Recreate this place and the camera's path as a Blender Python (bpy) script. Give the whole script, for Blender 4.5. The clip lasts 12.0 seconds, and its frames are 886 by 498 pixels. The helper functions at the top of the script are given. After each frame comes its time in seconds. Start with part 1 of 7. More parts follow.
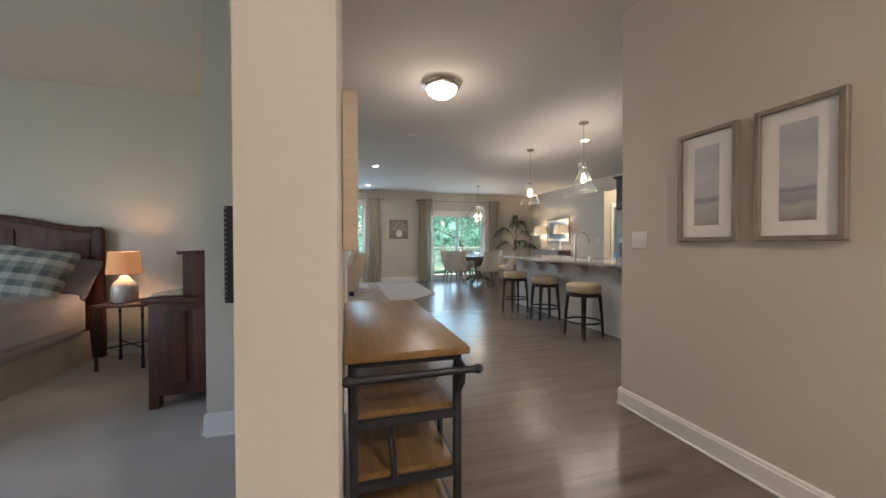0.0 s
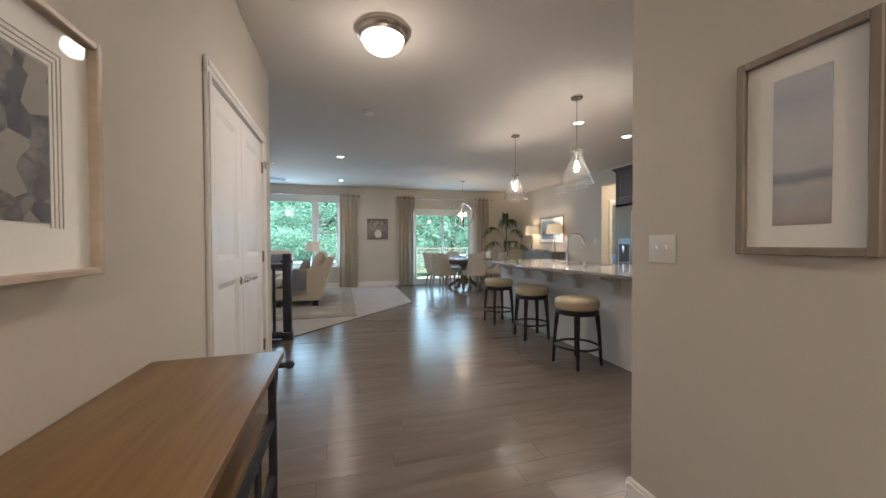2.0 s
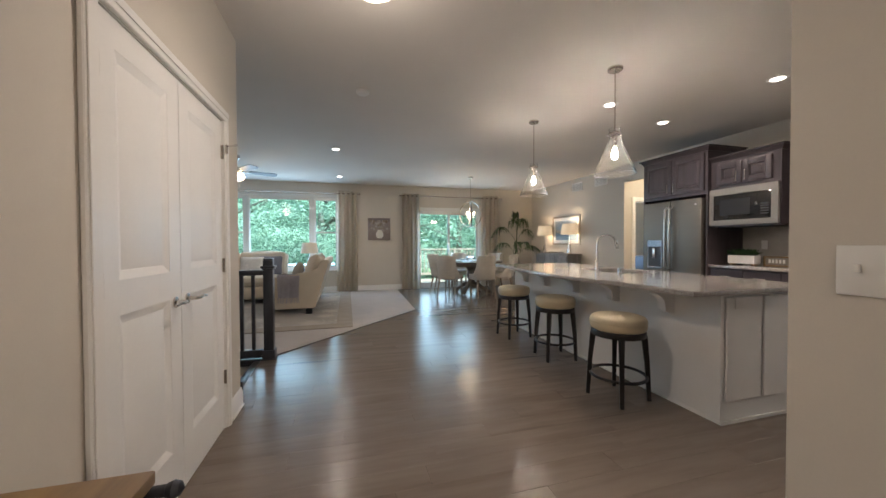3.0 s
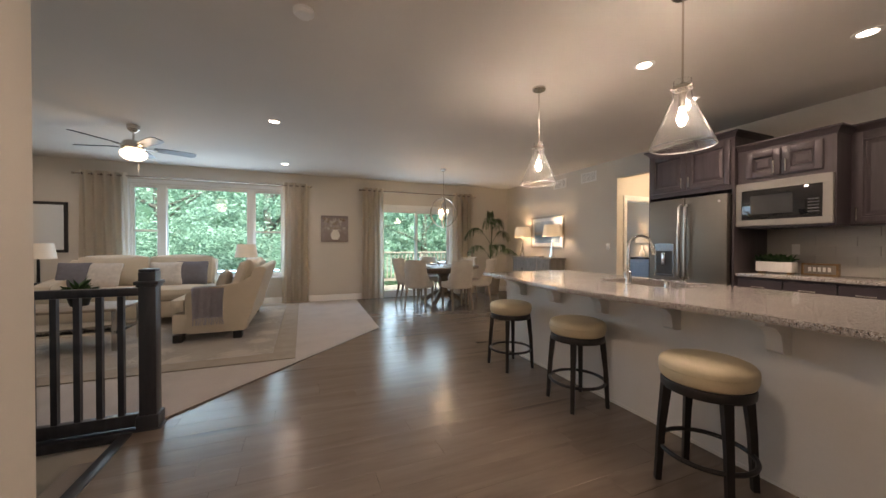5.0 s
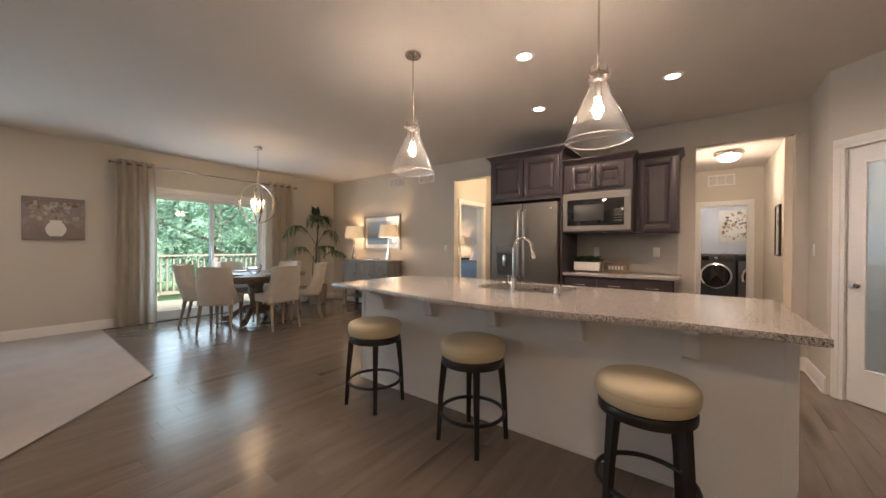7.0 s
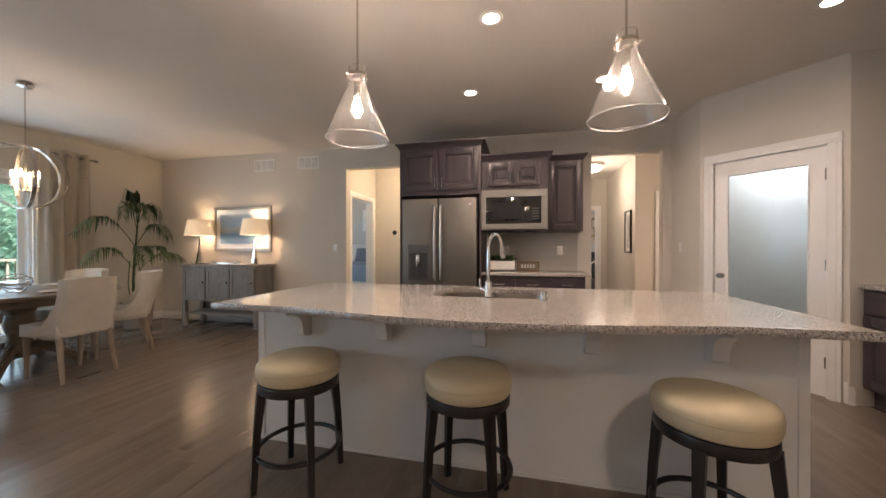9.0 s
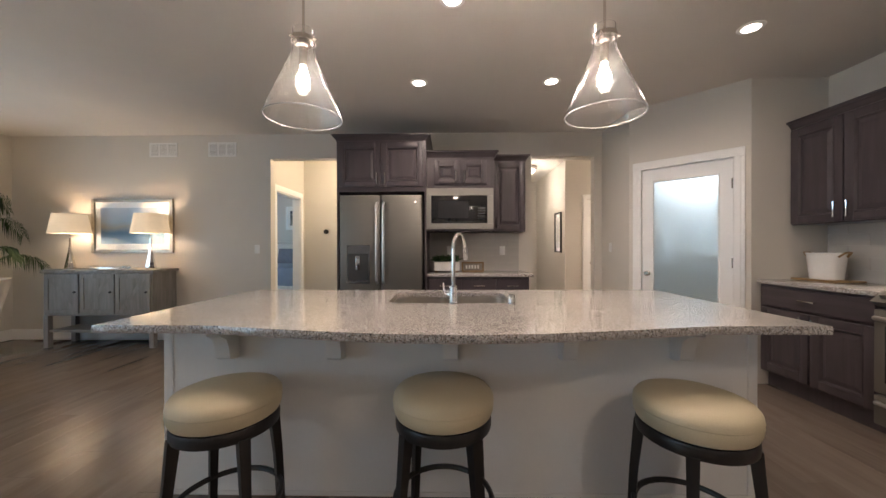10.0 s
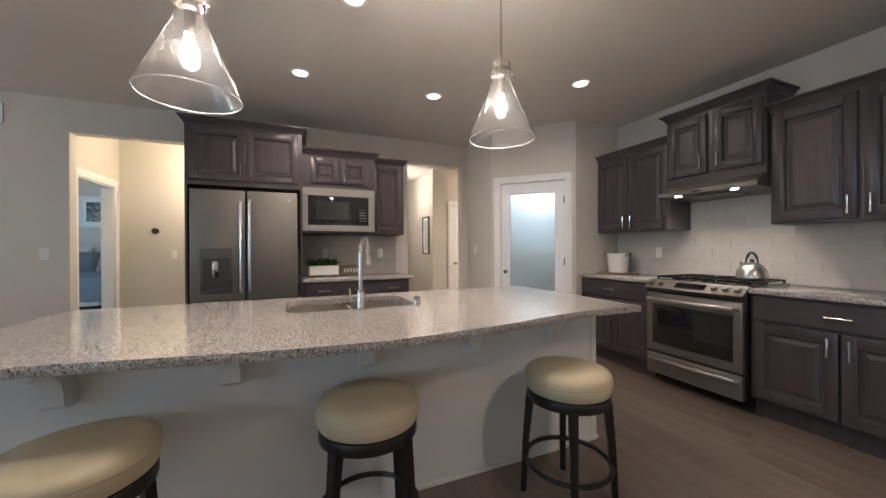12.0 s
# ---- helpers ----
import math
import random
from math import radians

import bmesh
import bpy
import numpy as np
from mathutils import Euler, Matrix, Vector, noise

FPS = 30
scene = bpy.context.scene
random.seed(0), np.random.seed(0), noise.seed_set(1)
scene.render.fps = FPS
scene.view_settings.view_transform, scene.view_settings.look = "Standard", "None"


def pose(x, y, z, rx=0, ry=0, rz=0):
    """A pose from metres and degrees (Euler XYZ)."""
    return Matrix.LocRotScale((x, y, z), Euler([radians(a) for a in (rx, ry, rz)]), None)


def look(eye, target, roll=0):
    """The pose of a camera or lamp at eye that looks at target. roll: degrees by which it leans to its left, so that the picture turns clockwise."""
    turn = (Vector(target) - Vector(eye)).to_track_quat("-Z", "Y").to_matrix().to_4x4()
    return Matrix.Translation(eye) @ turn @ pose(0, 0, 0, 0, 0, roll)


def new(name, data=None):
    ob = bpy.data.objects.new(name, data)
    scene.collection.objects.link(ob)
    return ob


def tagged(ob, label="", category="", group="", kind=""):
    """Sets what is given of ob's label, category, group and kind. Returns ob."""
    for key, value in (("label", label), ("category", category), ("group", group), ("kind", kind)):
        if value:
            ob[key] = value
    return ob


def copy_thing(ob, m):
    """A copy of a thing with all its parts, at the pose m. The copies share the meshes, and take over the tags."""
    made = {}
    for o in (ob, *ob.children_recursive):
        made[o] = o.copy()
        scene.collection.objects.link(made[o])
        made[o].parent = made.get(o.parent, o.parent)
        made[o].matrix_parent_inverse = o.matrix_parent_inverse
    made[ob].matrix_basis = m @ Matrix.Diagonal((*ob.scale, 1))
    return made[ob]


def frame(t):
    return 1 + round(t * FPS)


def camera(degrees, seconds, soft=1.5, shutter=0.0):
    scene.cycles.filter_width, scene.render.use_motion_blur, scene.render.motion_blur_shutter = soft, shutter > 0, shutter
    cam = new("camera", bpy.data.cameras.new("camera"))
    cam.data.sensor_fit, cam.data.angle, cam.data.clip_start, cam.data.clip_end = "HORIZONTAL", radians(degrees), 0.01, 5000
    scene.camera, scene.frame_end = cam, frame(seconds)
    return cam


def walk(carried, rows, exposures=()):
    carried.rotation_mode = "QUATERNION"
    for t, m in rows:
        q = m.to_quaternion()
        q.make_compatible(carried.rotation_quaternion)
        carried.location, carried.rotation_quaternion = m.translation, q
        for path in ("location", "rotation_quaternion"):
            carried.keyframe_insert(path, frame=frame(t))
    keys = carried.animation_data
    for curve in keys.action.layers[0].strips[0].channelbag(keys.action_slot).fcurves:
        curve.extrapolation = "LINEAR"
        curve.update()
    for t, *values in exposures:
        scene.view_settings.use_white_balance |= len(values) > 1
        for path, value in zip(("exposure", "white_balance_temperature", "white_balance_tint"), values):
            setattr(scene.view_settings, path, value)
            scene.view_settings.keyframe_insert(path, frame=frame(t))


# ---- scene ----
cam = camera(104.3, 12.0)
METRES, EYE, TILT, LEAN, TURN = 5.35, 1.11, 0.0, 0.0, -15.9
ROWS = [
    (0.0, 0.0, 0.0, 0.0, -0.0, -0.82, 0.11),
    (0.5, 0.0243, 0.0313, -0.0004, -0.7, -0.86, 0.17),
    (1.0, 0.0471, 0.0705, 0.0037, -0.84, -0.98, 0.33),
    (1.5, 0.0712, 0.1172, 0.0079, -0.82, -0.95, 0.25),
    (2.0, 0.0762, 0.1683, 0.0095, -0.42, -0.94, 0.25),
    (2.5, 0.0733, 0.2274, 0.0137, 0.41, -1.01, 0.21),
    (4.5, 0.0535, 0.4588, 0.0189, -1.81, -0.66, 0.11),
    (5.0, 0.0399, 0.5025, 0.0173, -6.22, -0.61, -0.06),
    (5.5, 0.026, 0.544, 0.0172, -13.37, -0.35, -0.1),
    (6.0, 0.0248, 0.584, 0.0175, -21.8, -0.44, -0.1),
    (6.5, 0.0234, 0.6278, 0.0178, -29.76, -0.41, -0.15),
    (7.0, 0.0113, 0.6742, 0.0191, -36.98, -0.35, -0.3),
    (9.0, 0.0098, 0.8554, 0.0165, -60.93, -0.25, 0.02),
    (9.5, 0.0226, 0.8839, 0.0149, -67.41, -0.17, 0.14),
    (10.0, 0.0325, 0.9078, 0.0177, -73.06, -0.28, 0.13),
    (10.5, 0.0342, 0.9349, 0.0183, -79.1, -0.15, 0.11),
    (11.0, 0.0287, 0.9521, 0.0199, -85.45, -0.04, 0.13),
    (11.5, 0.0213, 0.959, 0.0215, -91.63, -0.07, 0.23),
    (12.0, 0.0184, 0.96, 0.0214, -96.68, -0.17, 0.31),
]
walk(cam, [(t, pose(0, 0, EYE, TILT, LEAN, TURN) @ pose(METRES * x, METRES * y, METRES * z, 90 + pitch, roll, yaw)) for t, x, y, z, yaw, pitch, roll in ROWS], [(0.0, 3.1, 6350, 15.0), (2.5, 3.07, 6350, 15.0), (5.0, 3.0, 7450, 24.0), (7.0, 3.04, 7550, 25.0), (9.0, 3.1, 7200, 24.0), (10.5, 3.1, 6400, 17.0), (12.0, 3.1, 6300, 17.0)])

# ---- world, daylight, exposure ----
world = bpy.data.worlds.new("sky")
scene.world = world
world.use_nodes = True
_sky = world.node_tree.nodes.new("ShaderNodeTexSky")
_sky.sky_type, _sky.sun_disc = "NISHITA", False
_sky.sun_elevation, _sky.sun_rotation = radians(54), radians(149)
world.node_tree.links.new(_sky.outputs[0], world.node_tree.nodes["Background"].inputs[0])
world.node_tree.nodes["Background"].inputs[1].default_value = 0.15
SUN = bpy.data.lights.new("sun", "SUN")
SUN.energy, SUN.angle, SUN.color = 5.0, radians(30), (1.0, 0.985, 0.95)
new("sun", SUN).matrix_world = look((0, 0, 0), (-0.3, 0.5, -0.8))


def window_sky(name, at, aim, width, height, power, color=(0.46, 0.74, 1.0)):
    """Daylight that stands in a window's opening."""
    d = bpy.data.lights.new(name, "AREA")
    d.shape, d.size, d.size_y, d.energy, d.color = "RECTANGLE", width, height, power, color
    new(name, d).matrix_world = look(at, aim)


window_sky("living_daylight", (-0.73, 10.64, 1.45), (-0.73, 0, 1.0), 2.4, 1.6, 8.5)
window_sky("patio_daylight", (3.53, 10.64, 1.1), (3.53, 0, 0.9), 1.6, 1.8, 4.6)
window_sky("bedroom_daylight", (-5.15, 0.9, 1.45), (0, 0.9, 1.2), 2.4, 1.6, 5, (0.78, 0.89, 1.0))
# lamp in the added guest window, to brighten that room
window_sky("guest_daylight", (7.25, 10.55, 1.45), (7.25, 0, 1.2), 1.2, 1.4, 7)


# ---- materials ----
def material(name, color, rough=0.5, metal=0.0, scale=8.0, vary=0.08, bump=0.0, fine=60.0, spec=0.5, coat=0.0, emit=None, power=0.0, sheen=0.0, stretch=(1, 1, 1)):
    """Base colour varied at two scales, with fine relief."""
    m = bpy.data.materials.new(name)
    m.use_nodes = True
    n, l = m.node_tree.nodes, m.node_tree.links
    b = n["Principled BSDF"]
    tc = n.new("ShaderNodeTexCoord")
    mp = n.new("ShaderNodeMapping")
    mp.inputs["Scale"].default_value = stretch
    l.new(tc.outputs["Object"], mp.inputs["Vector"])
    n1, n2 = n.new("ShaderNodeTexNoise"), n.new("ShaderNodeTexNoise")
    for q, s in ((n1, scale), (n2, fine)):
        q.inputs["Scale"].default_value = s
        q.inputs["Detail"].default_value = 4
        l.new(mp.outputs[0], q.inputs["Vector"])
    mix = n.new("ShaderNodeMath")
    mix.operation = "MULTIPLY_ADD"
    l.new(n2.outputs["Fac"], mix.inputs[0])
    mix.inputs[1].default_value = 0.5
    l.new(n1.outputs["Fac"], mix.inputs[2])
    ramp = n.new("ShaderNodeValToRGB")
    ramp.color_ramp.elements[0].position, ramp.color_ramp.elements[1].position = 0.45, 1.05
    ramp.color_ramp.elements[0].color = (*[c * (1 - vary) for c in color], 1)
    ramp.color_ramp.elements[1].color = (*[min(1, c * (1 + vary)) for c in color], 1)
    l.new(mix.outputs[0], ramp.inputs[0])
    l.new(ramp.outputs[0], b.inputs["Base Color"])
    b.inputs["Roughness"].default_value, b.inputs["Metallic"].default_value = rough, metal
    b.inputs["Specular IOR Level"].default_value = spec
    b.inputs["Coat Weight"].default_value = coat
    b.inputs["Sheen Weight"].default_value = sheen
    if bump:
        bp = n.new("ShaderNodeBump")
        bp.inputs["Strength"].default_value, bp.inputs["Distance"].default_value = bump, 0.004
        l.new(n2.outputs["Fac"], bp.inputs["Height"])
        l.new(bp.outputs[0], b.inputs["Normal"])
    if emit:
        b.inputs["Emission Color"].default_value, b.inputs["Emission Strength"].default_value = (*emit, 1), power
    return m


def glass(name, color=(1, 1, 1), rough=0.0, ior=1.45):
    m = bpy.data.materials.new(name)
    m.use_nodes = True
    b = m.node_tree.nodes["Principled BSDF"]
    b.inputs["Base Color"].default_value = (*color, 1)
    b.inputs["Roughness"].default_value, b.inputs["Transmission Weight"].default_value, b.inputs["IOR"].default_value = rough, 1.0, ior
    return m


def wood(name, dark, light, rough=0.4, grain=(1.5, 18, 18), bump=0.1, per_piece=0.0, knots=0.0, coat=0.0):
    """Streaked timber; per_piece shifts tone and grain from piece to piece."""
    m = bpy.data.materials.new(name)
    m.use_nodes = True
    n, l = m.node_tree.nodes, m.node_tree.links
    b = n["Principled BSDF"]
    tc, mp, info = n.new("ShaderNodeTexCoord"), n.new("ShaderNodeMapping"), n.new("ShaderNodeObjectInfo")
    off = n.new("ShaderNodeVectorMath")
    off.operation = "MULTIPLY"
    l.new(info.outputs["Random"], off.inputs[0])
    off.inputs[1].default_value = (37, 53, 11)
    add = n.new("ShaderNodeVectorMath")
    l.new(tc.outputs["Object"], add.inputs[0])
    l.new(off.outputs[0], add.inputs[1])
    l.new(add.outputs[0], mp.inputs["Vector"])
    mp.inputs["Scale"].default_value = grain
    n1, n2, n3 = (n.new("ShaderNodeTexNoise") for _ in range(3))
    n1.inputs["Scale"].default_value, n1.inputs["Detail"].default_value, n1.inputs["Distortion"].default_value = 1.2, 6, 0.6
    n2.inputs["Scale"].default_value, n2.inputs["Detail"].default_value = 6, 4
    n3.inputs["Scale"].default_value = 0.35
    for q in (n1, n2, n3):
        l.new(mp.outputs[0], q.inputs["Vector"])
    s = n.new("ShaderNodeMath")
    s.operation = "MULTIPLY_ADD"
    l.new(n2.outputs["Fac"], s.inputs[0])
    s.inputs[1].default_value = 0.35
    l.new(n1.outputs["Fac"], s.inputs[2])
    t = n.new("ShaderNodeMath")
    t.operation = "MULTIPLY_ADD"
    l.new(info.outputs["Random"], t.inputs[0])
    t.inputs[1].default_value = per_piece
    l.new(s.outputs[0], t.inputs[2])
    ramp = n.new("ShaderNodeValToRGB")
    ramp.color_ramp.elements[0].position, ramp.color_ramp.elements[1].position = 0.4, 0.95 + per_piece * 0.6
    ramp.color_ramp.elements[0].color, ramp.color_ramp.elements[1].color = (*dark, 1), (*light, 1)
    l.new(t.outputs[0], ramp.inputs[0])
    out = ramp.outputs[0]
    if knots:
        vo = n.new("ShaderNodeTexVoronoi")
        vo.inputs["Scale"].default_value = 0.55
        l.new(mp.outputs[0], vo.inputs["Vector"])
        kr = n.new("ShaderNodeValToRGB")
        kr.color_ramp.elements[0].position, kr.color_ramp.elements[1].position = 0.03, 0.2
        kr.color_ramp.elements[0].color, kr.color_ramp.elements[1].color = (1 - knots, 1 - knots, 1 - knots, 1), (1, 1, 1, 1)
        l.new(vo.outputs["Distance"], kr.inputs[0])
        mx = n.new("ShaderNodeMixRGB")
        mx.blend_type = "MULTIPLY"
        mx.inputs[0].default_value = 1.0
        l.new(out, mx.inputs[1])
        l.new(kr.outputs[0], mx.inputs[2])
        out = mx.outputs[0]
    l.new(out, b.inputs["Base Color"])
    b.inputs["Roughness"].default_value, b.inputs["Coat Weight"].default_value = rough, coat
    bp = n.new("ShaderNodeBump")
    bp.inputs["Strength"].default_value, bp.inputs["Distance"].default_value = bump, 0.002
    l.new(s.outputs[0], bp.inputs["Height"])
    l.new(bp.outputs[0], b.inputs["Normal"])
    return m


def granite_material():
    m = bpy.data.materials.new("granite")
    m.use_nodes = True
    n, l = m.node_tree.nodes, m.node_tree.links
    b = n["Principled BSDF"]
    tc = n.new("ShaderNodeTexCoord")
    col = None
    base = n.new("ShaderNodeTexNoise")
    base.inputs["Scale"].default_value, base.inputs["Detail"].default_value = 110, 5
    l.new(tc.outputs["Object"], base.inputs["Vector"])
    r0 = n.new("ShaderNodeValToRGB")
    r0.color_ramp.elements[0].color, r0.color_ramp.elements[1].color = (0.33, 0.295, 0.27, 1), (0.64, 0.60, 0.565, 1)
    r0.color_ramp.elements[0].position, r0.color_ramp.elements[1].position = 0.38, 0.6
    l.new(base.outputs["Fac"], r0.inputs[0])
    col = r0.outputs[0]
    for scale, lo, hi, c in ((135, 0.59, 0.64, (0.03, 0.03, 0.032)), (130, 0.59, 0.66, (0.24, 0.165, 0.115)), (250, 0.57, 0.63, (0.14, 0.13, 0.125))):
        q = n.new("ShaderNodeTexNoise")
        q.inputs["Scale"].default_value, q.inputs["Detail"].default_value = scale, 2
        mp = n.new("ShaderNodeMapping")
        mp.inputs["Location"].default_value = (scale, 3, 7)
        l.new(tc.outputs["Object"], mp.inputs["Vector"])
        l.new(mp.outputs[0], q.inputs["Vector"])
        r = n.new("ShaderNodeValToRGB")
        r.color_ramp.elements[0].position, r.color_ramp.elements[1].position = lo, hi
        l.new(q.outputs["Fac"], r.inputs[0])
        mx = n.new("ShaderNodeMixRGB")
        l.new(r.outputs[0], mx.inputs[0])
        l.new(col, mx.inputs[1])
        mx.inputs[2].default_value = (*c, 1)
        col = mx.outputs[0]
    l.new(col, b.inputs["Base Color"])
    b.inputs["Roughness"].default_value, b.inputs["Coat Weight"].default_value = 0.14, 0.3
    return m


def carpet_material(name, a, c, pattern=0):
    m = material(name, a, 0.95, scale=3.0, vary=0.10, bump=0.9, fine=260, spec=0.1, sheen=0.2)
    if pattern:
        n, l = m.node_tree.nodes, m.node_tree.links
        b = n["Principled BSDF"]
        old = b.inputs["Base Color"].links[0].from_socket
        tc = n.new("ShaderNodeTexCoord")
        w = n.new("ShaderNodeTexVoronoi")
        w.feature = "SMOOTH_F1"
        w.inputs["Scale"].default_value = 2.6
        nz = n.new("ShaderNodeTexNoise")
        nz.inputs["Scale"].default_value, nz.inputs["Detail"].default_value, nz.inputs["Distortion"].default_value = 5, 4, 2.5
        l.new(tc.outputs["Object"], w.inputs["Vector"])
        l.new(tc.outputs["Object"], nz.inputs["Vector"])
        mu = n.new("ShaderNodeMath")
        mu.operation = "MULTIPLY"
        l.new(w.outputs["Distance"], mu.inputs[0])
        l.new(nz.outputs["Fac"], mu.inputs[1])
        r = n.new("ShaderNodeValToRGB")
        r.color_ramp.elements[0].position, r.color_ramp.elements[1].position = 0.12, 0.2
        l.new(mu.outputs[0], r.inputs[0])
        mx = n.new("ShaderNodeMixRGB")
        l.new(r.outputs[0], mx.inputs[0])
        mx.inputs[1].default_value = (*c, 1)
        l.new(old, mx.inputs[2])
        l.new(mx.outputs[0], b.inputs["Base Color"])
    return m


def leaf_material(name, a, c):
    m = bpy.data.materials.new(name)
    m.use_nodes = True
    n, l = m.node_tree.nodes, m.node_tree.links
    b = n["Principled BSDF"]
    g = n.new("ShaderNodeNewGeometry")
    r = n.new("ShaderNodeValToRGB")
    r.color_ramp.elements[0].color, r.color_ramp.elements[1].color = (*a, 1), (*c, 1)
    l.new(g.outputs["Random Per Island"], r.inputs[0])
    l.new(r.outputs[0], b.inputs["Base Color"])
    b.inputs["Roughness"].default_value, b.inputs["Specular IOR Level"].default_value = 0.85, 0.15
    return m


def plaid(name, cols, scale):
    """Woven bands that cross: warp along x, weft along z, mixed half and half."""
    m = bpy.data.materials.new(name)
    m.use_nodes = True
    n, l = m.node_tree.nodes, m.node_tree.links
    b = n["Principled BSDF"]
    tc, sp, mx = n.new("ShaderNodeTexCoord"), n.new("ShaderNodeSeparateXYZ"), n.new("ShaderNodeMixRGB")
    l.new(tc.outputs["Object"], sp.inputs[0])
    mx.inputs[0].default_value = 0.38
    for axis, slot in ((2, 1), (0, 2)):
        mu, fr, r = n.new("ShaderNodeMath"), n.new("ShaderNodeMath"), n.new("ShaderNodeValToRGB")
        mu.operation, fr.operation = "MULTIPLY_ADD", "FRACT"
        mu.inputs[1].default_value, mu.inputs[2].default_value = scale, 7.3
        l.new(sp.outputs[axis], mu.inputs[0])
        l.new(mu.outputs[0], fr.inputs[0])
        r.color_ramp.interpolation = "CONSTANT"
        while len(r.color_ramp.elements) < len(cols):
            r.color_ramp.elements.new(0.5)
        for i, c in enumerate(cols):
            r.color_ramp.elements[i].position, r.color_ramp.elements[i].color = i / len(cols), (*c, 1)
        l.new(fr.outputs[0], r.inputs[0])
        l.new(r.outputs[0], mx.inputs[slot])
    l.new(mx.outputs[0], b.inputs["Base Color"])
    nz, bp = n.new("ShaderNodeTexNoise"), n.new("ShaderNodeBump")
    nz.inputs["Scale"].default_value = 260
    bp.inputs["Strength"].default_value, bp.inputs["Distance"].default_value = 0.4, 0.003
    l.new(tc.outputs["Object"], nz.inputs["Vector"])
    l.new(nz.outputs["Fac"], bp.inputs["Height"])
    l.new(bp.outputs[0], b.inputs["Normal"])
    b.inputs["Roughness"].default_value = 0.9
    return m


def painting(name, bands, wobble=0.12, scale=3.0, axis=2, low=0.0, high=1.0):
    """Soft brushed bands of colour from bottom to top (object coordinates)."""
    m = bpy.data.materials.new(name)
    m.use_nodes = True
    n, l = m.node_tree.nodes, m.node_tree.links
    b = n["Principled BSDF"]
    tc, sp, nz = n.new("ShaderNodeTexCoord"), n.new("ShaderNodeSeparateXYZ"), n.new("ShaderNodeTexNoise")
    nz.inputs["Scale"].default_value, nz.inputs["Detail"].default_value, nz.inputs["Distortion"].default_value = scale, 6, 1.0
    l.new(tc.outputs["Object"], sp.inputs[0])
    l.new(tc.outputs["Object"], nz.inputs["Vector"])
    rg = n.new("ShaderNodeMapRange")
    rg.inputs[1].default_value, rg.inputs[2].default_value = low, high
    l.new(sp.outputs[axis], rg.inputs[0])
    ad = n.new("ShaderNodeMath")
    ad.operation = "MULTIPLY_ADD"
    l.new(nz.outputs["Fac"], ad.inputs[0])
    ad.inputs[1].default_value = wobble
    l.new(rg.outputs[0], ad.inputs[2])
    r = n.new("ShaderNodeValToRGB")
    while len(r.color_ramp.elements) < len(bands):
        r.color_ramp.elements.new(0.5)
    for i, (p, c) in enumerate(bands):
        r.color_ramp.elements[i].position, r.color_ramp.elements[i].color = min(1, p + wobble * 0.5), (*c, 1)
    l.new(ad.outputs[0], r.inputs[0])
    l.new(r.outputs[0], b.inputs["Base Color"])
    b.inputs["Roughness"].default_value = 0.7
    return m


WALL = material("wall_paint", (0.63, 0.585, 0.52), 0.75, scale=1.2, vary=0.03, bump=0.05, fine=160, spec=0.25)
CEIL = material("ceiling_paint", (0.68, 0.64, 0.59), 0.9, scale=1.5, vary=0.03, bump=0.25, fine=120, spec=0.1)
TRIM = material("white_trim", (0.82, 0.805, 0.78), 0.35, scale=4, vary=0.02)
DOORW = material("white_door_paint", (0.83, 0.82, 0.80), 0.38, scale=4, vary=0.025)
PLANK = wood("grey_brown_plank", (0.138, 0.107, 0.085), (0.215, 0.171, 0.138), 0.23, (0.8, 6, 6), 0.015, per_piece=0.06, knots=0.62)
JOINT = material("plank_joint", (0.07, 0.055, 0.045), 0.7)
CARPET = carpet_material("beige_carpet", (0.44, 0.395, 0.37), None)
RUG = carpet_material("floral_rug", (0.33, 0.295, 0.255), (0.47, 0.42, 0.36), 1)
RUGB = material("rug_border", (0.36, 0.315, 0.26), 0.95, scale=6, vary=0.12, bump=0.6, fine=200, spec=0.1)
CAB = wood("dark_cabinet_stain", (0.046, 0.036, 0.040), (0.078, 0.062, 0.068), 0.32, (14, 14, 1.2), 0.06)
CABH = wood("dark_cabinet_stain_lying", (0.046, 0.036, 0.040), (0.078, 0.062, 0.068), 0.32, (1.2, 14, 14), 0.06)
GRANITE = granite_material()
SLATE = material("slate_steel", (0.215, 0.200, 0.176), 0.46, 0.72, scale=2, vary=0.03, fine=120, stretch=(1, 1, 12))
STEEL = material("brushed_steel", (0.60, 0.58, 0.55), 0.30, 1.0, scale=3, vary=0.05, fine=90, stretch=(1, 1, 14))
CHROME = material("chrome", (0.74, 0.73, 0.71), 0.10, 1.0, vary=0.01)
NICKEL = material("satin_nickel", (0.58, 0.54, 0.49), 0.25, 1.0, vary=0.03)
BLACKGLASS = material("black_glass", (0.012, 0.012, 0.013), 0.06, coat=0.5, vary=0.02)
BLACKM = material("black_metal", (0.02, 0.02, 0.021), 0.45, 0.6, vary=0.2)
IRON = material("dark_iron", (0.045, 0.048, 0.058), 0.5, 0.5, scale=20, vary=0.25, bump=0.3, fine=90)
BLACKWOOD = wood("black_stained_wood", (0.008, 0.007, 0.007), (0.026, 0.021, 0.019), 0.38, (14, 14, 1.5), 0.05)
RAILWOOD = wood("dark_rail_wood", (0.014, 0.014, 0.017), (0.042, 0.042, 0.050), 0.34, (14, 14, 1.5), 0.05)
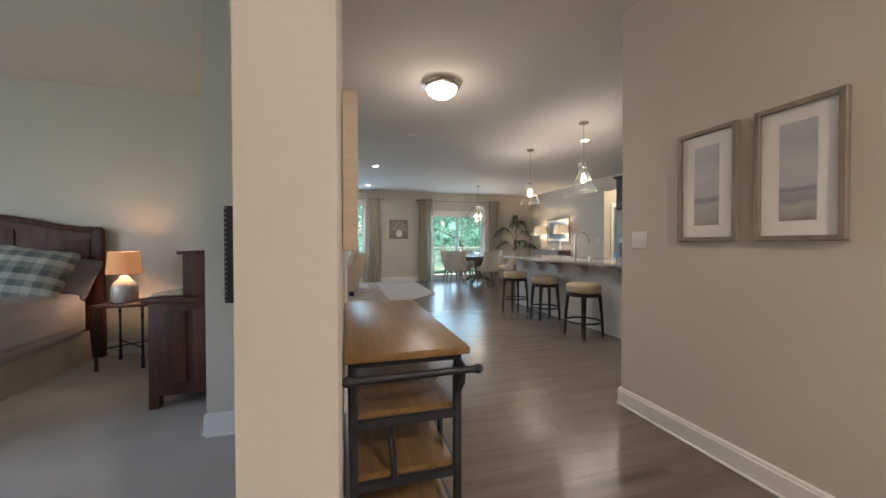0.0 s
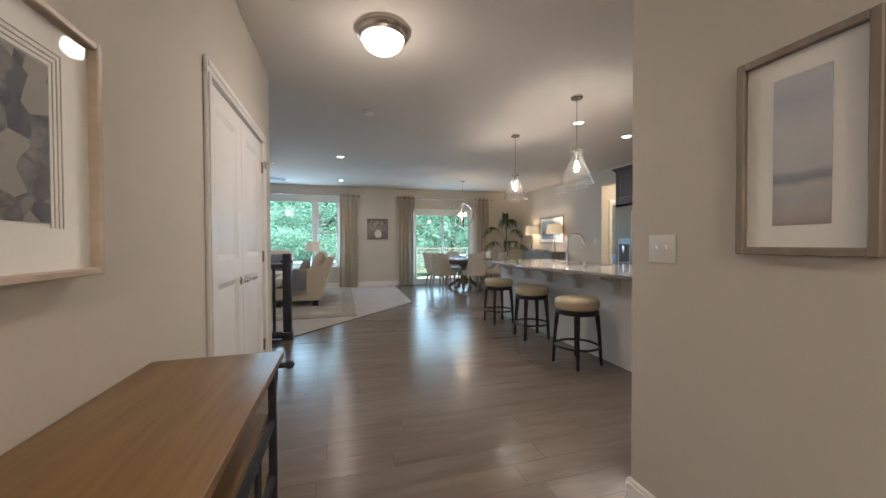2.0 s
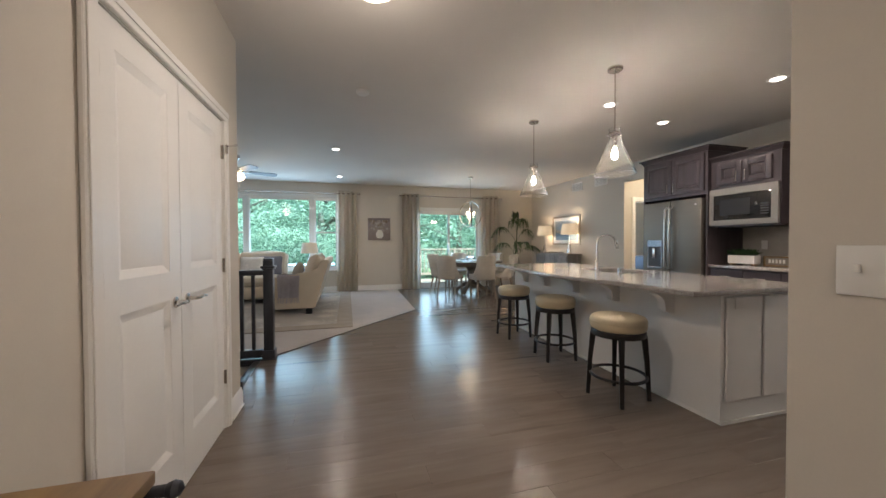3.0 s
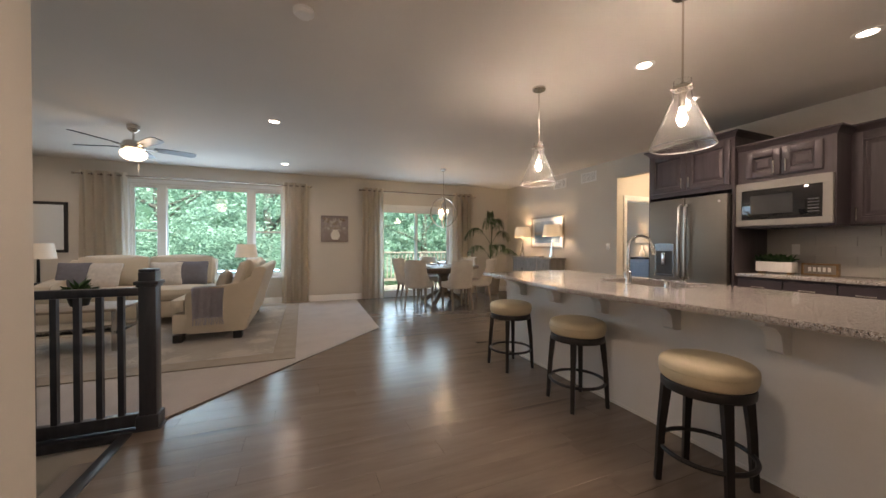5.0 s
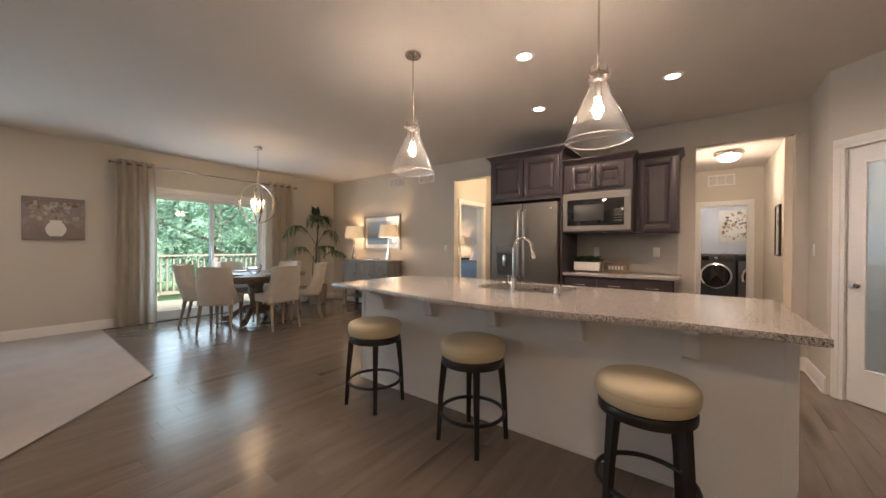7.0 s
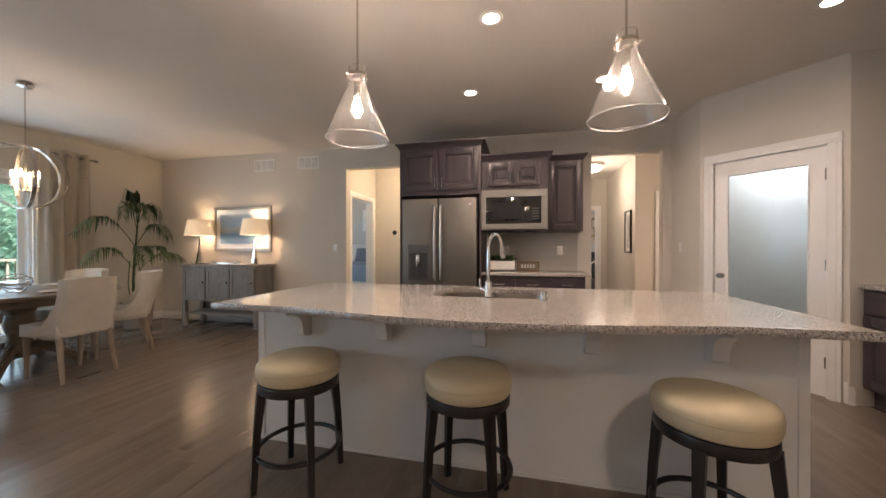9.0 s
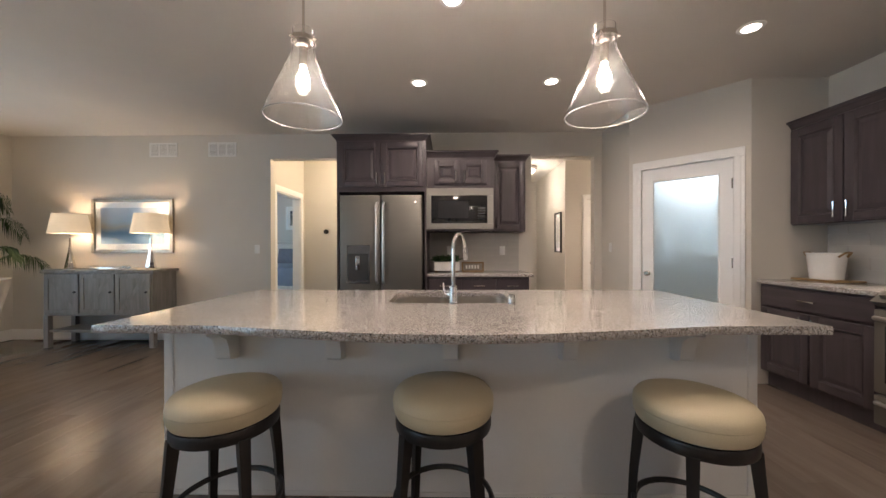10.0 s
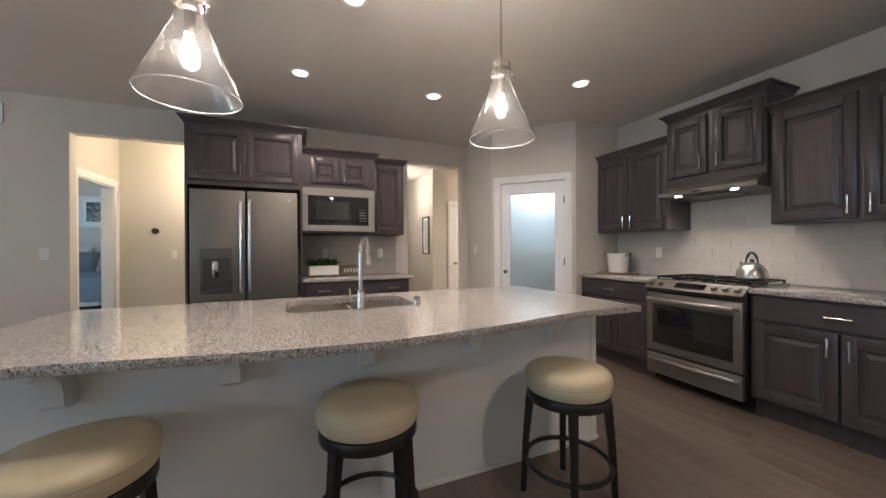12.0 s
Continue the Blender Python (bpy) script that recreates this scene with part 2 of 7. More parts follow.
LEATHER = material("cream_leather", (0.585, 0.495, 0.335), 0.46, scale=6, vary=0.05, bump=0.25, fine=180)
OAK = wood("oak_top", (0.165, 0.088, 0.030), (0.32, 0.195, 0.078), 0.36, (16, 1.3, 16), 0.12)
SOFA = material("cream_upholstery", (0.62, 0.54, 0.43), 0.9, scale=5, vary=0.06, bump=0.5, fine=300, spec=0.2, sheen=0.2)
PILLOWW = material("pale_pillow_fabric", (0.66, 0.62, 0.58), 0.9, scale=18, vary=0.14, bump=0.4, fine=200, spec=0.2)
PILLOWG = material("grey_pillow_fabric", (0.19, 0.19, 0.22), 0.9, scale=14, vary=0.1, bump=0.4, fine=220, spec=0.2)
THROW = material("lavender_grey_throw", (0.44, 0.42, 0.46), 0.95, scale=20, vary=0.08, bump=0.6, fine=260, spec=0.1)
LINEN = material("chair_linen", (0.60, 0.55, 0.48), 0.92, scale=10, vary=0.06, bump=0.5, fine=320, spec=0.15)
CURTAIN = material("curtain_linen", (0.76, 0.70, 0.62), 0.9, scale=14, vary=0.05, bump=0.4, fine=280, spec=0.15)
TABLEWOOD = wood("weathered_table_wood", (0.10, 0.07, 0.048), (0.26, 0.19, 0.13), 0.4, (1.5, 16, 16), 0.1)
LEGWOOD = wood("pale_leg_wood", (0.20, 0.15, 0.11), (0.36, 0.29, 0.22), 0.45, (14, 14, 1.5), 0.08)
GREYWOOD = wood("grey_washed_wood", (0.19, 0.175, 0.155), (0.34, 0.31, 0.28), 0.5, (14, 14, 1.6), 0.1)
CHERRY = wood("cherry_wood", (0.035, 0.010, 0.006), (0.12, 0.037, 0.021), 0.6, (14, 14, 1.3), 0.05)
FRAMEGREY = wood("taupe_frame_wood", (0.20, 0.165, 0.13), (0.34, 0.29, 0.235), 0.45, (12, 12, 1.5), 0.1)
FRAMEPALE = wood("pale_blond_frame", (0.52, 0.42, 0.32), (0.66, 0.55, 0.44), 0.45, (12, 2.0, 12), 0.08)
FRAMESILVER = material("antique_silver_frame", (0.42, 0.37, 0.30), 0.35, 0.7, scale=25, vary=0.25, bump=0.2)
MATBOARD = material("mat_board", (0.80, 0.77, 0.71), 0.8, vary=0.02)
WHITEP = material("white_plastic", (0.78, 0.77, 0.74), 0.35, vary=0.01)
CERAMIC = material("white_ceramic", (0.76, 0.74, 0.70), 0.25, vary=0.03)
TILE = material("glazed_subway_tile", (0.50, 0.475, 0.43), 0.09, scale=2, vary=0.05, fine=12, coat=0.4)
GROUT = material("tile_grout", (0.55, 0.525, 0.48), 0.8)
TRIMSTEEL = material("stainless_trim", (0.24, 0.225, 0.205), 0.45, 0.3, scale=3, vary=0.04)
BOWL = material("sink_steel", (0.46, 0.43, 0.39), 0.34, 0.9, scale=3, vary=0.05)
CLEAR = glass("clear_glass")
PICTUREGLASS = glass("low_glare_picture_glass", ior=1.16)
# the cool cyan of the daylight is put into the pane colour
WINDOWGLASS = glass("daylight_tinted_glass", (0.72, 0.94, 1.0))
SEEDED = glass("seeded_glass", (0.98, 0.98, 0.97), 0.04)
SEEDED.node_tree.nodes["Principled BSDF"].inputs["Transmission Weight"].default_value = 0.993
_n, _l = SEEDED.node_tree.nodes, SEEDED.node_tree.links
_v, _b2, _t = _n.new("ShaderNodeTexVoronoi"), _n.new("ShaderNodeBump"), _n.new("ShaderNodeTexCoord")
_v.inputs["Scale"].default_value = 110
_b2.inputs["Strength"].default_value, _b2.inputs["Distance"].default_value = 0.07, 0.001
_l.new(_t.outputs["Object"], _v.inputs["Vector"])
_l.new(_v.outputs["Distance"], _b2.inputs["Height"])
_l.new(_b2.outputs[0], _n["Principled BSDF"].inputs["Normal"])
# clear glass made half white: the light caught by the rim, as colour
RIMGLASS = glass("bright_edged_glass_rim", (0.95, 0.95, 0.94), 0.25)
RIMGLASS.node_tree.nodes["Principled BSDF"].inputs["Transmission Weight"].default_value = 0.45
FROST = glass("frosted_glass", (0.86, 0.92, 0.95), 0.55)
FROST.node_tree.nodes["Principled BSDF"].inputs["Coat Weight"].default_value = 0.6
MIRROR = material("mirror_silver", (0.86, 0.87, 0.87), 0.015, 1.0, vary=0.0)
SHADE = material("lamp_shade_linen", (0.70, 0.60, 0.45), 0.9, scale=20, vary=0.03, emit=(1.0, 0.76, 0.46), power=0.055)
# shade of a lamp that is off, lightened by a weak warm emission
SHADEFAINT = material("unlit_shade_faint_glow", (0.62, 0.56, 0.48), 0.9, scale=20, vary=0.03, emit=(1.0, 0.80, 0.55), power=0.015)
SHADEO = material("amber_lamp_shade", (0.55, 0.33, 0.18), 0.9, scale=20, vary=0.03, emit=(1.0, 0.40, 0.15), power=0.042)
BULB = material("lit_bulb", (1, 0.95, 0.85), 0.4, emit=(1.0, 0.88, 0.70), power=6.5)
CANLIGHT = material("lit_downlight", (1, 0.95, 0.88), 0.4, emit=(1.0, 0.93, 0.82), power=2.6)
OPAL = material("lit_opal_glass", (0.95, 0.92, 0.86), 0.3, emit=(1.0, 0.86, 0.64), power=0.42)
LEAFP = leaf_material("palm_leaf", (0.045, 0.075, 0.035), (0.11, 0.155, 0.075))
LEAFS = leaf_material("succulent_leaf", (0.02, 0.05, 0.02), (0.08, 0.14, 0.06))
LEAFT = leaf_material("tree_leaf", (0.10, 0.17, 0.125), (0.18, 0.27, 0.19))
BARK = material("bark", (0.09, 0.07, 0.05), 0.9, scale=10, vary=0.3, bump=0.8, fine=40)
DECK = wood("deck_timber", (0.095, 0.072, 0.05), (0.165, 0.13, 0.092), 0.7, (1.5, 14, 14), 0.15, per_piece=0.2)
GRASS = material("grass", (0.05, 0.09, 0.03), 0.95, scale=1.0, vary=0.3, bump=0.8, fine=30)
BEDCOVER = material("grey_bed_cover", (0.40, 0.365, 0.365), 0.9, scale=6, vary=0.08, bump=0.5, fine=200, spec=0.15)
SKIRT = material("bed_skirt", (0.54, 0.49, 0.44), 0.92, scale=6, vary=0.06, bump=0.4, fine=200, spec=0.15)
BLUEBED = material("blue_grey_bedding", (0.20, 0.23, 0.29), 0.9, scale=6, vary=0.08, bump=0.3, fine=200)
PLAID = plaid("plaid_bands", [(0.36, 0.36, 0.33), (0.075, 0.09, 0.085), (0.20, 0.215, 0.20), (0.46, 0.44, 0.39), (0.13, 0.15, 0.14)], 3.6)
MERCURY = material("mercury_glass", (0.60, 0.57, 0.51), 0.35, 0.25, scale=12, vary=0.35, bump=0.3, fine=60)
TERRA = material("taupe_planter", (0.30, 0.25, 0.2), 0.7, vary=0.1)
WASHER = material("graphite_appliance", (0.085, 0.087, 0.095), 0.3, 0.5, vary=0.04)
RAILP = material("transition_strip", (0.15, 0.12, 0.10), 0.4, vary=0.1)


LAMPS = 0.56


# daylight shines a little through the curtain weave
_n, _l = CURTAIN.node_tree.nodes, CURTAIN.node_tree.links
_tr, _mx = _n.new("ShaderNodeBsdfTranslucent"), _n.new("ShaderNodeMixShader")
_tr.inputs[0].default_value = (0.80, 0.74, 0.64, 1)
_mx.inputs[0].default_value = 0.52
_l.new(_n["Principled BSDF"].outputs[0], _mx.inputs[1])
_l.new(_tr.outputs[0], _mx.inputs[2])
_l.new(_mx.outputs[0], _n["Material Output"].inputs[0])


# leaves let some sun through
_n, _l = LEAFT.node_tree.nodes, LEAFT.node_tree.links
_tr, _mx = _n.new("ShaderNodeBsdfTranslucent"), _n.new("ShaderNodeMixShader")
_tr.inputs[0].default_value = (0.15, 0.28, 0.18, 1)
_mx.inputs[0].default_value = 0.4
_l.new(_n["Principled BSDF"].outputs[0], _mx.inputs[1])
_l.new(_tr.outputs[0], _mx.inputs[2])
_l.new(_mx.outputs[0], _n["Material Output"].inputs[0])


def cell_painting(name, cols, scale=9.0):
    """Overlapping rounded stone shapes in muted tones."""
    m = bpy.data.materials.new(name)
    m.use_nodes = True
    n, l = m.node_tree.nodes, m.node_tree.links
    tc, vo, nz, r = n.new("ShaderNodeTexCoord"), n.new("ShaderNodeTexVoronoi"), n.new("ShaderNodeTexNoise"), n.new("ShaderNodeValToRGB")
    vo.inputs["Scale"].default_value, nz.inputs["Scale"].default_value, nz.inputs["Detail"].default_value = scale, scale * 1.5, 5
    l.new(tc.outputs["Object"], vo.inputs["Vector"])
    l.new(tc.outputs["Object"], nz.inputs["Vector"])
    sp, ad = n.new("ShaderNodeSeparateColor"), n.new("ShaderNodeMath")
    l.new(vo.outputs["Color"], sp.inputs[0])
    ad.operation = "MULTIPLY_ADD"
    l.new(nz.outputs["Fac"], ad.inputs[0])
    ad.inputs[1].default_value = 0.7
    l.new(sp.outputs[0], ad.inputs[2])
    while len(r.color_ramp.elements) < len(cols):
        r.color_ramp.elements.new(0.5)
    for i, c in enumerate(cols):
        r.color_ramp.elements[i].position, r.color_ramp.elements[i].color = 0.2 + i / len(cols) * 1.0, (*c, 1)
    l.new(ad.outputs[0], r.inputs[0])
    l.new(r.outputs[0], n["Principled BSDF"].inputs["Base Color"])
    n["Principled BSDF"].inputs["Roughness"].default_value = 0.7
    return m


# ---- mesh helpers ----
def box(bm, x0, y0, z0, x1, y1, z1, b=0.0, seg=2):
    vs = [bm.verts.new((x, y, z)) for x in (x0, x1) for y in (y0, y1) for z in (z0, z1)]
    fs = [bm.faces.new([vs[i] for i in f]) for f in ((0, 1, 3, 2), (4, 6, 7, 5), (0, 4, 5, 1), (2, 3, 7, 6), (0, 2, 6, 4), (1, 5, 7, 3))]
    if b:
        es = {e for f in fs for e in f.edges}
        bmesh.ops.bevel(bm, geom=list(es), offset=b, segments=seg, profile=0.5, affect="EDGES")
    return bm


def boxes(*args, b=0.0, seg=2):
    bm = bmesh.new()
    for a in args:
        box(bm, *a, b=b, seg=seg)
    return bm


def lathe(prof, n=32, at=(0, 0, 0), bm=None, cap=True):
    bm = bm or bmesh.new()
    rings = []
    for r, z in prof:
        r = max(r, 0.0004)
        rings.append([bm.verts.new((at[0] + r * math.cos(2 * math.pi * i / n), at[1] + r * math.sin(2 * math.pi * i / n), at[2] + z)) for i in range(n)])
    for a, c in zip(rings, rings[1:]):
        for i in range(n):
            bm.faces.new((a[i], a[(i + 1) % n], c[(i + 1) % n], c[i]))
    if cap:
        bm.faces.new(rings[0][::-1])
        bm.faces.new(rings[-1])
    return bm


def tube(pts, r, n=8, bm=None, closed=False):
    """A round bar along points; r may be one radius or one per point."""
    bm = bm or bmesh.new()
    pts = [Vector(p) for p in pts]
    rings = []
    up = None
    for i, p in enumerate(pts):
        a = pts[i - 1] if i or closed else p
        c = pts[(i + 1) % len(pts)] if i < len(pts) - 1 or closed else p
        d = (c - a).normalized()
        if up is None:
            up = Vector((0, 0, 1)) if abs(d.z) < 0.9 else Vector((1, 0, 0))
        u = (up - d * up.dot(d)).normalized()
        up = u
        v = d.cross(u)
        rr = r[i] if isinstance(r, (list, tuple)) else r
        rings.append([bm.verts.new(p + (u * math.cos(2 * math.pi * k / n) + v * math.sin(2 * math.pi * k / n)) * rr) for k in range(n)])
    for a, c in zip(rings, rings[1:] + ([rings[0]] if closed else [])):
        for k in range(n):
            bm.faces.new((a[k], a[(k + 1) % n], c[(k + 1) % n], c[k]))
    if not closed:
        bm.faces.new(rings[0][::-1])
        bm.faces.new(rings[-1])
    return bm


def prism(poly, z0, z1, bm=None, b=0.0, seg=2):
    bm = bm or bmesh.new()
    lo = [bm.verts.new((x, y, z0)) for x, y in poly]
    hi = [bm.verts.new((x, y, z1)) for x, y in poly]
    fs = [bm.faces.new(lo[::-1]), bm.faces.new(hi)]
    for i in range(len(poly)):
        j = (i + 1) % len(poly)
        fs.append(bm.faces.new((lo[i], lo[j], hi[j], hi[i])))
    if b:
        bmesh.ops.bevel(bm, geom=list(set(fs[1].edges) | set(fs[0].edges)), offset=b, segments=seg, profile=0.5, affect="EDGES")
    return bm


def cushion(x0, y0, z0, x1, y1, z1, puff=0.03, n=8):
    """A soft box whose faces bulge."""
    bm = bmesh.new()
    box(bm, -1, -1, -1, 1, 1, 1)
    bmesh.ops.subdivide_edges(bm, edges=bm.edges[:], cuts=n - 1, use_grid_fill=True)
    c, h = ((x0 + x1) / 2, (y0 + y1) / 2, (z0 + z1) / 2), ((x1 - x0) / 2, (y1 - y0) / 2, (z1 - z0) / 2)
    rad = min(h) * 0.55
    for v in bm.verts:
        s = v.co.copy()
        f = [(1 - s[(k + 1) % 3] ** 2) * (1 - s[(k + 2) % 3] ** 2) for k in range(3)]
        p = Vector([s[k] * (h[k] + (puff * f[k] if abs(s[k]) > 0.99 else 0)) for k in range(3)])
        inner = Vector([max(-(h[k] - rad), min(h[k] - rad, p[k])) for k in range(3)])
        d = p - inner
        if d.length > rad and sum(abs(d[k]) > 1e-6 for k in range(3)) > 1:
            p = inner + d.normalized() * max(rad, d.length * 0.75)
        v.co = p + Vector(c)
    return bm


def part(name, bm, mat, parent=None, label="", at=None, sharp=35):
    bmesh.ops.recalc_face_normals(bm, faces=bm.faces[:])
    me = bpy.data.meshes.new(name)
    bm.to_mesh(me)
    bm.free()
    me.shade_smooth()
    me.set_sharp_from_angle(angle=radians(sharp))
    me.materials.append(mat)
    ob = new(name, me)
    if parent:
        ob.parent = parent
    if at is not None:
        ob.matrix_basis = at
    if label:
        tagged(ob, label)
    return ob


def thing(name, label, category, at=None, group="", kind=""):
    ob = new(name)
    ob.empty_display_size = 0.1
    if at is not None:
        ob.matrix_basis = at
    return tagged(ob, label, category, group, kind)


def structure(name, bm, mat, label, category, parent=None, at=None):
    return tagged(part(name, bm, mat, parent, at=at), label, category, kind="structure")


def single(name, bm, mat, label, category, at=None, group="", kind=""):
    return tagged(part(name, bm, mat, at=at), label, category, group, kind)


def lamp(name, kind, at, power, color=(1.0, 0.82, 0.6), size=0.1, spot=None, parent=None):
    d = bpy.data.lights.new(name, kind)
    d.energy, d.color = power * LAMPS, color
    if kind == "AREA":
        d.shape, d.size = "DISK", size
        if spot:
            d.spread = radians(spot)
    else:
        d.shadow_soft_size = size
        if kind == "SPOT":
            d.spot_size, d.spot_blend = radians(spot or 120), 0.9
    o = new(name, d)
    o.location = at
    return o


def wall(name, axis, a0, a1, u0, u1, holes=(), z0=0.0, z1=2.74, mat=None, label="", category="wall"):
    """A wall of thickness a0..a1 across axis, from u0 to u1 along the other, with holes (u0, u1, z0, z1)."""
    us = sorted({u0, u1, *[v for h in holes for v in h[:2]]})
    zs = sorted({z0, z1, *[min(max(v, z0), z1) for h in holes for v in h[2:]]})
    solid = {(i, j) for i in range(len(us) - 1) for j in range(len(zs) - 1)
             if not any(h[0] < (us[i] + us[i + 1]) / 2 < h[1] and h[2] < (zs[j] + zs[j + 1]) / 2 < h[3] for h in holes)}
    bm, made = bmesh.new(), {}

    def v(side, i, j):
        if (side, i, j) not in made:
            a, u = (a0, a1)[side], us[i]
            made[side, i, j] = bm.verts.new((a, u, zs[j]) if axis == "x" else (u, a, zs[j]))
        return made[side, i, j]
    for i, j in solid:
        for side in (0, 1):
            bm.faces.new((v(side, i, j), v(side, i + 1, j), v(side, i + 1, j + 1), v(side, i, j + 1)))
        for di, dj, p, q in ((-1, 0, (i, j), (i, j + 1)), (1, 0, (i + 1, j), (i + 1, j + 1)), (0, -1, (i, j), (i + 1, j)), (0, 1, (i, j + 1), (i + 1, j + 1))):
            if (i + di, j + dj) not in solid:
                bm.faces.new((v(0, *p), v(1, *p), v(1, *q), v(0, *q)))
    return structure(name, bm, mat or WALL, label or "plain greige painted drywall wall", category)


# ---- large structure ----
H = 2.73
structure("ground", boxes((-400, -400, -0.75, 400, 400, -0.6)), GRASS, "mown green lawn round the house", "ground")
structure("subfloor", boxes((-5.3, -2.3, -0.3, -0.13, 4.33, -0.02), (-5.3, 4.33, -0.3, -0.70, 4.38, -0.02), (-0.13, -2.3, -0.3, 13, 10.75, -0.02), (-4.1, 5.42, -0.3, -0.13, 10.75, -0.02), (-5.3, 4.2, -3.0, -0.13, 5.5, -2.9)), JOINT, "dark subfloor under planks and carpet", "floor")
structure("ceiling", boxes((-5.4, -2.4, H, 13, 10.8, H + 0.2)), CEIL, "flat warm white textured ceiling", "ceiling")

wall("wall_hall_left", "x", -0.13, -0.01, -2.2, 4.33, [(-0.45, 0.47, 0, 2.44), (2.79, 4.00, 0, 2.02)])
wall("wall_hall_right", "x", 1.90, 2.05, -2.2, 2.01)
wall("wall_entry", "y", -2.32, -2.2, -5.3, 2.05)
wall("wall_closet_back", "y", 2.35, 2.47, -0.80, -0.13)
wall("wall_closet_side", "x", -0.80, -0.68, 2.47, 4.38)
wall("wall_closet_north", "y", 4.21, 4.33, -0.68, -0.13, z0=-2.9)
wall("wall_bedroom_north", "y", 4.38, 4.5, -5.3, -0.68, z0=-2.9)
wall("wall_bedroom_west", "x", -5.3, -5.2, -2.2, 4.38, [(-0.4, 2.2, 0.6, 2.3)])
wall("wall_stair_end", "x", -4.2, -4.1, 4.5, 5.42, z0=-2.9)
wall("wall_stair_low", "y", 5.41, 5.5, -4.1, -0.13, z0=-2.9, z1=-0.05)
wall("wall_range", "y", 1.08, 1.2, 2.05, 4.79)
wall("wall_pantry_return", "x", 4.67, 4.79, 1.2, 1.885)
wall("wall_pantry_side", "y", 2.48, 2.6, 5.405, 6.1)
wall("wall_kitchen", "x", 6.1, 6.22, 2.48, 10.6, [(2.70, 3.53, 0, 2.41), (5.92, 7.03, 0, 2.40)])
wall("wall_north", "y", 10.6, 10.75, -4.1, 6.22, [(-2.03, 0.56, 0.54, 2.36), (2.63, 4.44, 0, 2.09)])
wall("wall_living_west", "x", -4.1, -4.0, 5.42, 10.6)
wall("wall_living_south", "y", 5.42, 5.5, -4.0, -2.05)
wall("wall_kitchen_east_corner", "y", 1.08, 1.2, 4.79, 6.22)
wall("wall_pantry_east", "x", 6.1, 6.22, 1.2, 2.48)
# side hall behind the refrigerator
wall("wall_side_hall_end", "x", 7.45, 7.57, 4.6, 7.15)
wall("wall_side_hall_north", "y", 7.15, 7.27, 6.22, 10.4, [(6.48, 7.29, 0, 2.04)])
wall("wall_side_hall_south", "y", 4.6, 4.72, 6.22, 7.45)
wall("wall_guest_east", "x", 10.4, 10.5, 7.27, 10.6)
# the opening is made up: an unseen window that lights the room
wall("wall_guest_north", "y", 10.6, 10.75, 6.22, 10.5, [(6.6, 7.9, 0.7, 2.2)])
# laundry hall
wall("wall_laundry_hall_south", "y", 2.46, 2.58, 7.6, 9.6)
wall("wall_laundry_hall_north", "y", 3.66, 3.78, 6.22, 9.6)
wall("wall_laundry_door", "x", 9.6, 9.72, 1.6, 4.6, [(2.79, 3.51, 0, 2.04)])
wall("wall_laundry_back", "x", 11.5, 11.6, 1.6, 4.6, mat=material("laundry_paint", (0.50, 0.53, 0.54), 0.75, scale=1.2, vary=0.03))
wall("wall_laundry_sides", "y", 1.5, 1.6, 9.6, 11.6)
wall("wall_laundry_sides_far", "y", 4.6, 4.7, 9.6, 11.6)
wall("wall_passage_east", "x", 7.6, 7.72, -0.5, 2.46, [(1.42, 2.2, 0, 2.04)])
wall("wall_passage_west", "x", 6.22, 6.34, -0.5, 2.48)
wall("wall_passage_end", "y", -0.62, -0.5, 6.22, 7.72)

# diagonal pantry wall, built along its own x axis
DIAG = pose(4.67, 1.885, 0, 0, 0, math.degrees(math.atan2(0.715, 0.735)))
DL = math.hypot(0.735, 0.715)
bm = boxes((0, -0.12, 0, 0.115, 0, H), (DL - 0.115, -0.12, 0, DL, 0, H), (0.115, -0.12, 2.05, DL - 0.115, 0, H))
structure("wall_pantry", bm, WALL, "greige diagonal wall holding the pantry door", "wall", at=DIAG)

# carpets
structure("living_carpet", prism([(-3.98, 5.52), (0.02, 5.55), (2.0, 7.68), (2.06, 10.58), (-3.98, 10.58)], -0.02, 0.008), CARPET, "soft beige pile carpet with an angled edge", "carpet")
structure("bedroom_carpet", boxes((-5.18, -2.2, -0.02, -0.70, 4.37, 0.008), (-0.70, -2.2, -0.02, -0.14, 4.2, 0.008)), CARPET, "soft beige bedroom carpet", "carpet")
structure("guest_carpet", boxes((6.24, 7.28, -0.02, 10.38, 10.58, 0.008)), CARPET, "soft beige carpet in the guest room", "carpet")
structure("carpet_transition", tube([(0.02, 5.53, 0.006), (2.0, 7.67, 0.006), (2.06, 10.57, 0.006)], 0.007, 6), RAILP, "dark strip between carpet and planks", "trim")


# ---- trim ----
def baseboard(name, p, q, out, h=0.10, mat=None):
    """A moulded skirting from p to q; out is the side it stands on (unit normal)."""
    p, q, o = Vector((*p, 0)), Vector((*q, 0)), Vector((*out, 0))
    prof = [(0, 0), (0.016, 0), (0.016, h * 0.72), (0.011, h * 0.80), (0.011, h * 0.90), (0.005, h), (0, h)]
    bm = bmesh.new()
    a = [bm.verts.new(p + o * (d + 0.001) + Vector((0, 0, z))) for d, z in prof]
    c = [bm.verts.new(q + o * (d + 0.001) + Vector((0, 0, z))) for d, z in prof]
    for i in range(len(prof)):
        j = (i + 1) % len(prof)
        bm.faces.new((a[i], a[j], c[j], c[i]))
    bm.faces.new(a)
    bm.faces.new(c[::-1])
    sh = Vector((0, 0, 0))
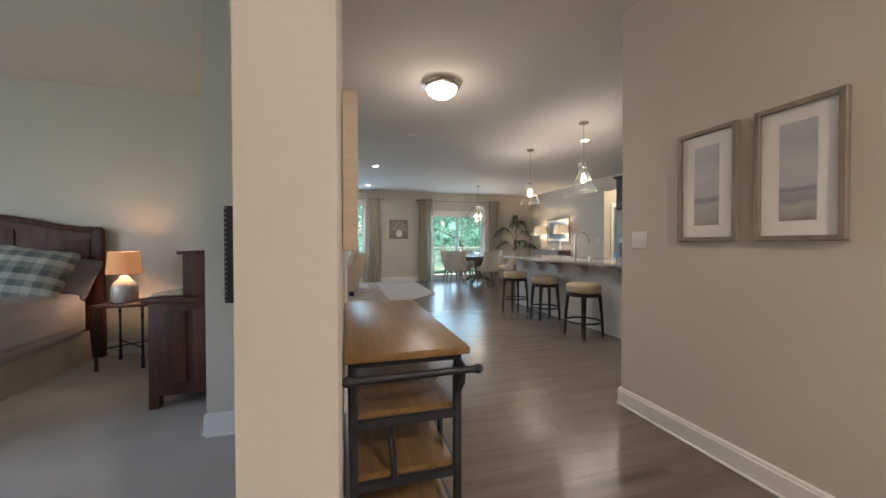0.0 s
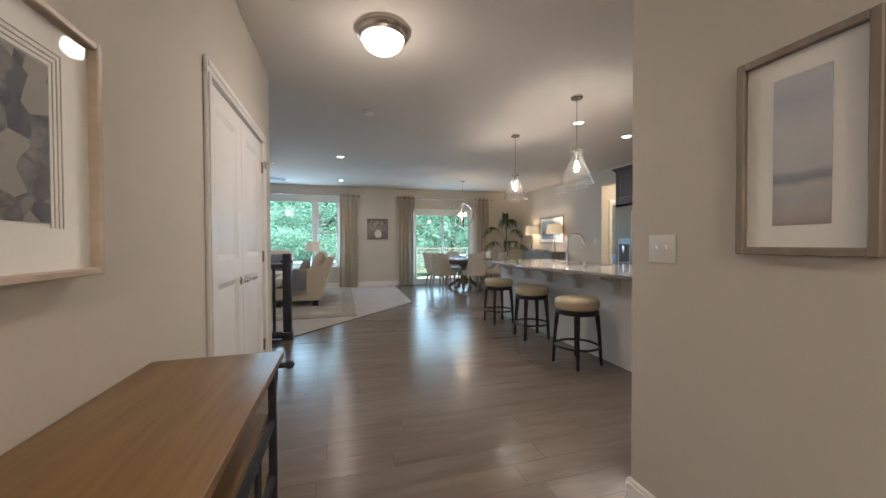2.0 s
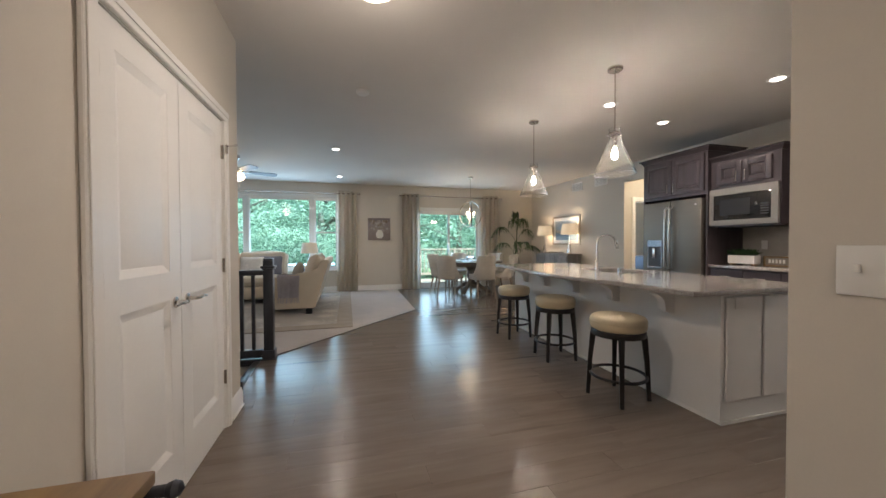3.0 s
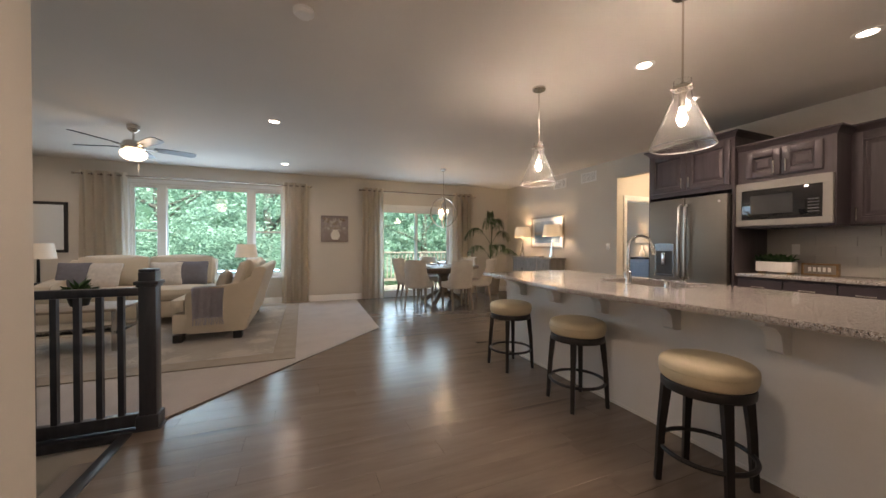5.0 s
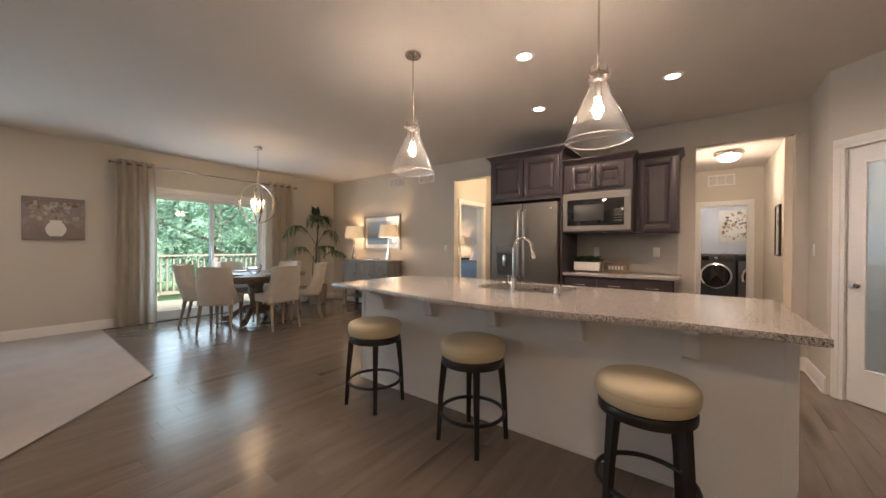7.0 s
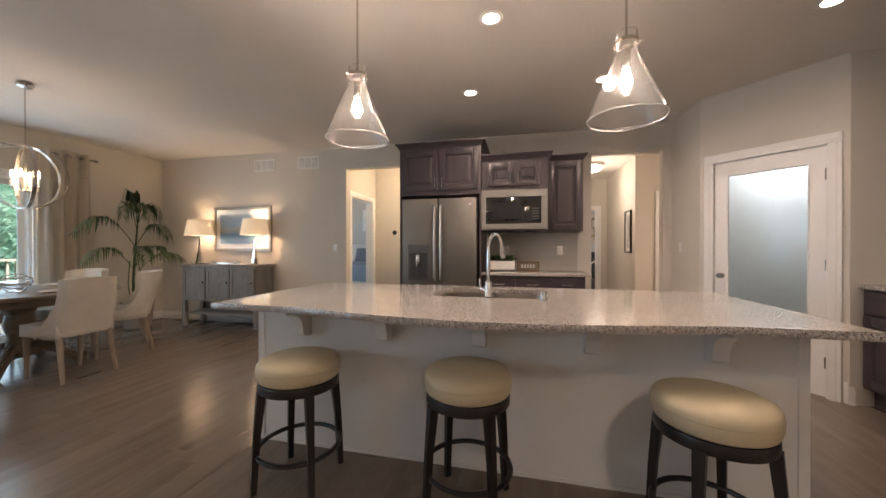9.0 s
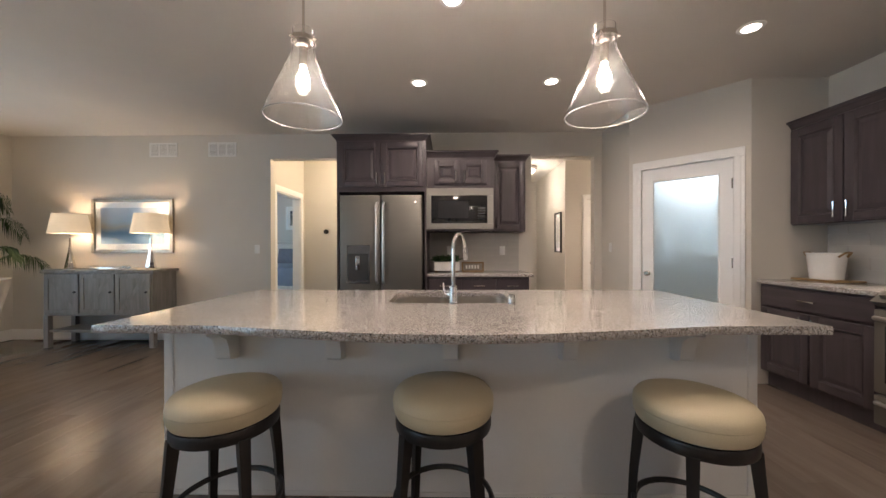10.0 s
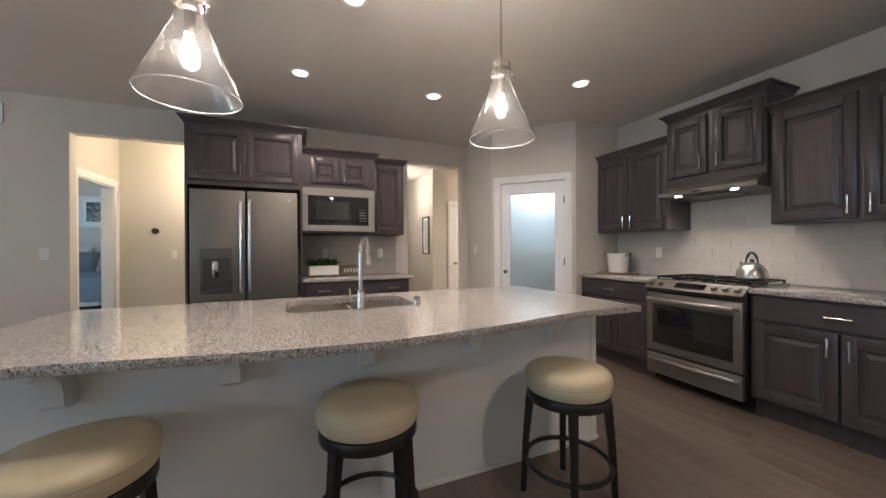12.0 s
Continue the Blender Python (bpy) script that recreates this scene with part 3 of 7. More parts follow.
    s = tube([p + o * 0.018 + Vector((0, 0, 0.008)), q + o * 0.018 + Vector((0, 0, 0.008))], 0.009, 6, bm)
    return structure(name, s, mat or TRIM, "white moulded baseboard" if mat is None else "dark stained skirting", "baseboard")


baseboard("baseboard", (1.90, -2.2), (1.90, 2.02), (-1, 0), 0.085)
baseboard("baseboard", (1.885, 2.01), (2.05, 2.01), (0, 1), 0.085)
baseboard("baseboard", (-0.01, 0.47), (-0.01, 2.70), (1, 0))
baseboard("baseboard", (-0.01, 4.077), (-0.01, 4.33), (1, 0))
baseboard("baseboard", (-0.12, 4.33), (0.006, 4.33), (0, 1), 0.14, RAILWOOD)
baseboard("baseboard", (-0.80, 2.35), (-0.13, 2.35), (0, -1))
baseboard("baseboard", (-0.80, 2.35), (-0.80, 4.38), (-1, 0))
baseboard("baseboard", (-5.2, 4.38), (-0.80, 4.38), (0, -1))
baseboard("baseboard", (-4.0, 10.6), (2.66, 10.6), (0, -1))
baseboard("baseboard", (4.42, 10.6), (6.1, 10.6), (0, -1))
baseboard("baseboard", (6.1, 7.03), (6.1, 10.6), (-1, 0))
baseboard("baseboard", (5.40, 2.6), (6.1, 2.6), (0, 1))
baseboard("baseboard", (6.1, 2.6), (6.1, 2.70), (-1, 0))
baseboard("baseboard", (6.1, 2.70), (6.34, 2.70), (0, 1))
baseboard("baseboard", (6.1, 3.53), (6.1, 3.70), (-1, 0))
baseboard("baseboard", (4.67, 1.86), (4.67, 1.90), (-1, 0))
baseboard("baseboard", (7.6, 2.58), (9.6, 2.58), (0, 1))
baseboard("baseboard", (7.6, 2.29), (7.6, 2.58), (-1, 0))
baseboard("baseboard", (6.22, 3.66), (9.6, 3.66), (0, -1))
baseboard("baseboard", (7.45, 4.72), (7.45, 7.15), (-1, 0))
tagged(structure("baseboard", boxes((0, 0.001, 0, 0.03, 0.017, 0.13), b=0.003), TRIM, "white moulded baseboard", "baseboard", at=DIAG))


def casing(bm, u0, u1, top, w=0.085, d=0.02):
    """Door casing in local coordinates: u along x, out along -y."""
    for a, c in ((u0 - w, u0), (u1, u1 + w)):
        box(bm, a, -d, 0, c, -0.001, top, 0.004, 1)
        box(bm, a + 0.012, -d - 0.006, 0, c - 0.03, -d, top, 0.002, 1)
    box(bm, u0 - w, -d, top, u1 + w, -0.001, top + w, 0.004, 1)
    box(bm, u0 - w + 0.012, -d - 0.006, top + 0.03, u1 + w - 0.012, -d, top + w - 0.012, 0.002, 1)
    return bm


def lever(parent, x, z, way=1, y=-0.001):
    bm = lathe([(0.026, 0), (0.026, 0.006), (0.012, 0.010), (0.010, 0.045)], 20)
    bmesh.ops.rotate(bm, verts=bm.verts[:], cent=(0, 0, 0), matrix=Matrix.Rotation(radians(90), 3, "X"))
    tube([(0, -0.045, 0), (way * 0.03, -0.05, 0.0), (way * 0.07, -0.05, 0.004), (way * 0.115, -0.048, -0.004)], [0.009, 0.009, 0.007, 0.006], 10, bm)
    return part("door_handle", bm, NICKEL, parent, "satin nickel lever handle", pose(x, y, z))


def panel_leaf(name, w, h, parent, at, mat=None, label=""):
    """A moulded two-panel door leaf from x=0 to w, face at y=0, thickness into +y."""
    mat = mat or DOORW
    leaf = part(name, boxes((0, 0.012, 0, w, 0.035, h)), mat, parent, label, at)
    bm = bmesh.new()
    s = 0.11
    box(bm, 0, 0, 0, s, 0.012, h)
    box(bm, w - s, 0, 0, w, 0.012, h)
    for a, c in ((0, 0.2), (0.93, 1.06), (h - s, h)):
        box(bm, s, 0, a, w - s, 0.012, c)
    part("stile", bm, mat, leaf)
    for a, c in ((0.2, 0.93), (1.06, h - s)):
        bm = bmesh.new()
        m = 0.035
        o = [(s, a), (w - s, a), (w - s, c), (s, c)]
        i = [(s + m, a + m), (w - s - m, a + m), (w - s - m, c - m), (s + m, c - m)]
        k = [(s + 2 * m, a + 2 * m), (w - s - 2 * m, a + 2 * m), (w - s - 2 * m, c - 2 * m), (s + 2 * m, c - 2 * m)]
        rows = [[bm.verts.new((x, y, z)) for x, z in q] for q, y in ((o, 0.001), (i, 0.0115), (k, 0.003))]
        for p, q in zip(rows, rows[1:]):
            for j in range(4):
                bm.faces.new((p[j], p[(j + 1) % 4], q[(j + 1) % 4], q[j]))
        bm.faces.new(rows[-1])
        part("panel", bm, mat, leaf, sharp=20)
    return leaf


def hinge(parent, x, z, y=-0.004):
    bm = boxes((x - 0.012, y - 0.002, z - 0.045, x + 0.012, y + 0.004, z + 0.045), b=0.002, seg=1)
    tube([(x, y - 0.006, z - 0.047), (x, y - 0.006, z + 0.047)], 0.006, 8, bm)
    return part("hinge", bm, NICKEL, parent, "satin nickel hinge")


# closet double doors: local x runs along the hall, the face looks into the hall
CL = pose(-0.01, 0, 0, 0, 0, 90)
closet = thing("door_1", "white two-panel double closet doors, closed", "door", CL, kind="structure")
part("door_casing", casing(bmesh.new(), 2.79, 4.00, 2.02, 0.075), TRIM, closet, "white moulded casing")
part("jamb", boxes((2.7915, -0.003, 0, 2.799, 0.118, 2.019), (3.9915, -0.003, 0, 3.9985, 0.118, 2.019), (2.799, -0.003, 2.014, 3.9915, 0.118, 2.019)), TRIM, closet)
for x0, way in ((2.80, 1), (3.3975, -1)):
    leaf = panel_leaf("door_leaf", 0.5925, 2.004, closet, pose(x0, 0.004, 0.008))
    lever(leaf, 0.53 if way > 0 else 0.06, 0.91, -way)
    for z in (0.30, 1.05, 1.80):
        hinge(leaf, 0.0 if way > 0 else 0.5925, z)
bm = boxes((3.988, -0.034, 1.80, 4.008, -0.02, 1.86), b=0.003)
tube([(3.998, -0.03, 1.85), (3.985, -0.085, 1.855)], 0.005, 8, bm)
lathe([(0.010, 0), (0.010, 0.012)], 12, (3.98, -0.09, 1.85), bm)
part("hinge_stop", bm, NICKEL, closet, "nickel hinge pin door stop")

# pantry door with frosted pane
pd = thing("door_2", "white pantry door with a frosted glass pane, closed", "door", DIAG @ pose(DL, 0, 0, 0, 0, 180), kind="structure")
u0, u1 = 0.125, DL - 0.125
part("door_casing", casing(bmesh.new(), u0, u1, 2.04), TRIM, pd, "white moulded casing")
part("jamb", boxes((u0 - 0.01, 0.002, 0, u0 - 0.002, 0.118, 2.05), (u1 + 0.002, 0.002, 0, u1 + 0.01, 0.118, 2.05), (u0 - 0.002, 0.002, 2.042, u1 + 0.002, 0.118, 2.05)), TRIM, pd)
lf = part("door_leaf", boxes((u0, 0.01, 0.008, u0 + 0.1, 0.045, 2.035), (u1 - 0.1, 0.01, 0.008, u1, 0.045, 2.035), (u0 + 0.1, 0.01, 0.008, u1 - 0.1, 0.045, 0.24), (u0 + 0.1, 0.01, 1.91, u1 - 0.1, 0.045, 2.035)), DOORW, pd)
part("glazing_bead", boxes((u0 + 0.1, 0.006, 0.24, u0 + 0.115, 0.04, 1.91), (u1 - 0.115, 0.006, 0.24, u1 - 0.1, 0.04, 1.91), (u0 + 0.115, 0.006, 0.24, u1 - 0.115, 0.04, 0.255), (u0 + 0.115, 0.006, 1.895, u1 - 0.115, 0.04, 1.91), b=0.003, seg=1), DOORW, lf)
part("pane", boxes((u0 + 0.114, 0.02, 0.254, u1 - 0.114, 0.026, 1.896)), FROST, lf, "frosted glass pane")
bm = lathe([(0.026, 0), (0.026, 0.006), (0.010, 0.012), (0.010, 0.03), (0.024, 0.038), (0.028, 0.052), (0.02, 0.064)], 20)
bmesh.ops.rotate(bm, verts=bm.verts[:], cent=(0, 0, 0), matrix=Matrix.Rotation(radians(90), 3, "X"))
part("door_knob", bm, NICKEL, lf, "satin nickel round knob", pose(u0 + 0.06, 0.009, 0.92))
for z in (0.25, 1.05, 1.80):
    hinge(lf, u1 - 0.003, z, 0.004)

# doors and casings beyond the openings
gd = thing("door_3", "white cased doorway to the guest bedroom", "door", pose(0, 7.15, 0), kind="structure")
part("door_casing", casing(bmesh.new(), 6.48, 7.29, 2.04), TRIM, gd)
part("jamb", boxes((6.483, -0.002, 0, 6.495, 0.122, 2.036), (7.275, -0.002, 0, 7.287, 0.122, 2.036), (6.495, -0.002, 2.024, 7.275, 0.122, 2.036)), TRIM, gd)
ld = thing("door_4", "white cased doorway to the laundry room", "door", pose(9.6, 0, 0, 0, 0, -90), kind="structure")
part("door_casing", casing(bmesh.new(), -3.51, -2.79, 2.04), TRIM, ld)
part("jamb", boxes((-3.507, -0.002, 0, -3.495, 0.122, 2.036), (-2.805, -0.002, 0, -2.793, 0.122, 2.036), (-3.495, -0.002, 2.024, -2.805, 0.122, 2.036)), TRIM, ld)
sd = thing("door_5", "white two-panel passage door, closed", "door", pose(7.6, 0, 0, 0, 0, -90), kind="structure")
part("door_casing", casing(bmesh.new(), -2.2, -1.42, 2.04), TRIM, sd)
leaf = panel_leaf("door_leaf", 0.77, 2.03, sd, pose(-2.195, 0.01, 0.005))
bm = lathe([(0.026, 0), (0.026, 0.006), (0.010, 0.012), (0.010, 0.03), (0.024, 0.038), (0.028, 0.052), (0.02, 0.064)], 20)
bmesh.ops.rotate(bm, verts=bm.verts[:], cent=(0, 0, 0), matrix=Matrix.Rotation(radians(90), 3, "X"))
part("door_knob", bm, NICKEL, leaf, "", pose(0.07, 0, 0.92))

# ---- windows ----
win = thing("window_1", "white triple window with side double-hung sashes", "window", kind="structure")
Z0, Z1 = 0.54, 2.36
for x0, z0, x1, z1 in ((-2.03, Z0, 0.56, Z0 + 0.04), (-2.03, Z1 - 0.04, 0.56, Z1), (-2.03, Z0 + 0.04, -2.0, Z1 - 0.04), (0.53, Z0 + 0.04, 0.56, Z1 - 0.04)):
    part("window_frame", boxes((x0, 10.62, z0, x1, 10.74, z1)), TRIM, win)
for x0, x1 in ((-1.60, -1.48), (-0.12, 0.0)):
    part("mullion", boxes((x0, 10.61, Z0 + 0.04, x1, 10.74, Z1 - 0.04)), TRIM, win)
for x0, z0, x1, z1 in ((-2.10, Z0 - 0.02, -2.031, Z1 + 0.07), (0.561, Z0 - 0.02, 0.63, Z1 + 0.07), (-2.031, Z1 + 0.001, 0.561, Z1 + 0.07)):
    part("window_casing", boxes((x0, 10.582, z0, x1, 10.599, z1), b=0.003, seg=1), TRIM, win)
part("window_sill", boxes((-2.13, 10.54, Z0 - 0.03, 0.66, 10.62, Z0 + 0.004), b=0.006), TRIM, win)
for x0, x1, split in ((-2.0, -1.60, 1), (-1.48, -0.12, 0), (0.0, 0.53, 1)):
    w = 0.028 if split else 0.012
    s = part("sash", boxes((x0, 10.65, Z0 + 0.04, x0 + w, 10.70, Z1 - 0.04), (x1 - w, 10.65, Z0 + 0.04, x1, 10.70, Z1 - 0.04), (x0 + w, 10.65, Z0 + 0.04, x1 - w, 10.70, Z0 + 0.08), (x0 + w, 10.65, Z1 - 0.07, x1 - w, 10.70, Z1 - 0.04), *([(x0 + w, 10.645, 1.455, x1 - w, 10.70, 1.495)] if split else [])), TRIM, win)
    for a, c in (((Z0 + 0.08, 1.455), (1.495, Z1 - 0.07)) if split else ((Z0 + 0.08, Z1 - 0.07),)):
        g = part("pane", boxes((x0 + w - 0.001, 10.672, a - 0.001, x1 - w + 0.001, 10.678, c + 0.001)), WINDOWGLASS, s)
        g.visible_shadow = False

sl = thing("door_6", "white sliding glass patio door, closed", "door", kind="structure")
for x0, z0, x1, z1 in ((2.63, 0, 2.66, 2.09), (4.41, 0, 4.44, 2.09), (2.66, 2.05, 4.41, 2.09), (2.66, 0, 4.41, 0.03)):
    part("door_frame", boxes((x0, 10.61, z0, x1, 10.74, z1)), TRIM, sl)
for x0, z0, x1, z1 in ((2.56, 0, 2.629, 2.17), (4.441, 0, 4.51, 2.17), (2.629, 2.091, 4.441, 2.17)):
    part("door_casing", boxes((x0, 10.582, z0, x1, 10.599, z1), b=0.003, seg=1), TRIM, sl)
for x0, x1, y in ((2.66, 3.56, 10.645), (3.50, 4.41, 10.69)):
    s = part("door_leaf", boxes((x0, y, 0.03, x0 + 0.05, y + 0.035, 2.05), (x1 - 0.05, y, 0.03, x1, y + 0.035, 2.05), (x0 + 0.05, y, 0.03, x1 - 0.05, y + 0.035, 0.11), (x0 + 0.05, y, 1.99, x1 - 0.05, y + 0.035, 2.05)), TRIM, sl)
    g = part("pane", boxes((x0 + 0.049, y + 0.015, 0.109, x1 - 0.049, y + 0.021, 1.991)), WINDOWGLASS, s)
    g.visible_shadow = False
part("handle", boxes((3.515, 10.615, 0.95, 3.54, 10.645, 1.2), b=0.006), TRIM, sl)
bw = thing("window_2", "white bedroom window", "window", kind="structure")
part("window_frame", boxes((-5.3, -0.4, 0.6, -5.2, -0.35, 2.3), (-5.3, 2.15, 0.6, -5.2, 2.2, 2.3), (-5.3, -0.35, 0.6, -5.2, 2.15, 0.66), (-5.3, -0.35, 2.24, -5.2, 2.15, 2.3), (-5.28, -0.35, 1.42, -5.22, 2.15, 1.47)), TRIM, bw)
# unseen window frame, added with the opening that brightens the guest room
bw = thing("window_3", "white guest room window, unseen, added to let in daylight", "window", kind="structure")
part("window_frame", boxes((6.6, 10.62, 0.7, 6.65, 10.74, 2.2), (7.85, 10.62, 0.7, 7.9, 10.74, 2.2), (6.65, 10.62, 0.7, 7.85, 10.74, 0.76), (6.65, 10.62, 2.14, 7.85, 10.74, 2.2), (6.65, 10.64, 1.42, 7.85, 10.70, 1.47)), TRIM, bw)

# ---- stairs and railing ----
st = thing("staircase", "carpeted stairs going down behind a dark railing", "stairs", kind="structure")
for i in range(10):
    part("step", boxes((-0.42 - 0.27 * i, 4.335, -2.9, -0.13 - 0.27 * i, 5.42, -0.19 * (i + 1)), b=0.0), CARPET, st)
structure("stair_nosing", boxes((-0.17, 4.352, -0.1, -0.10, 5.39, 0.006), b=0.006), RAILWOOD, "dark stained wooden stair nosing", "trim")
structure("stair_curb", boxes((-2.05, 5.39, -0.049, 0.045, 5.505, 0.012), b=0.004), RAILWOOD, "dark stained curb under the railing", "trim")
rail = thing("stair_railing", "dark stained wooden railing with square balusters and newel", "railing", pose(0, 5.45, 0.012))
part("newel_post", boxes((-0.075, -0.047, 0, 0.02, 0.047, 1.01), b=0.003), RAILWOOD, rail)
bm = boxes((-0.095, -0.067, 0.925, 0.04, 0.067, 0.95), (-0.085, -0.057, 0.91, 0.03, 0.057, 0.925), b=0.005)
box(bm, -0.075, -0.047, 1.01, 0.02, 0.047, 1.03, 0.008)
part("newel_cap", bm, RAILWOOD, rail)
part("newel_base", boxes((-0.09, -0.062, 0, 0.035, 0.062, 0.05), b=0.006), RAILWOOD, rail)
part("handrail", boxes((-2.05, -0.03, 0.85, -0.075, 0.03, 0.905), b=0.012), RAILWOOD, rail)
part("bottom_rail", boxes((-2.05, -0.025, 0.012, -0.09, 0.025, 0.055), b=0.005), RAILWOOD, rail)
for i in range(17):
    x = -0.18 - i * 0.11
    part("baluster", boxes((x - 0.016, -0.016, 0.055, x + 0.016, 0.016, 0.851)), RAILWOOD, rail)


# ---- lights of the place ----
def downlight(x, y, power=11):
    d = thing("recessed_downlight", "lit round recessed ceiling downlight with white trim", "ceiling light", pose(x, y, H), "recessed downlights")
    part("trim_ring", lathe([(0.052, -0.002), (0.056, -0.008), (0.078, -0.005), (0.081, -0.001)], 32, cap=False), WHITEP, d)
    part("lens", lathe([(0.053, -0.003), (0.03, -0.004), (0.0, -0.004)], 24, cap=False), CANLIGHT, d)
    lamp("downlight_glow", "SPOT", (x, y, H - 0.03), power, (1.0, 0.87, 0.73), 0.06, 174)


for x, y in ((3.62, 4.60), (4.69, 4.90), (4.69, 3.68), (3.94, 2.52), (0.62, 7.26), (0.63, 9.65), (-2.9, 7.26), (-2.9, 9.4)):
    downlight(x, y, 5.0 if y < 3 else 10.5 if x > 3 else 5.2)


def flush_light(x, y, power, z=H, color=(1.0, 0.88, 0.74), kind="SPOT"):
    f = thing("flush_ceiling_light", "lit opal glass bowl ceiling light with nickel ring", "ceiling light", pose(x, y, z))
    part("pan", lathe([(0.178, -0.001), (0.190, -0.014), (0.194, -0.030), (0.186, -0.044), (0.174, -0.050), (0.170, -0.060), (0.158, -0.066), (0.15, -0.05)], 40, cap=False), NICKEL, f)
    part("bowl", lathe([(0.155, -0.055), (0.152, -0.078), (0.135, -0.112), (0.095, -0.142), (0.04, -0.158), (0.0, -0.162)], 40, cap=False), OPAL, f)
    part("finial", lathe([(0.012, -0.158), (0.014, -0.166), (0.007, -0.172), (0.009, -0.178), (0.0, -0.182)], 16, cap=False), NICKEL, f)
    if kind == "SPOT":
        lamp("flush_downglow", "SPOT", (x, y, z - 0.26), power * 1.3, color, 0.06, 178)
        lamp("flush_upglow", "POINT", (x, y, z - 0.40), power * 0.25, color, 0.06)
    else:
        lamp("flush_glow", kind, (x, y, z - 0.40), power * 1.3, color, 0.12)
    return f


flush_light(0.94, 3.34, 5.5)
# unseen foyer fixture, added behind the camera's start to brighten the hall
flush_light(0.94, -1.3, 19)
flush_light(8.05, 3.15, 3.4, color=(1.0, 0.95, 0.82), kind="POINT")


def table_lamp(x, y, z, base, shade, label, r0=0.12, r1=0.15, zs=0.33, hs=0.24, power=4.0, mat=None, color=(1.0, 0.76, 0.48)):
    t = thing("table_lamp", label, "lamp", pose(x, y, z))
    part("lamp_base", base, mat or CHROME, t)
    part("harp", tube([(0, 0, zs - 0.03), (0, 0, zs + hs)], 0.004, 8), NICKEL, t)
    part("shade", lathe([(r1, zs), (r0, zs + hs), (r0 - 0.004, zs + hs), (r1 - 0.004, zs)], 40, cap=False), shade, t)
    if power:
        part("bulb", lathe([(0.012, zs + 0.03), (0.03, zs + 0.09), (0.02, zs + 0.13), (0.0, zs + 0.14)], 16), BULB, t)
        lamp("lamp_glow", "POINT", (x, y, z + zs + hs * 0.5), power, color, 0.035)
    return t


# ---- hall ----
def framed(name, w, h, at, frame_mat, border, mats, art, label, category="picture", depth=0.03, mat_w=0.07, glazed=True, inner=0.0, front=0.0):
    """A framed picture: local x along the wall, z up, front at -y, back at y=0."""
    f = thing(name, label, category, at)
    part("frame", boxes((-w / 2, -depth, -h / 2, -w / 2 + border, -0.002, h / 2), (w / 2 - border, -depth, -h / 2, w / 2, -0.002, h / 2), (-w / 2 + border, -depth, -h / 2, w / 2 - border, -0.002, -h / 2 + border), (-w / 2 + border, -depth, h / 2 - border, w / 2 - border, -0.002, h / 2), b=0.003, seg=1), frame_mat, f)
    a, c = w / 2 - border, h / 2 - border
    if mat_w:
        part("mat_board", boxes((-a, -0.012 - front, -c, a, -0.004, c)), mats, f)
    part("print", boxes((-a + mat_w, -0.0145 - front, -c + mat_w + inner, a - mat_w, (-0.0125 if mat_w else -0.004) - front, c - mat_w - inner)), art, f)
    if glazed:
        g = part("glazing", boxes((-a, -0.022 - front, -c, a, -0.020 - front, c)), PICTUREGLASS, f)
        g.visible_shadow = False
    return f


SEA = painting("seascape_print", [(0.0, (0.34, 0.29, 0.23)), (0.10, (0.42, 0.38, 0.33)), (0.20, (0.40, 0.40, 0.40)), (0.27, (0.47, 0.45, 0.42)), (0.31, (0.25, 0.26, 0.29)), (0.345, (0.30, 0.31, 0.34)), (0.38, (0.50, 0.49, 0.49)), (0.62, (0.54, 0.53, 0.53)), (0.82, (0.44, 0.46, 0.50)), (1.0, (0.52, 0.52, 0.54))], 0.10, 6.0, 2, -0.22, 0.22)
SEADUSK = painting("seascape_print_dusk", [(0.0, (0.24, 0.21, 0.18)), (0.08, (0.36, 0.32, 0.27)), (0.17, (0.42, 0.39, 0.35)), (0.22, (0.27, 0.27, 0.29)), (0.30, (0.33, 0.33, 0.35)), (0.33, (0.22, 0.23, 0.27)), (0.38, (0.46, 0.45, 0.46)), (0.60, (0.50, 0.48, 0.48)), (0.80, (0.40, 0.42, 0.46)), (1.0, (0.47, 0.47, 0.49))], 0.13, 5.0, 2, -0.22, 0.22)
ABST = cell_painting("abstract_print", [(0.03, 0.03, 0.035), (0.10, 0.10, 0.11), (0.05, 0.05, 0.065), (0.20, 0.19, 0.18), (0.085, 0.08, 0.08), (0.28, 0.26, 0.22)], 17.0)
framed("framed_picture", 0.318, 0.605, pose(1.90, 1.408, 1.424, 0, 0, -90), FRAMEGREY, 0.024, MATBOARD, SEA, "seascape print in a taupe wooden frame with cream mat", mat_w=0.070, inner=-0.006)
framed("framed_picture", 0.318, 0.605, pose(1.90, 1.017, 1.424, 0, 0, -90), FRAMEGREY, 0.024, MATBOARD, SEADUSK, "seascape print in a taupe wooden frame with cream mat", mat_w=0.070, inner=-0.006)
MATLINE = material("mat_shadow_line", (0.47, 0.44, 0.40), 0.8)
pl = framed("framed_picture", 0.565, 0.585, pose(-0.01, 1.58, 1.378, 0, 0, 90), FRAMEPALE, 0.018, MATBOARD, ABST, "abstract grey print in a deep blond wooden shadow frame", depth=0.058, mat_w=0.125, inner=-0.02, front=0.022)
part("print_step", boxes((-0.135, -0.0385, -0.14, -0.11, -0.0366, 0.095)), material("ochre_strip", (0.30, 0.19, 0.06), 0.6), pl)
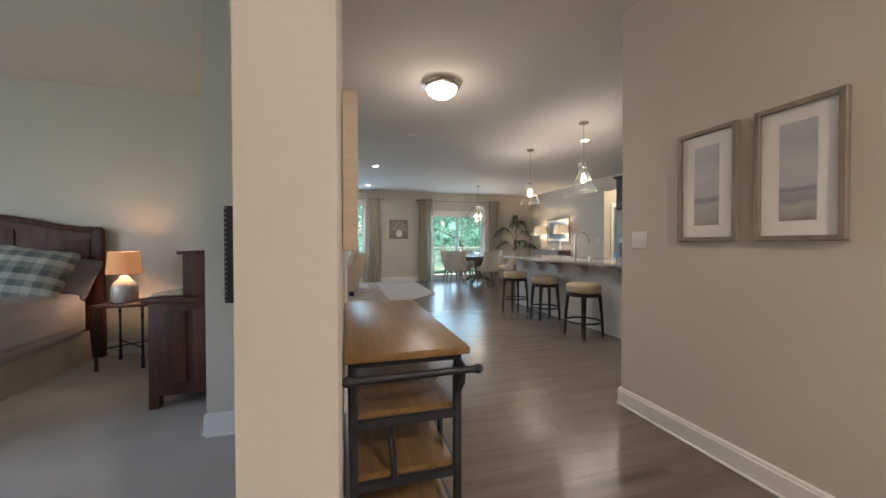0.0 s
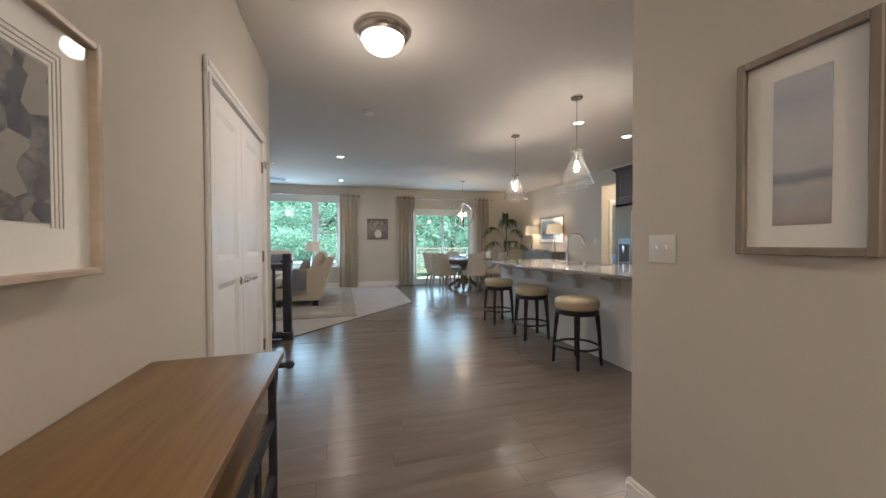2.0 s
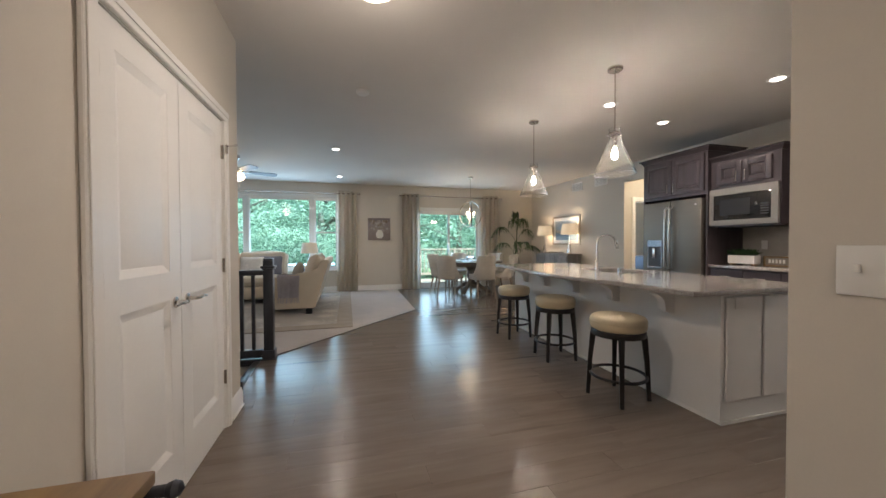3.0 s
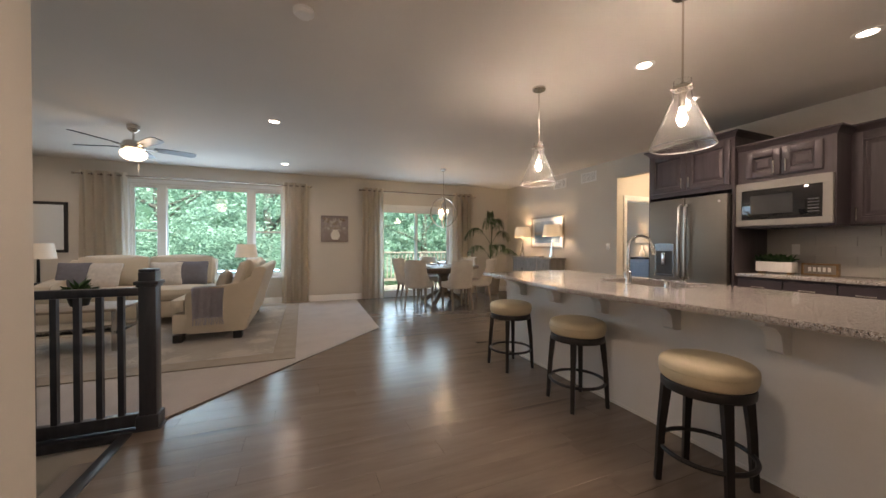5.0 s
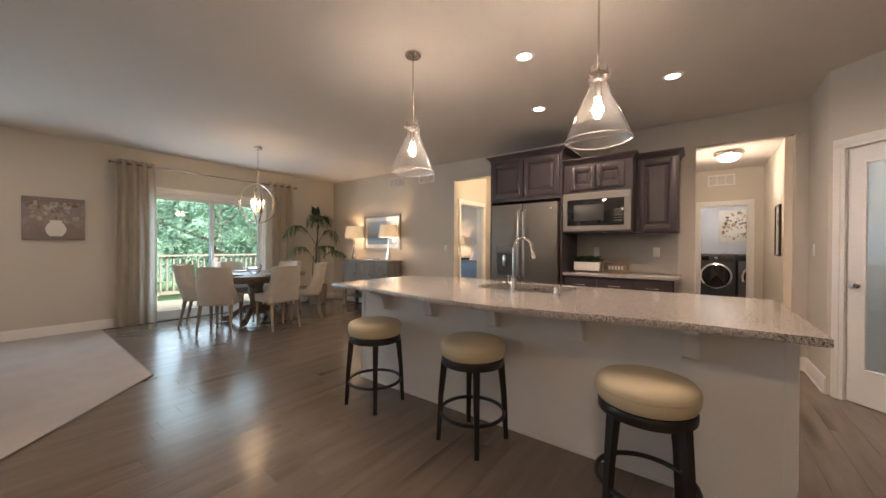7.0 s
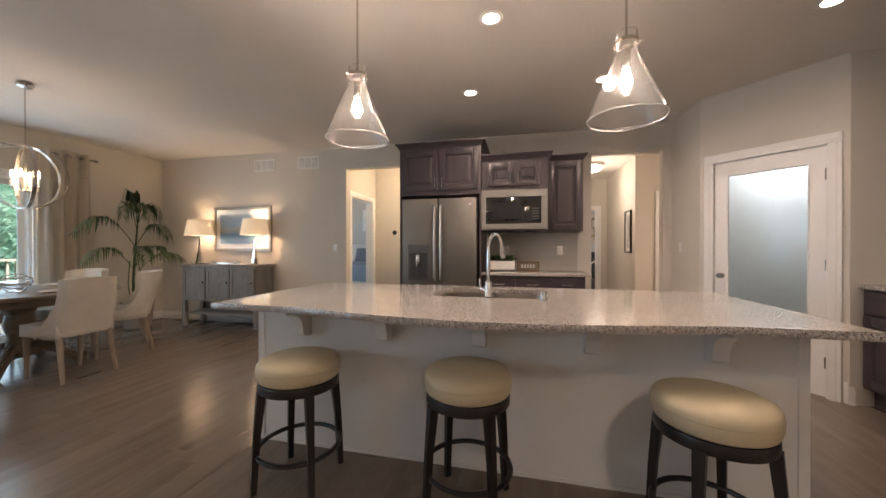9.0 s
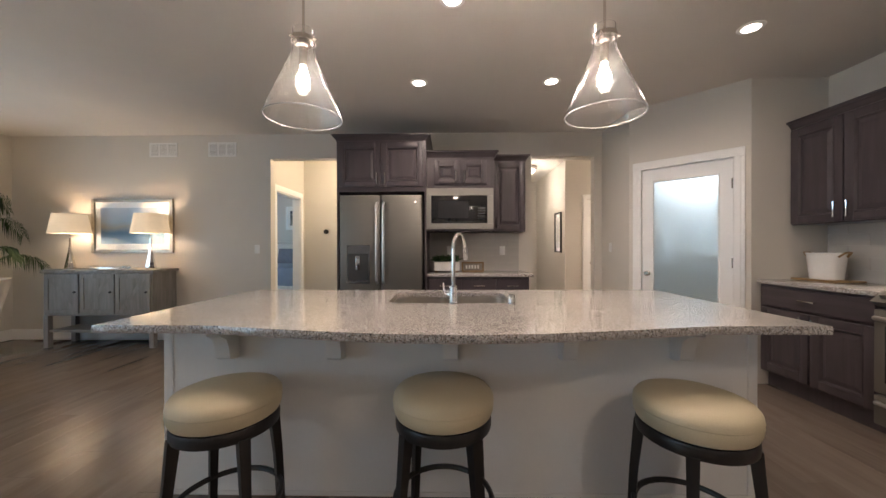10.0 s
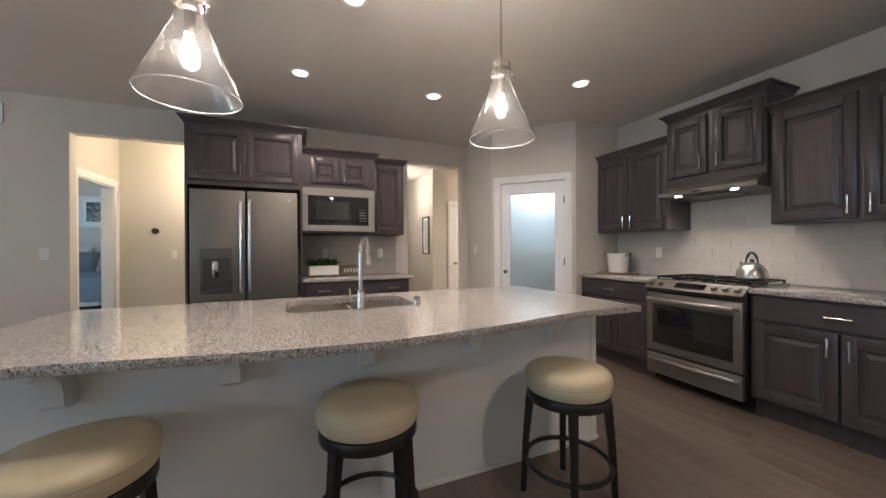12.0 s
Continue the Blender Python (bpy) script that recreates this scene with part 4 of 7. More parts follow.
# the shadow line of each mat step, laid on as a grey strip
for i in range(4):
    part("mat_step", boxes((-0.135, -0.0355, 0.172 + i * 0.012, 0.144 + i * 0.012, -0.0342, 0.175 + i * 0.012), (0.141 + i * 0.012, -0.0354, -0.18, 0.144 + i * 0.012, -0.0342, 0.172 + i * 0.012)), MATLINE, pl)


def switch_plate(at, gangs=2, toggles=True):
    s = thing("light_switch", "white plastic toggle switch plate on the wall" if toggles else "white plastic wall outlet plate", "switch", at)
    w = 0.035 + 0.0255 * (gangs - 1)
    part("plate", boxes((-w, -0.006, -0.057, w, -0.001, 0.057), b=0.003), WHITEP, s)
    for g in range(gangs):
        x = (g - (gangs - 1) / 2) * 0.046
        if toggles:
            part("toggle", boxes((x - 0.005, -0.016, -0.004, x + 0.005, -0.006, 0.014), b=0.002), WHITEP, s)
        else:
            part("socket", boxes((x - 0.016, -0.008, -0.036, x + 0.016, -0.006, 0.036), b=0.003), WHITEP, s)
    return s


switch_plate(pose(1.90, 1.857, 1.134, 0, 0, -90), 2)
switch_plate(pose(6.1, 7.215, 1.185, 0, 0, -90), 1)
switch_plate(pose(5.85, 2.6, 1.2, 0, 0, 180), 1)
switch_plate(pose(7.45, 6.55, 1.15, 0, 0, -90), 1)
tst = thing("thermostat", "small black round thermostat on the wall", "thermostat", pose(7.45, 6.76, 1.48, 0, -90, 0))
part("body", lathe([(0.042, 0.0), (0.042, 0.02), (0.036, 0.026)], 28), BLACKGLASS, tst)
sm = thing("smoke_detector", "white round smoke detector on the ceiling", "smoke detector", pose(0.95, 4.96, H))
part("body", lathe([(0.065, -0.001), (0.065, -0.02), (0.05, -0.035), (0.0, -0.036)], 32, cap=False), WHITEP, sm)


def console_table():
    c = thing("console_table", "iron console table with oak top and two shelves", "console table", pose(0.215, 1.66, 0))
    x0, x1, y0, y1 = -0.19, 0.17, -0.49, 0.49
    part("tabletop", boxes((-0.22, -0.53, 0.725, 0.205, 0.53, 0.752), b=0.004), OAK, c, "golden oak plank top")
    for x in (x0, x1):
        for y in (y0, y1):
            part("leg", boxes((x - 0.013, y - 0.013, 0, x + 0.013, y + 0.013, 0.725), b=0.002, seg=1), IRON, c)
    for z, nm in ((0.52, "shelf"), (0.31, "shelf"), (0.12, "shelf")):
        part(nm, boxes((x0 + 0.013, y0 + 0.013, z, x1 - 0.013, y1 - 0.013, z + 0.02)), OAK, c)
        part("shelf_frame", boxes((x0 + 0.013, y0 - 0.010, z - 0.026, x1 - 0.013, y0 + 0.010, z - 0.001), (x0 + 0.013, y1 - 0.010, z - 0.026, x1 - 0.013, y1 + 0.010, z - 0.001), (x0 - 0.010, y0 + 0.013, z - 0.026, x0 + 0.010, y1 - 0.013, z - 0.001), (x1 - 0.010, y0 + 0.013, z - 0.026, x1 + 0.010, y1 - 0.013, z - 0.001)), IRON, c)
    part("top_frame", boxes((x0 + 0.013, y0 - 0.010, 0.70, x1 - 0.013, y0 + 0.010, 0.724), (x0 + 0.013, y1 - 0.010, 0.70, x1 - 0.013, y1 + 0.010, 0.724), (x0 - 0.010, y0 + 0.013, 0.70, x0 + 0.010, y1 - 0.013, 0.724), (x1 - 0.010, y0 + 0.013, 0.70, x1 + 0.010, y1 - 0.013, 0.724)), IRON, c)
    for y in (y0, y1):
        s = -1 if y < 0 else 1
        part("towel_bar", tube([(x0 - 0.02, y + s * 0.075, 0.685), (x1 + 0.05, y + s * 0.075, 0.685)], 0.012, 12), IRON, c)
        for x in (x0 - 0.02, x1 + 0.05):
            part("bar_end", lathe([(0.0, -0.02), (0.014, -0.012), (0.018, 0), (0.014, 0.012), (0.0, 0.02)], 14, cap=False), IRON, c, at=pose(x, y + s * 0.075, 0.685, 0, 90, 0))
        for x in (x0, x1):
            part("bar_bracket", tube([(x, y, 0.70), (x, y + s * 0.045, 0.70), (x, y + s * 0.072, 0.695), (x, y + s * 0.062, 0.64), (x, y + s * 0.018, 0.59)], 0.009, 8), IRON, c)
        for x, lean in ((-0.085, 0.028), (-0.062, 0.012)):
            part("spindle", tube([(x, y, 0.5), (x + lean, y, 0.305)], 0.006, 6), IRON, c)
    for y in (-0.27, -0.24, -0.02, 0.01, 0.24, 0.27):
        part("side_spindle", boxes((x1 - 0.006, y - 0.006, 0.305, x1 + 0.006, y + 0.006, 0.5)), IRON, c)
    return c


console_table()


# ---- bar stools ----
def bar_stool(at):
    s = thing("bar_stool", "round backless bar stool with cream leather seat and black legs", "stool", at, "stools along the island")
    part("seat", lathe([(0.0, 0.508), (0.186, 0.508), (0.200, 0.516), (0.208, 0.535), (0.211, 0.558), (0.2095, 0.570), (0.2115, 0.573), (0.2085, 0.592), (0.196, 0.609), (0.165, 0.620), (0.09, 0.626), (0.0, 0.627)], 48, cap=False), LEATHER, s, "cream leather cushion")
    part("swivel", lathe([(0.12, 0.48), (0.12, 0.507)], 24), BLACKM, s)
    part("apron_ring", lathe([(0.168, 0.462), (0.199, 0.462), (0.201, 0.470), (0.201, 0.498), (0.197, 0.5075), (0.168, 0.5075), (0.168, 0.462)], 48, cap=False), BLACKWOOD, s)
    for k in range(4):
        a = radians(45 + 90 * k)
        ca, sa = math.cos(a), math.sin(a)
        bm = bmesh.new()
        top, bot, ring = 0.184, 0.222, []
        for rr, z, w in ((bot, 0.0, 0.014), (top + 0.022, 0.25, 0.0165), (top, 0.47, 0.021)):
            ring.append([bm.verts.new((rr * ca + u * ca * w - v * sa * w, rr * sa + u * sa * w + v * ca * w, z)) for u, v in ((-1, -1), (1, -1), (1, 1), (-1, 1))])
        for p, q in zip(ring, ring[1:]):
            for j in range(4):
                bm.faces.new((p[j], p[(j + 1) % 4], q[(j + 1) % 4], q[j]))
        bm.faces.new(ring[0][::-1])
        bm.faces.new(ring[-1])
        part("leg", bm, BLACKWOOD, s)
    part("foot_ring", tube([(0.205 * math.cos(2 * math.pi * i / 40), 0.205 * math.sin(2 * math.pi * i / 40), 0.145) for i in range(40)], 0.012, 8, closed=True), BLACKWOOD, s)
    return s


_stool = bar_stool(pose(2.93, 5.56, 0, 0, 0, 4))
copy_thing(_stool, pose(2.955, 4.65, 0, 0, 0, -6))
copy_thing(_stool, pose(2.875, 3.66, 0, 0, 0, 10))


# ---- island ----
IX0, IX1, IY0, IY1, IZ = 3.22, 4.07, 3.12, 6.06, 0.845
isl = thing("kitchen_island", "white panelled kitchen island base with overhang brackets", "kitchen island")
part("front_panel", boxes((IX0, IY0, 0.0, IX0 + 0.02, IY1, IZ)), DOORW, isl)
part("back_panel", boxes((IX1 - 0.02, IY0, 0.0, IX1, IY1, IZ)), CAB, isl)
for y in (IY0, IY1 - 0.02):
    part("side_panel", boxes((IX0 + 0.02, y, 0.0, IX1 - 0.02, y + 0.02, IZ)), DOORW, isl)
part("bottom_panel", boxes((IX0 + 0.02, IY0 + 0.02, 0.08, IX1 - 0.02, IY1 - 0.02, 0.10)), CAB, isl)
part("end_panel", boxes((IX0 + 0.03, IY0 - 0.018, 0.11, IX0 + 0.36, IY0 - 0.001, IZ - 0.02), (IX0 + 0.39, IY0 - 0.018, 0.11, IX1 - 0.03, IY0 - 0.001, IZ - 0.02), b=0.004, seg=1), DOORW, isl)
for y in (IY0 - 0.008, IY1 - 0.035):
    part("corner_trim", boxes((IX0 - 0.008, y, 0.0, IX0 + 0.02, y + 0.043, IZ)), DOORW, isl)
part("shoe_moulding", boxes((IX0 - 0.014, IY0 - 0.014, 0, IX0 - 0.009, IY1 + 0.014, 0.022), (IX0 - 0.014, IY0 - 0.02, 0, IX1, IY0 - 0.009, 0.022)), TRIM, isl)


def corbel(y):
    prof = [(0.0, 0.0), (-0.24, 0.0), (-0.24, -0.025), (-0.20, -0.03), (-0.15, -0.045), (-0.10, -0.08), (-0.085, -0.12), (-0.08, -0.17), (-0.055, -0.185), (0.0, -0.19)]
    bm = bmesh.new()
    a = [bm.verts.new((IX0 - 0.001 + x, y - 0.035, IZ - 0.002 + z)) for x, z in prof]
    c = [bm.verts.new((IX0 - 0.001 + x, y + 0.035, IZ - 0.002 + z)) for x, z in prof]
    bm.faces.new(a)
    bm.faces.new(c[::-1])
    for i in range(len(prof)):
        j = (i + 1) % len(prof)
        bm.faces.new((a[i], c[i], c[j], a[j]))
    part("bracket", bm, DOORW, isl)


for y in (3.50, 4.05, 4.62, 5.18, 5.72):
    corbel(y)
bm = boxes((IX0 + 0.10, IY0 - 0.026, IZ - 0.1, IX0 + 0.17, IY0 - 0.019, IZ - 0.02), b=0.002)
part("outlet", bm, WHITEP, isl, "white outlet plate")


def worktop(name, poly, z0, z1, hole=None, label="", at=None):
    bm = prism(poly, z0, z1, b=0.006)
    ob = single(name, bm, GRANITE, label, "countertop")
    return ob


def island_front(y):
    """The gently bowed front edge of the island slab."""
    u = (y - 3.07) / (6.13 - 3.07)
    if u < 0.14 or u > 0.86:
        return 2.92
    s = math.sin(math.pi * (u - 0.14) / 0.72)
    return 2.92 - 0.15 * s ** 1.3


SX0, SX1, SY0, SY1 = 3.50, 3.97, 4.25, 4.99
_front = [(island_front(3.07 + (6.13 - 3.07) * i / 48), 3.07 + (6.13 - 3.07) * i / 48) for i in range(49)]
top = thing("island_worktop", "speckled pale granite island slab with bowed front edge", "countertop")
# slab laid as pieces round the sink cut-out
bm = bmesh.new()


def rounded(x0, y0, x1, y1, r, n=6):
    pts = []
    for cx, cy, a0 in ((x1 - r, y1 - r, 0), (x0 + r, y1 - r, 90), (x0 + r, y0 + r, 180), (x1 - r, y0 + r, 270)):
        pts += [(cx + r * math.cos(radians(a0 + 90 * k / n)), cy + r * math.sin(radians(a0 + 90 * k / n))) for k in range(n + 1)]
    return pts


outer = _front + [(4.13, 6.13), (4.13, 3.07)]
hole = rounded(SX0, SY0, SX1, SY1, 0.09)
loops = {}
for z in (0.846, 0.88):
    vo = [bm.verts.new((x, y, z)) for x, y in outer]
    vh = [bm.verts.new((x, y, z)) for x, y in hole]
    es = [bm.edges.new((v[i], v[(i + 1) % len(v)])) for v in (vo, vh) for i in range(len(v))]
    bmesh.ops.triangle_fill(bm, use_beauty=True, edges=es)
    loops[z] = (vo, vh)
for k in (0, 1):
    a, c = loops[0.846][k], loops[0.88][k]
    for i in range(len(a)):
        j = (i + 1) % len(a)
        bm.faces.new((a[i], a[j], c[j], c[i]))
part("slab", bm, GRANITE, top, sharp=30)


def chiselled_edge(poly, z0, z1, step=0.014):
    """A rough-hewn band that stands a little proud of a slab's rim."""
    rng, pts = random.Random(17), []
    for (ax, ay), (bx, by) in zip(poly, poly[1:] + poly[:1]):
        d = math.hypot(bx - ax, by - ay)
        k = max(1, round(d / step))
        pts += [(ax + (bx - ax) * i / k, ay + (by - ay) * i / k) for i in range(k)]
    bm, n = bmesh.new(), len(pts)
    rows = []
    for z, lo, hi in ((z0, 0.0005, 0.001), (z0 + (z1 - z0) * 0.3, 0.002, 0.006), (z0 + (z1 - z0) * 0.62, 0.002, 0.0065), (z1, 0.0005, 0.0012)):
        row = []
        for i, (x, y) in enumerate(pts):
            (px, py), (qx, qy) = pts[i - 1], pts[(i + 1) % n]
            t = Vector((qx - px, qy - py, 0)).normalized()
            out = Vector((-t.y, t.x, 0)) * rng.uniform(lo, hi)
            row.append(bm.verts.new(Vector((x, y, z + rng.uniform(-0.002, 0.002) * (lo > 0.001))) + out))
        rows.append(row)
    for p, q in zip(rows, rows[1:]):
        for i in range(n):
            bm.faces.new((p[i], p[(i + 1) % n], q[(i + 1) % n], q[i]))
    return bm


part("rough_edge", chiselled_edge(outer, 0.8465, 0.8795), GRANITE, top, "rough chiselled granite edge", sharp=20)
snk = thing("sink", "stainless steel double-bowl undermount sink", "sink")
for y0, y1 in ((SY0 - 0.02, 4.60), (4.63, SY1 + 0.02)):
    bm = bmesh.new()
    o = rounded(SX0 - 0.02, y0, SX1 + 0.02, y1, 0.08)
    rings = [[bm.verts.new((x, y, z)) for x, y in rounded(SX0 - 0.02 + s, y0 + s, SX1 + 0.02 - s, y1 - s, 0.08)] for s, z in ((0, 0.8455), (0.004, 0.72), (0.03, 0.68))]
    for p, q in zip(rings, rings[1:]):
        for i in range(len(p)):
            bm.faces.new((p[i], p[(i + 1) % len(p)], q[(i + 1) % len(p)], q[i]))
    bm.faces.new(rings[-1])
    b = part("bowl", bm, BOWL, snk)
    part("drain", lathe([(0.04, 0.683), (0.03, 0.682), (0.0, 0.682)], 20, ((SX0 + SX1) / 2, (y0 + y1) / 2, 0), cap=False), CHROME, b)
part("divider", boxes((SX0 + 0.01, 4.600, 0.70, SX1 - 0.01, 4.630, 0.838), b=0.01), STEEL, snk)

fa = thing("kitchen_faucet", "chrome gooseneck pull-down kitchen faucet", "faucet", pose(3.455, 4.60, 0.881, 0, 0, -22))
part("base", lathe([(0.028, 0), (0.028, 0.006), (0.022, 0.012), (0.021, 0.10), (0.015, 0.108)], 24), CHROME, fa)
pts = [(0, 0, 0.1), (0, 0, 0.31)] + [(0.095 - 0.095 * math.cos(math.pi * k / 12), 0, 0.315 + 0.088 * math.sin(math.pi * k / 12)) for k in range(1, 12)] + [(0.192, 0, 0.32)]
part("neck", tube(pts, 0.0115, 12), CHROME, fa)
part("spray_head", tube([(0.191, 0, 0.325), (0.197, 0, 0.305), (0.207, 0, 0.27), (0.210, 0, 0.245)], [0.013, 0.016, 0.018, 0.015], 14), CHROME, fa)
part("lever", tube([(0, 0.02, 0.055), (0, 0.05, 0.06), (0.0, 0.06, 0.085), (0.0, 0.062, 0.12)], [0.012, 0.009, 0.006, 0.005], 10), CHROME, fa)
sp = thing("soap_dispenser", "short chrome air gap cap by the sink", "sink fitting", pose(3.455, 4.27, 0.881))
part("cap", lathe([(0.022, 0), (0.022, 0.05), (0.018, 0.056), (0.0, 0.057)], 20, cap=False), CHROME, sp)


# ---- pendants ----
def pendant(x, y):
    p = thing("pendant_light", "seeded clear glass cone pendant with nickel stem, lit", "pendant lamp", pose(x, y, 0), "pendants over the island")
    part("canopy", lathe([(0.0, H - 0.025), (0.055, H - 0.025), (0.063, H - 0.018), (0.063, H - 0.001)], 32), NICKEL, p)
    part("stem", tube([(0, 0, 2.10), (0, 0, H - 0.024)], 0.006, 10), NICKEL, p)
    part("collar", lathe([(0.049, 2.143), (0.053, 2.143), (0.053, 2.163), (0.049, 2.163), (0.049, 2.143)], 32, cap=False), NICKEL, p)
    for k in range(3):
        a = radians(120 * k + 20)
        part("thumb_screw", tube([(0.03 * math.cos(a), 0.03 * math.sin(a), 2.153), (0.066 * math.cos(a), 0.066 * math.sin(a), 2.153)], 0.005, 8), NICKEL, p)
    part("socket", lathe([(0.016, 2.035), (0.019, 2.05), (0.019, 2.12), (0.028, 2.13), (0.028, 2.175), (0.010, 2.19)], 20), NICKEL, p)
    t = 0.003
    prof = [(0.047, 2.20), (0.047, 2.12), (0.055, 2.075), (0.168, 1.815), (0.170, 1.80)]
    g = part("glass_shade", lathe(prof + [(r - t, z) for r, z in prof[::-1]] + prof[:1], 56, cap=False), SEEDED, p, "seeded clear glass cone")
    g.visible_shadow = False
    # bubbles in the glass, coloured opaque white for their sparkle
    rs = random.Random(int(y * 100))
    bm = bmesh.new()
    for _ in range(900):
        u, a = rs.random() ** 0.8, rs.uniform(0, 2 * math.pi)
        z = 1.82 + 0.26 * u
        r = 0.166 - 0.112 * u
        s_ = rs.uniform(0.0006, 0.0016)
        c0 = Vector((r * math.cos(a), r * math.sin(a), z))
        v6 = [bm.verts.new(c0 + Vector(d) * s_) for d in ((1, 0, 0), (-1, 0, 0), (0, 1, 0), (0, -1, 0), (0, 0, 1.5), (0, 0, -1.5))]
        for q in ((0, 2, 4), (2, 1, 4), (1, 3, 4), (3, 0, 4), (2, 0, 5), (1, 2, 5), (3, 1, 5), (0, 3, 5)):
            bm.faces.new([v6[k] for k in q])
    tagged(part("glass_seeds", bm, CERAMIC, g), kind="stuff").visible_shadow = False
    # rim highlight comes from its whitened glass
    part("rim", tube([(0.1695 * math.cos(2 * math.pi * i / 56), 0.1695 * math.sin(2 * math.pi * i / 56), 1.80) for i in range(56)], 0.0034, 8, closed=True), RIMGLASS, p)
    part("bulb", lathe([(0.012, 2.04), (0.016, 2.02), (0.024, 1.985), (0.024, 1.955), (0.014, 1.93), (0.0, 1.925)], 20), BULB, p)
    lamp("pendant_glow", "POINT", (x, y, 1.97), 11.5, (1.0, 0.89, 0.76), 0.03)


pendant(3.07, 5.29)
pendant(3.07, 3.92)


# ---- cabinets ----
def pull(parent, x, y, z, vertical=True, n=0.10):
    """A bar pull on the face at y, looking to -y."""
    h = n / 2
    ends = ((x, y, z - h), (x, y, z + h)) if vertical else ((x - h, y, z), (x + h, y, z))
    bm = bmesh.new()
    for e in ends:
        tube([e, (e[0], e[1] - 0.028, e[2])], 0.005, 8, bm)
    p = [(e[0], e[1] - 0.028, e[2]) for e in ends]
    d = Vector(p[1]) - Vector(p[0])
    tube([Vector(p[0]) - d * 0.12, Vector(p[0]) + d * 0.25, Vector(p[0]) + d * 0.5, Vector(p[0]) + d * 0.75, Vector(p[1]) + d * 0.12], [0.0085, 0.0065, 0.0055, 0.0065, 0.0085], 8, bm)
    return part("handle", bm, CHROME, parent, "chrome bar pull")


def cabinet_door(parent, x0, x1, z0, z1, y, handle=None, name="door", mat=None, flat=False):
    """A framed raised-panel front; its back lies at y."""
    mat = mat or CAB
    w = min(0.062, (x1 - x0) * 0.2, (z1 - z0) * 0.3)
    d = part(name, boxes((x0, y - 0.010, z0, x1, y - 0.001, z1)), mat, parent)
    if not flat:
        bm = boxes((x0, y - 0.024, z0, x0 + w, y - 0.010, z1), (x1 - w, y - 0.024, z0, x1, y - 0.010, z1), (x0 + w, y - 0.024, z0, x1 - w, y - 0.010, z0 + w), (x0 + w, y - 0.024, z1 - w, x1 - w, y - 0.010, z1), b=0.003, seg=2)
        part("door_frame", bm, mat, d)
        bm = bmesh.new()
        s, k = 0.018, min(0.052, (x1 - x0) * 0.16, (z1 - z0) * 0.16)
        o = [(x0 + w, z0 + w), (x1 - w, z0 + w), (x1 - w, z1 - w), (x0 + w, z1 - w)]
        rows = []
        for e, yy in ((0.0, y - 0.022), (0.002, y - 0.0265), (0.006, y - 0.0265), (0.009, y - 0.0225), (s - 0.003, y - 0.0115), (s + 0.006, y - 0.0105), (k, y - 0.0195)):
            rows.append([bm.verts.new((a + (e if i in (0, 3) else -e), yy, c + (e if i < 2 else -e))) for i, (a, c) in enumerate(o)])
        for p, q in zip(rows, rows[1:]):
            for j in range(4):
                bm.faces.new((p[j], p[(j + 1) % 4], q[(j + 1) % 4], q[j]))
        bm.faces.new(rows[-1])
        part("raised_panel", bm, mat, d, sharp=15)
    else:
        bmesh_edge = boxes((x0, y - 0.021, z0, x1, y - 0.010, z1), b=0.004, seg=1)
        part("drawer_face", bmesh_edge, mat, d)
    if handle:
        hx, hz, vert = handle
        pull(d, hx, y - (0.021 if flat else 0.024), hz, vert)
    return d


def crown(parent, x0, x1, y0, y1, z, h=0.07, out=0.05):
    """Stepped crown moulding along the front and both ends of a cabinet top."""
    bm = bmesh.new()
    prof = [(0.0, 0.0), (0.006, 0.0), (0.010, 0.015), (0.022, 0.03), (0.034, 0.048), (out - 0.004, 0.052), (out, 0.058), (out, h), (0.0, h)]
    rows = []
    for d, zz in prof:
        rows.append([bm.verts.new(p) for p in ((x0 - d, y1, z + zz), (x0 - d, y0 - d, z + zz), (x1 + d, y0 - d, z + zz), (x1 + d, y1, z + zz))])
    for p, q in zip(rows, rows[1:]):
        for j in range(3):
            bm.faces.new((p[j], p[j + 1], q[j + 1], q[j]))
    bm.faces.new(rows[-1])
    return part("crown_moulding", bm, CABH, parent, sharp=25)


# kitchen wall run: local frame with x = -y of the room, front towards -x of the room
KW = pose(6.097, 0, 0, 0, 0, -90)      # local x = -world y, local y = world x - 6.097


def cabinet(label, at, x0, x1, y0, z0, z1, doors, crown_at=True, toe=False, drawers=(), name="wall_cabinet", group=""):
    c = thing(name, label, "cabinet", at, group)
    part("body", boxes((x0, y0, z0 + (0.1 if toe else 0), x1, 0, z1), b=0.001, seg=1), CAB, c)
    if toe:
        part("toe_kick", boxes((x0, y0 + 0.07, z0, x1, 0, z0 + 0.1)), CAB, c)
    for d in doors:
        cabinet_door(c, *d[:4], y0, d[4])
    for d in drawers:
        cabinet_door(c, *d, y0, ((d[0] + d[1]) / 2, (d[2] + d[3]) / 2, False), "drawer", CABH, flat=True)
    if crown_at:
        crown(c, x0, x1, y0, 0, z1)
    return c


tw = cabinet("dark stained cabinet over the refrigerator", KW, -5.915, -4.885, -0.66, 1.845, 2.425, [(-5.88, -5.405, 1.90, 2.40, (-5.445, 1.99, True)), (-5.395, -4.92, 1.90, 2.40, (-5.355, 1.99, True))])
for x in (-5.915, -4.905):
    part("side_panel", boxes((x, -0.66, 0, x + 0.02, 0, 1.845)), CAB, tw)
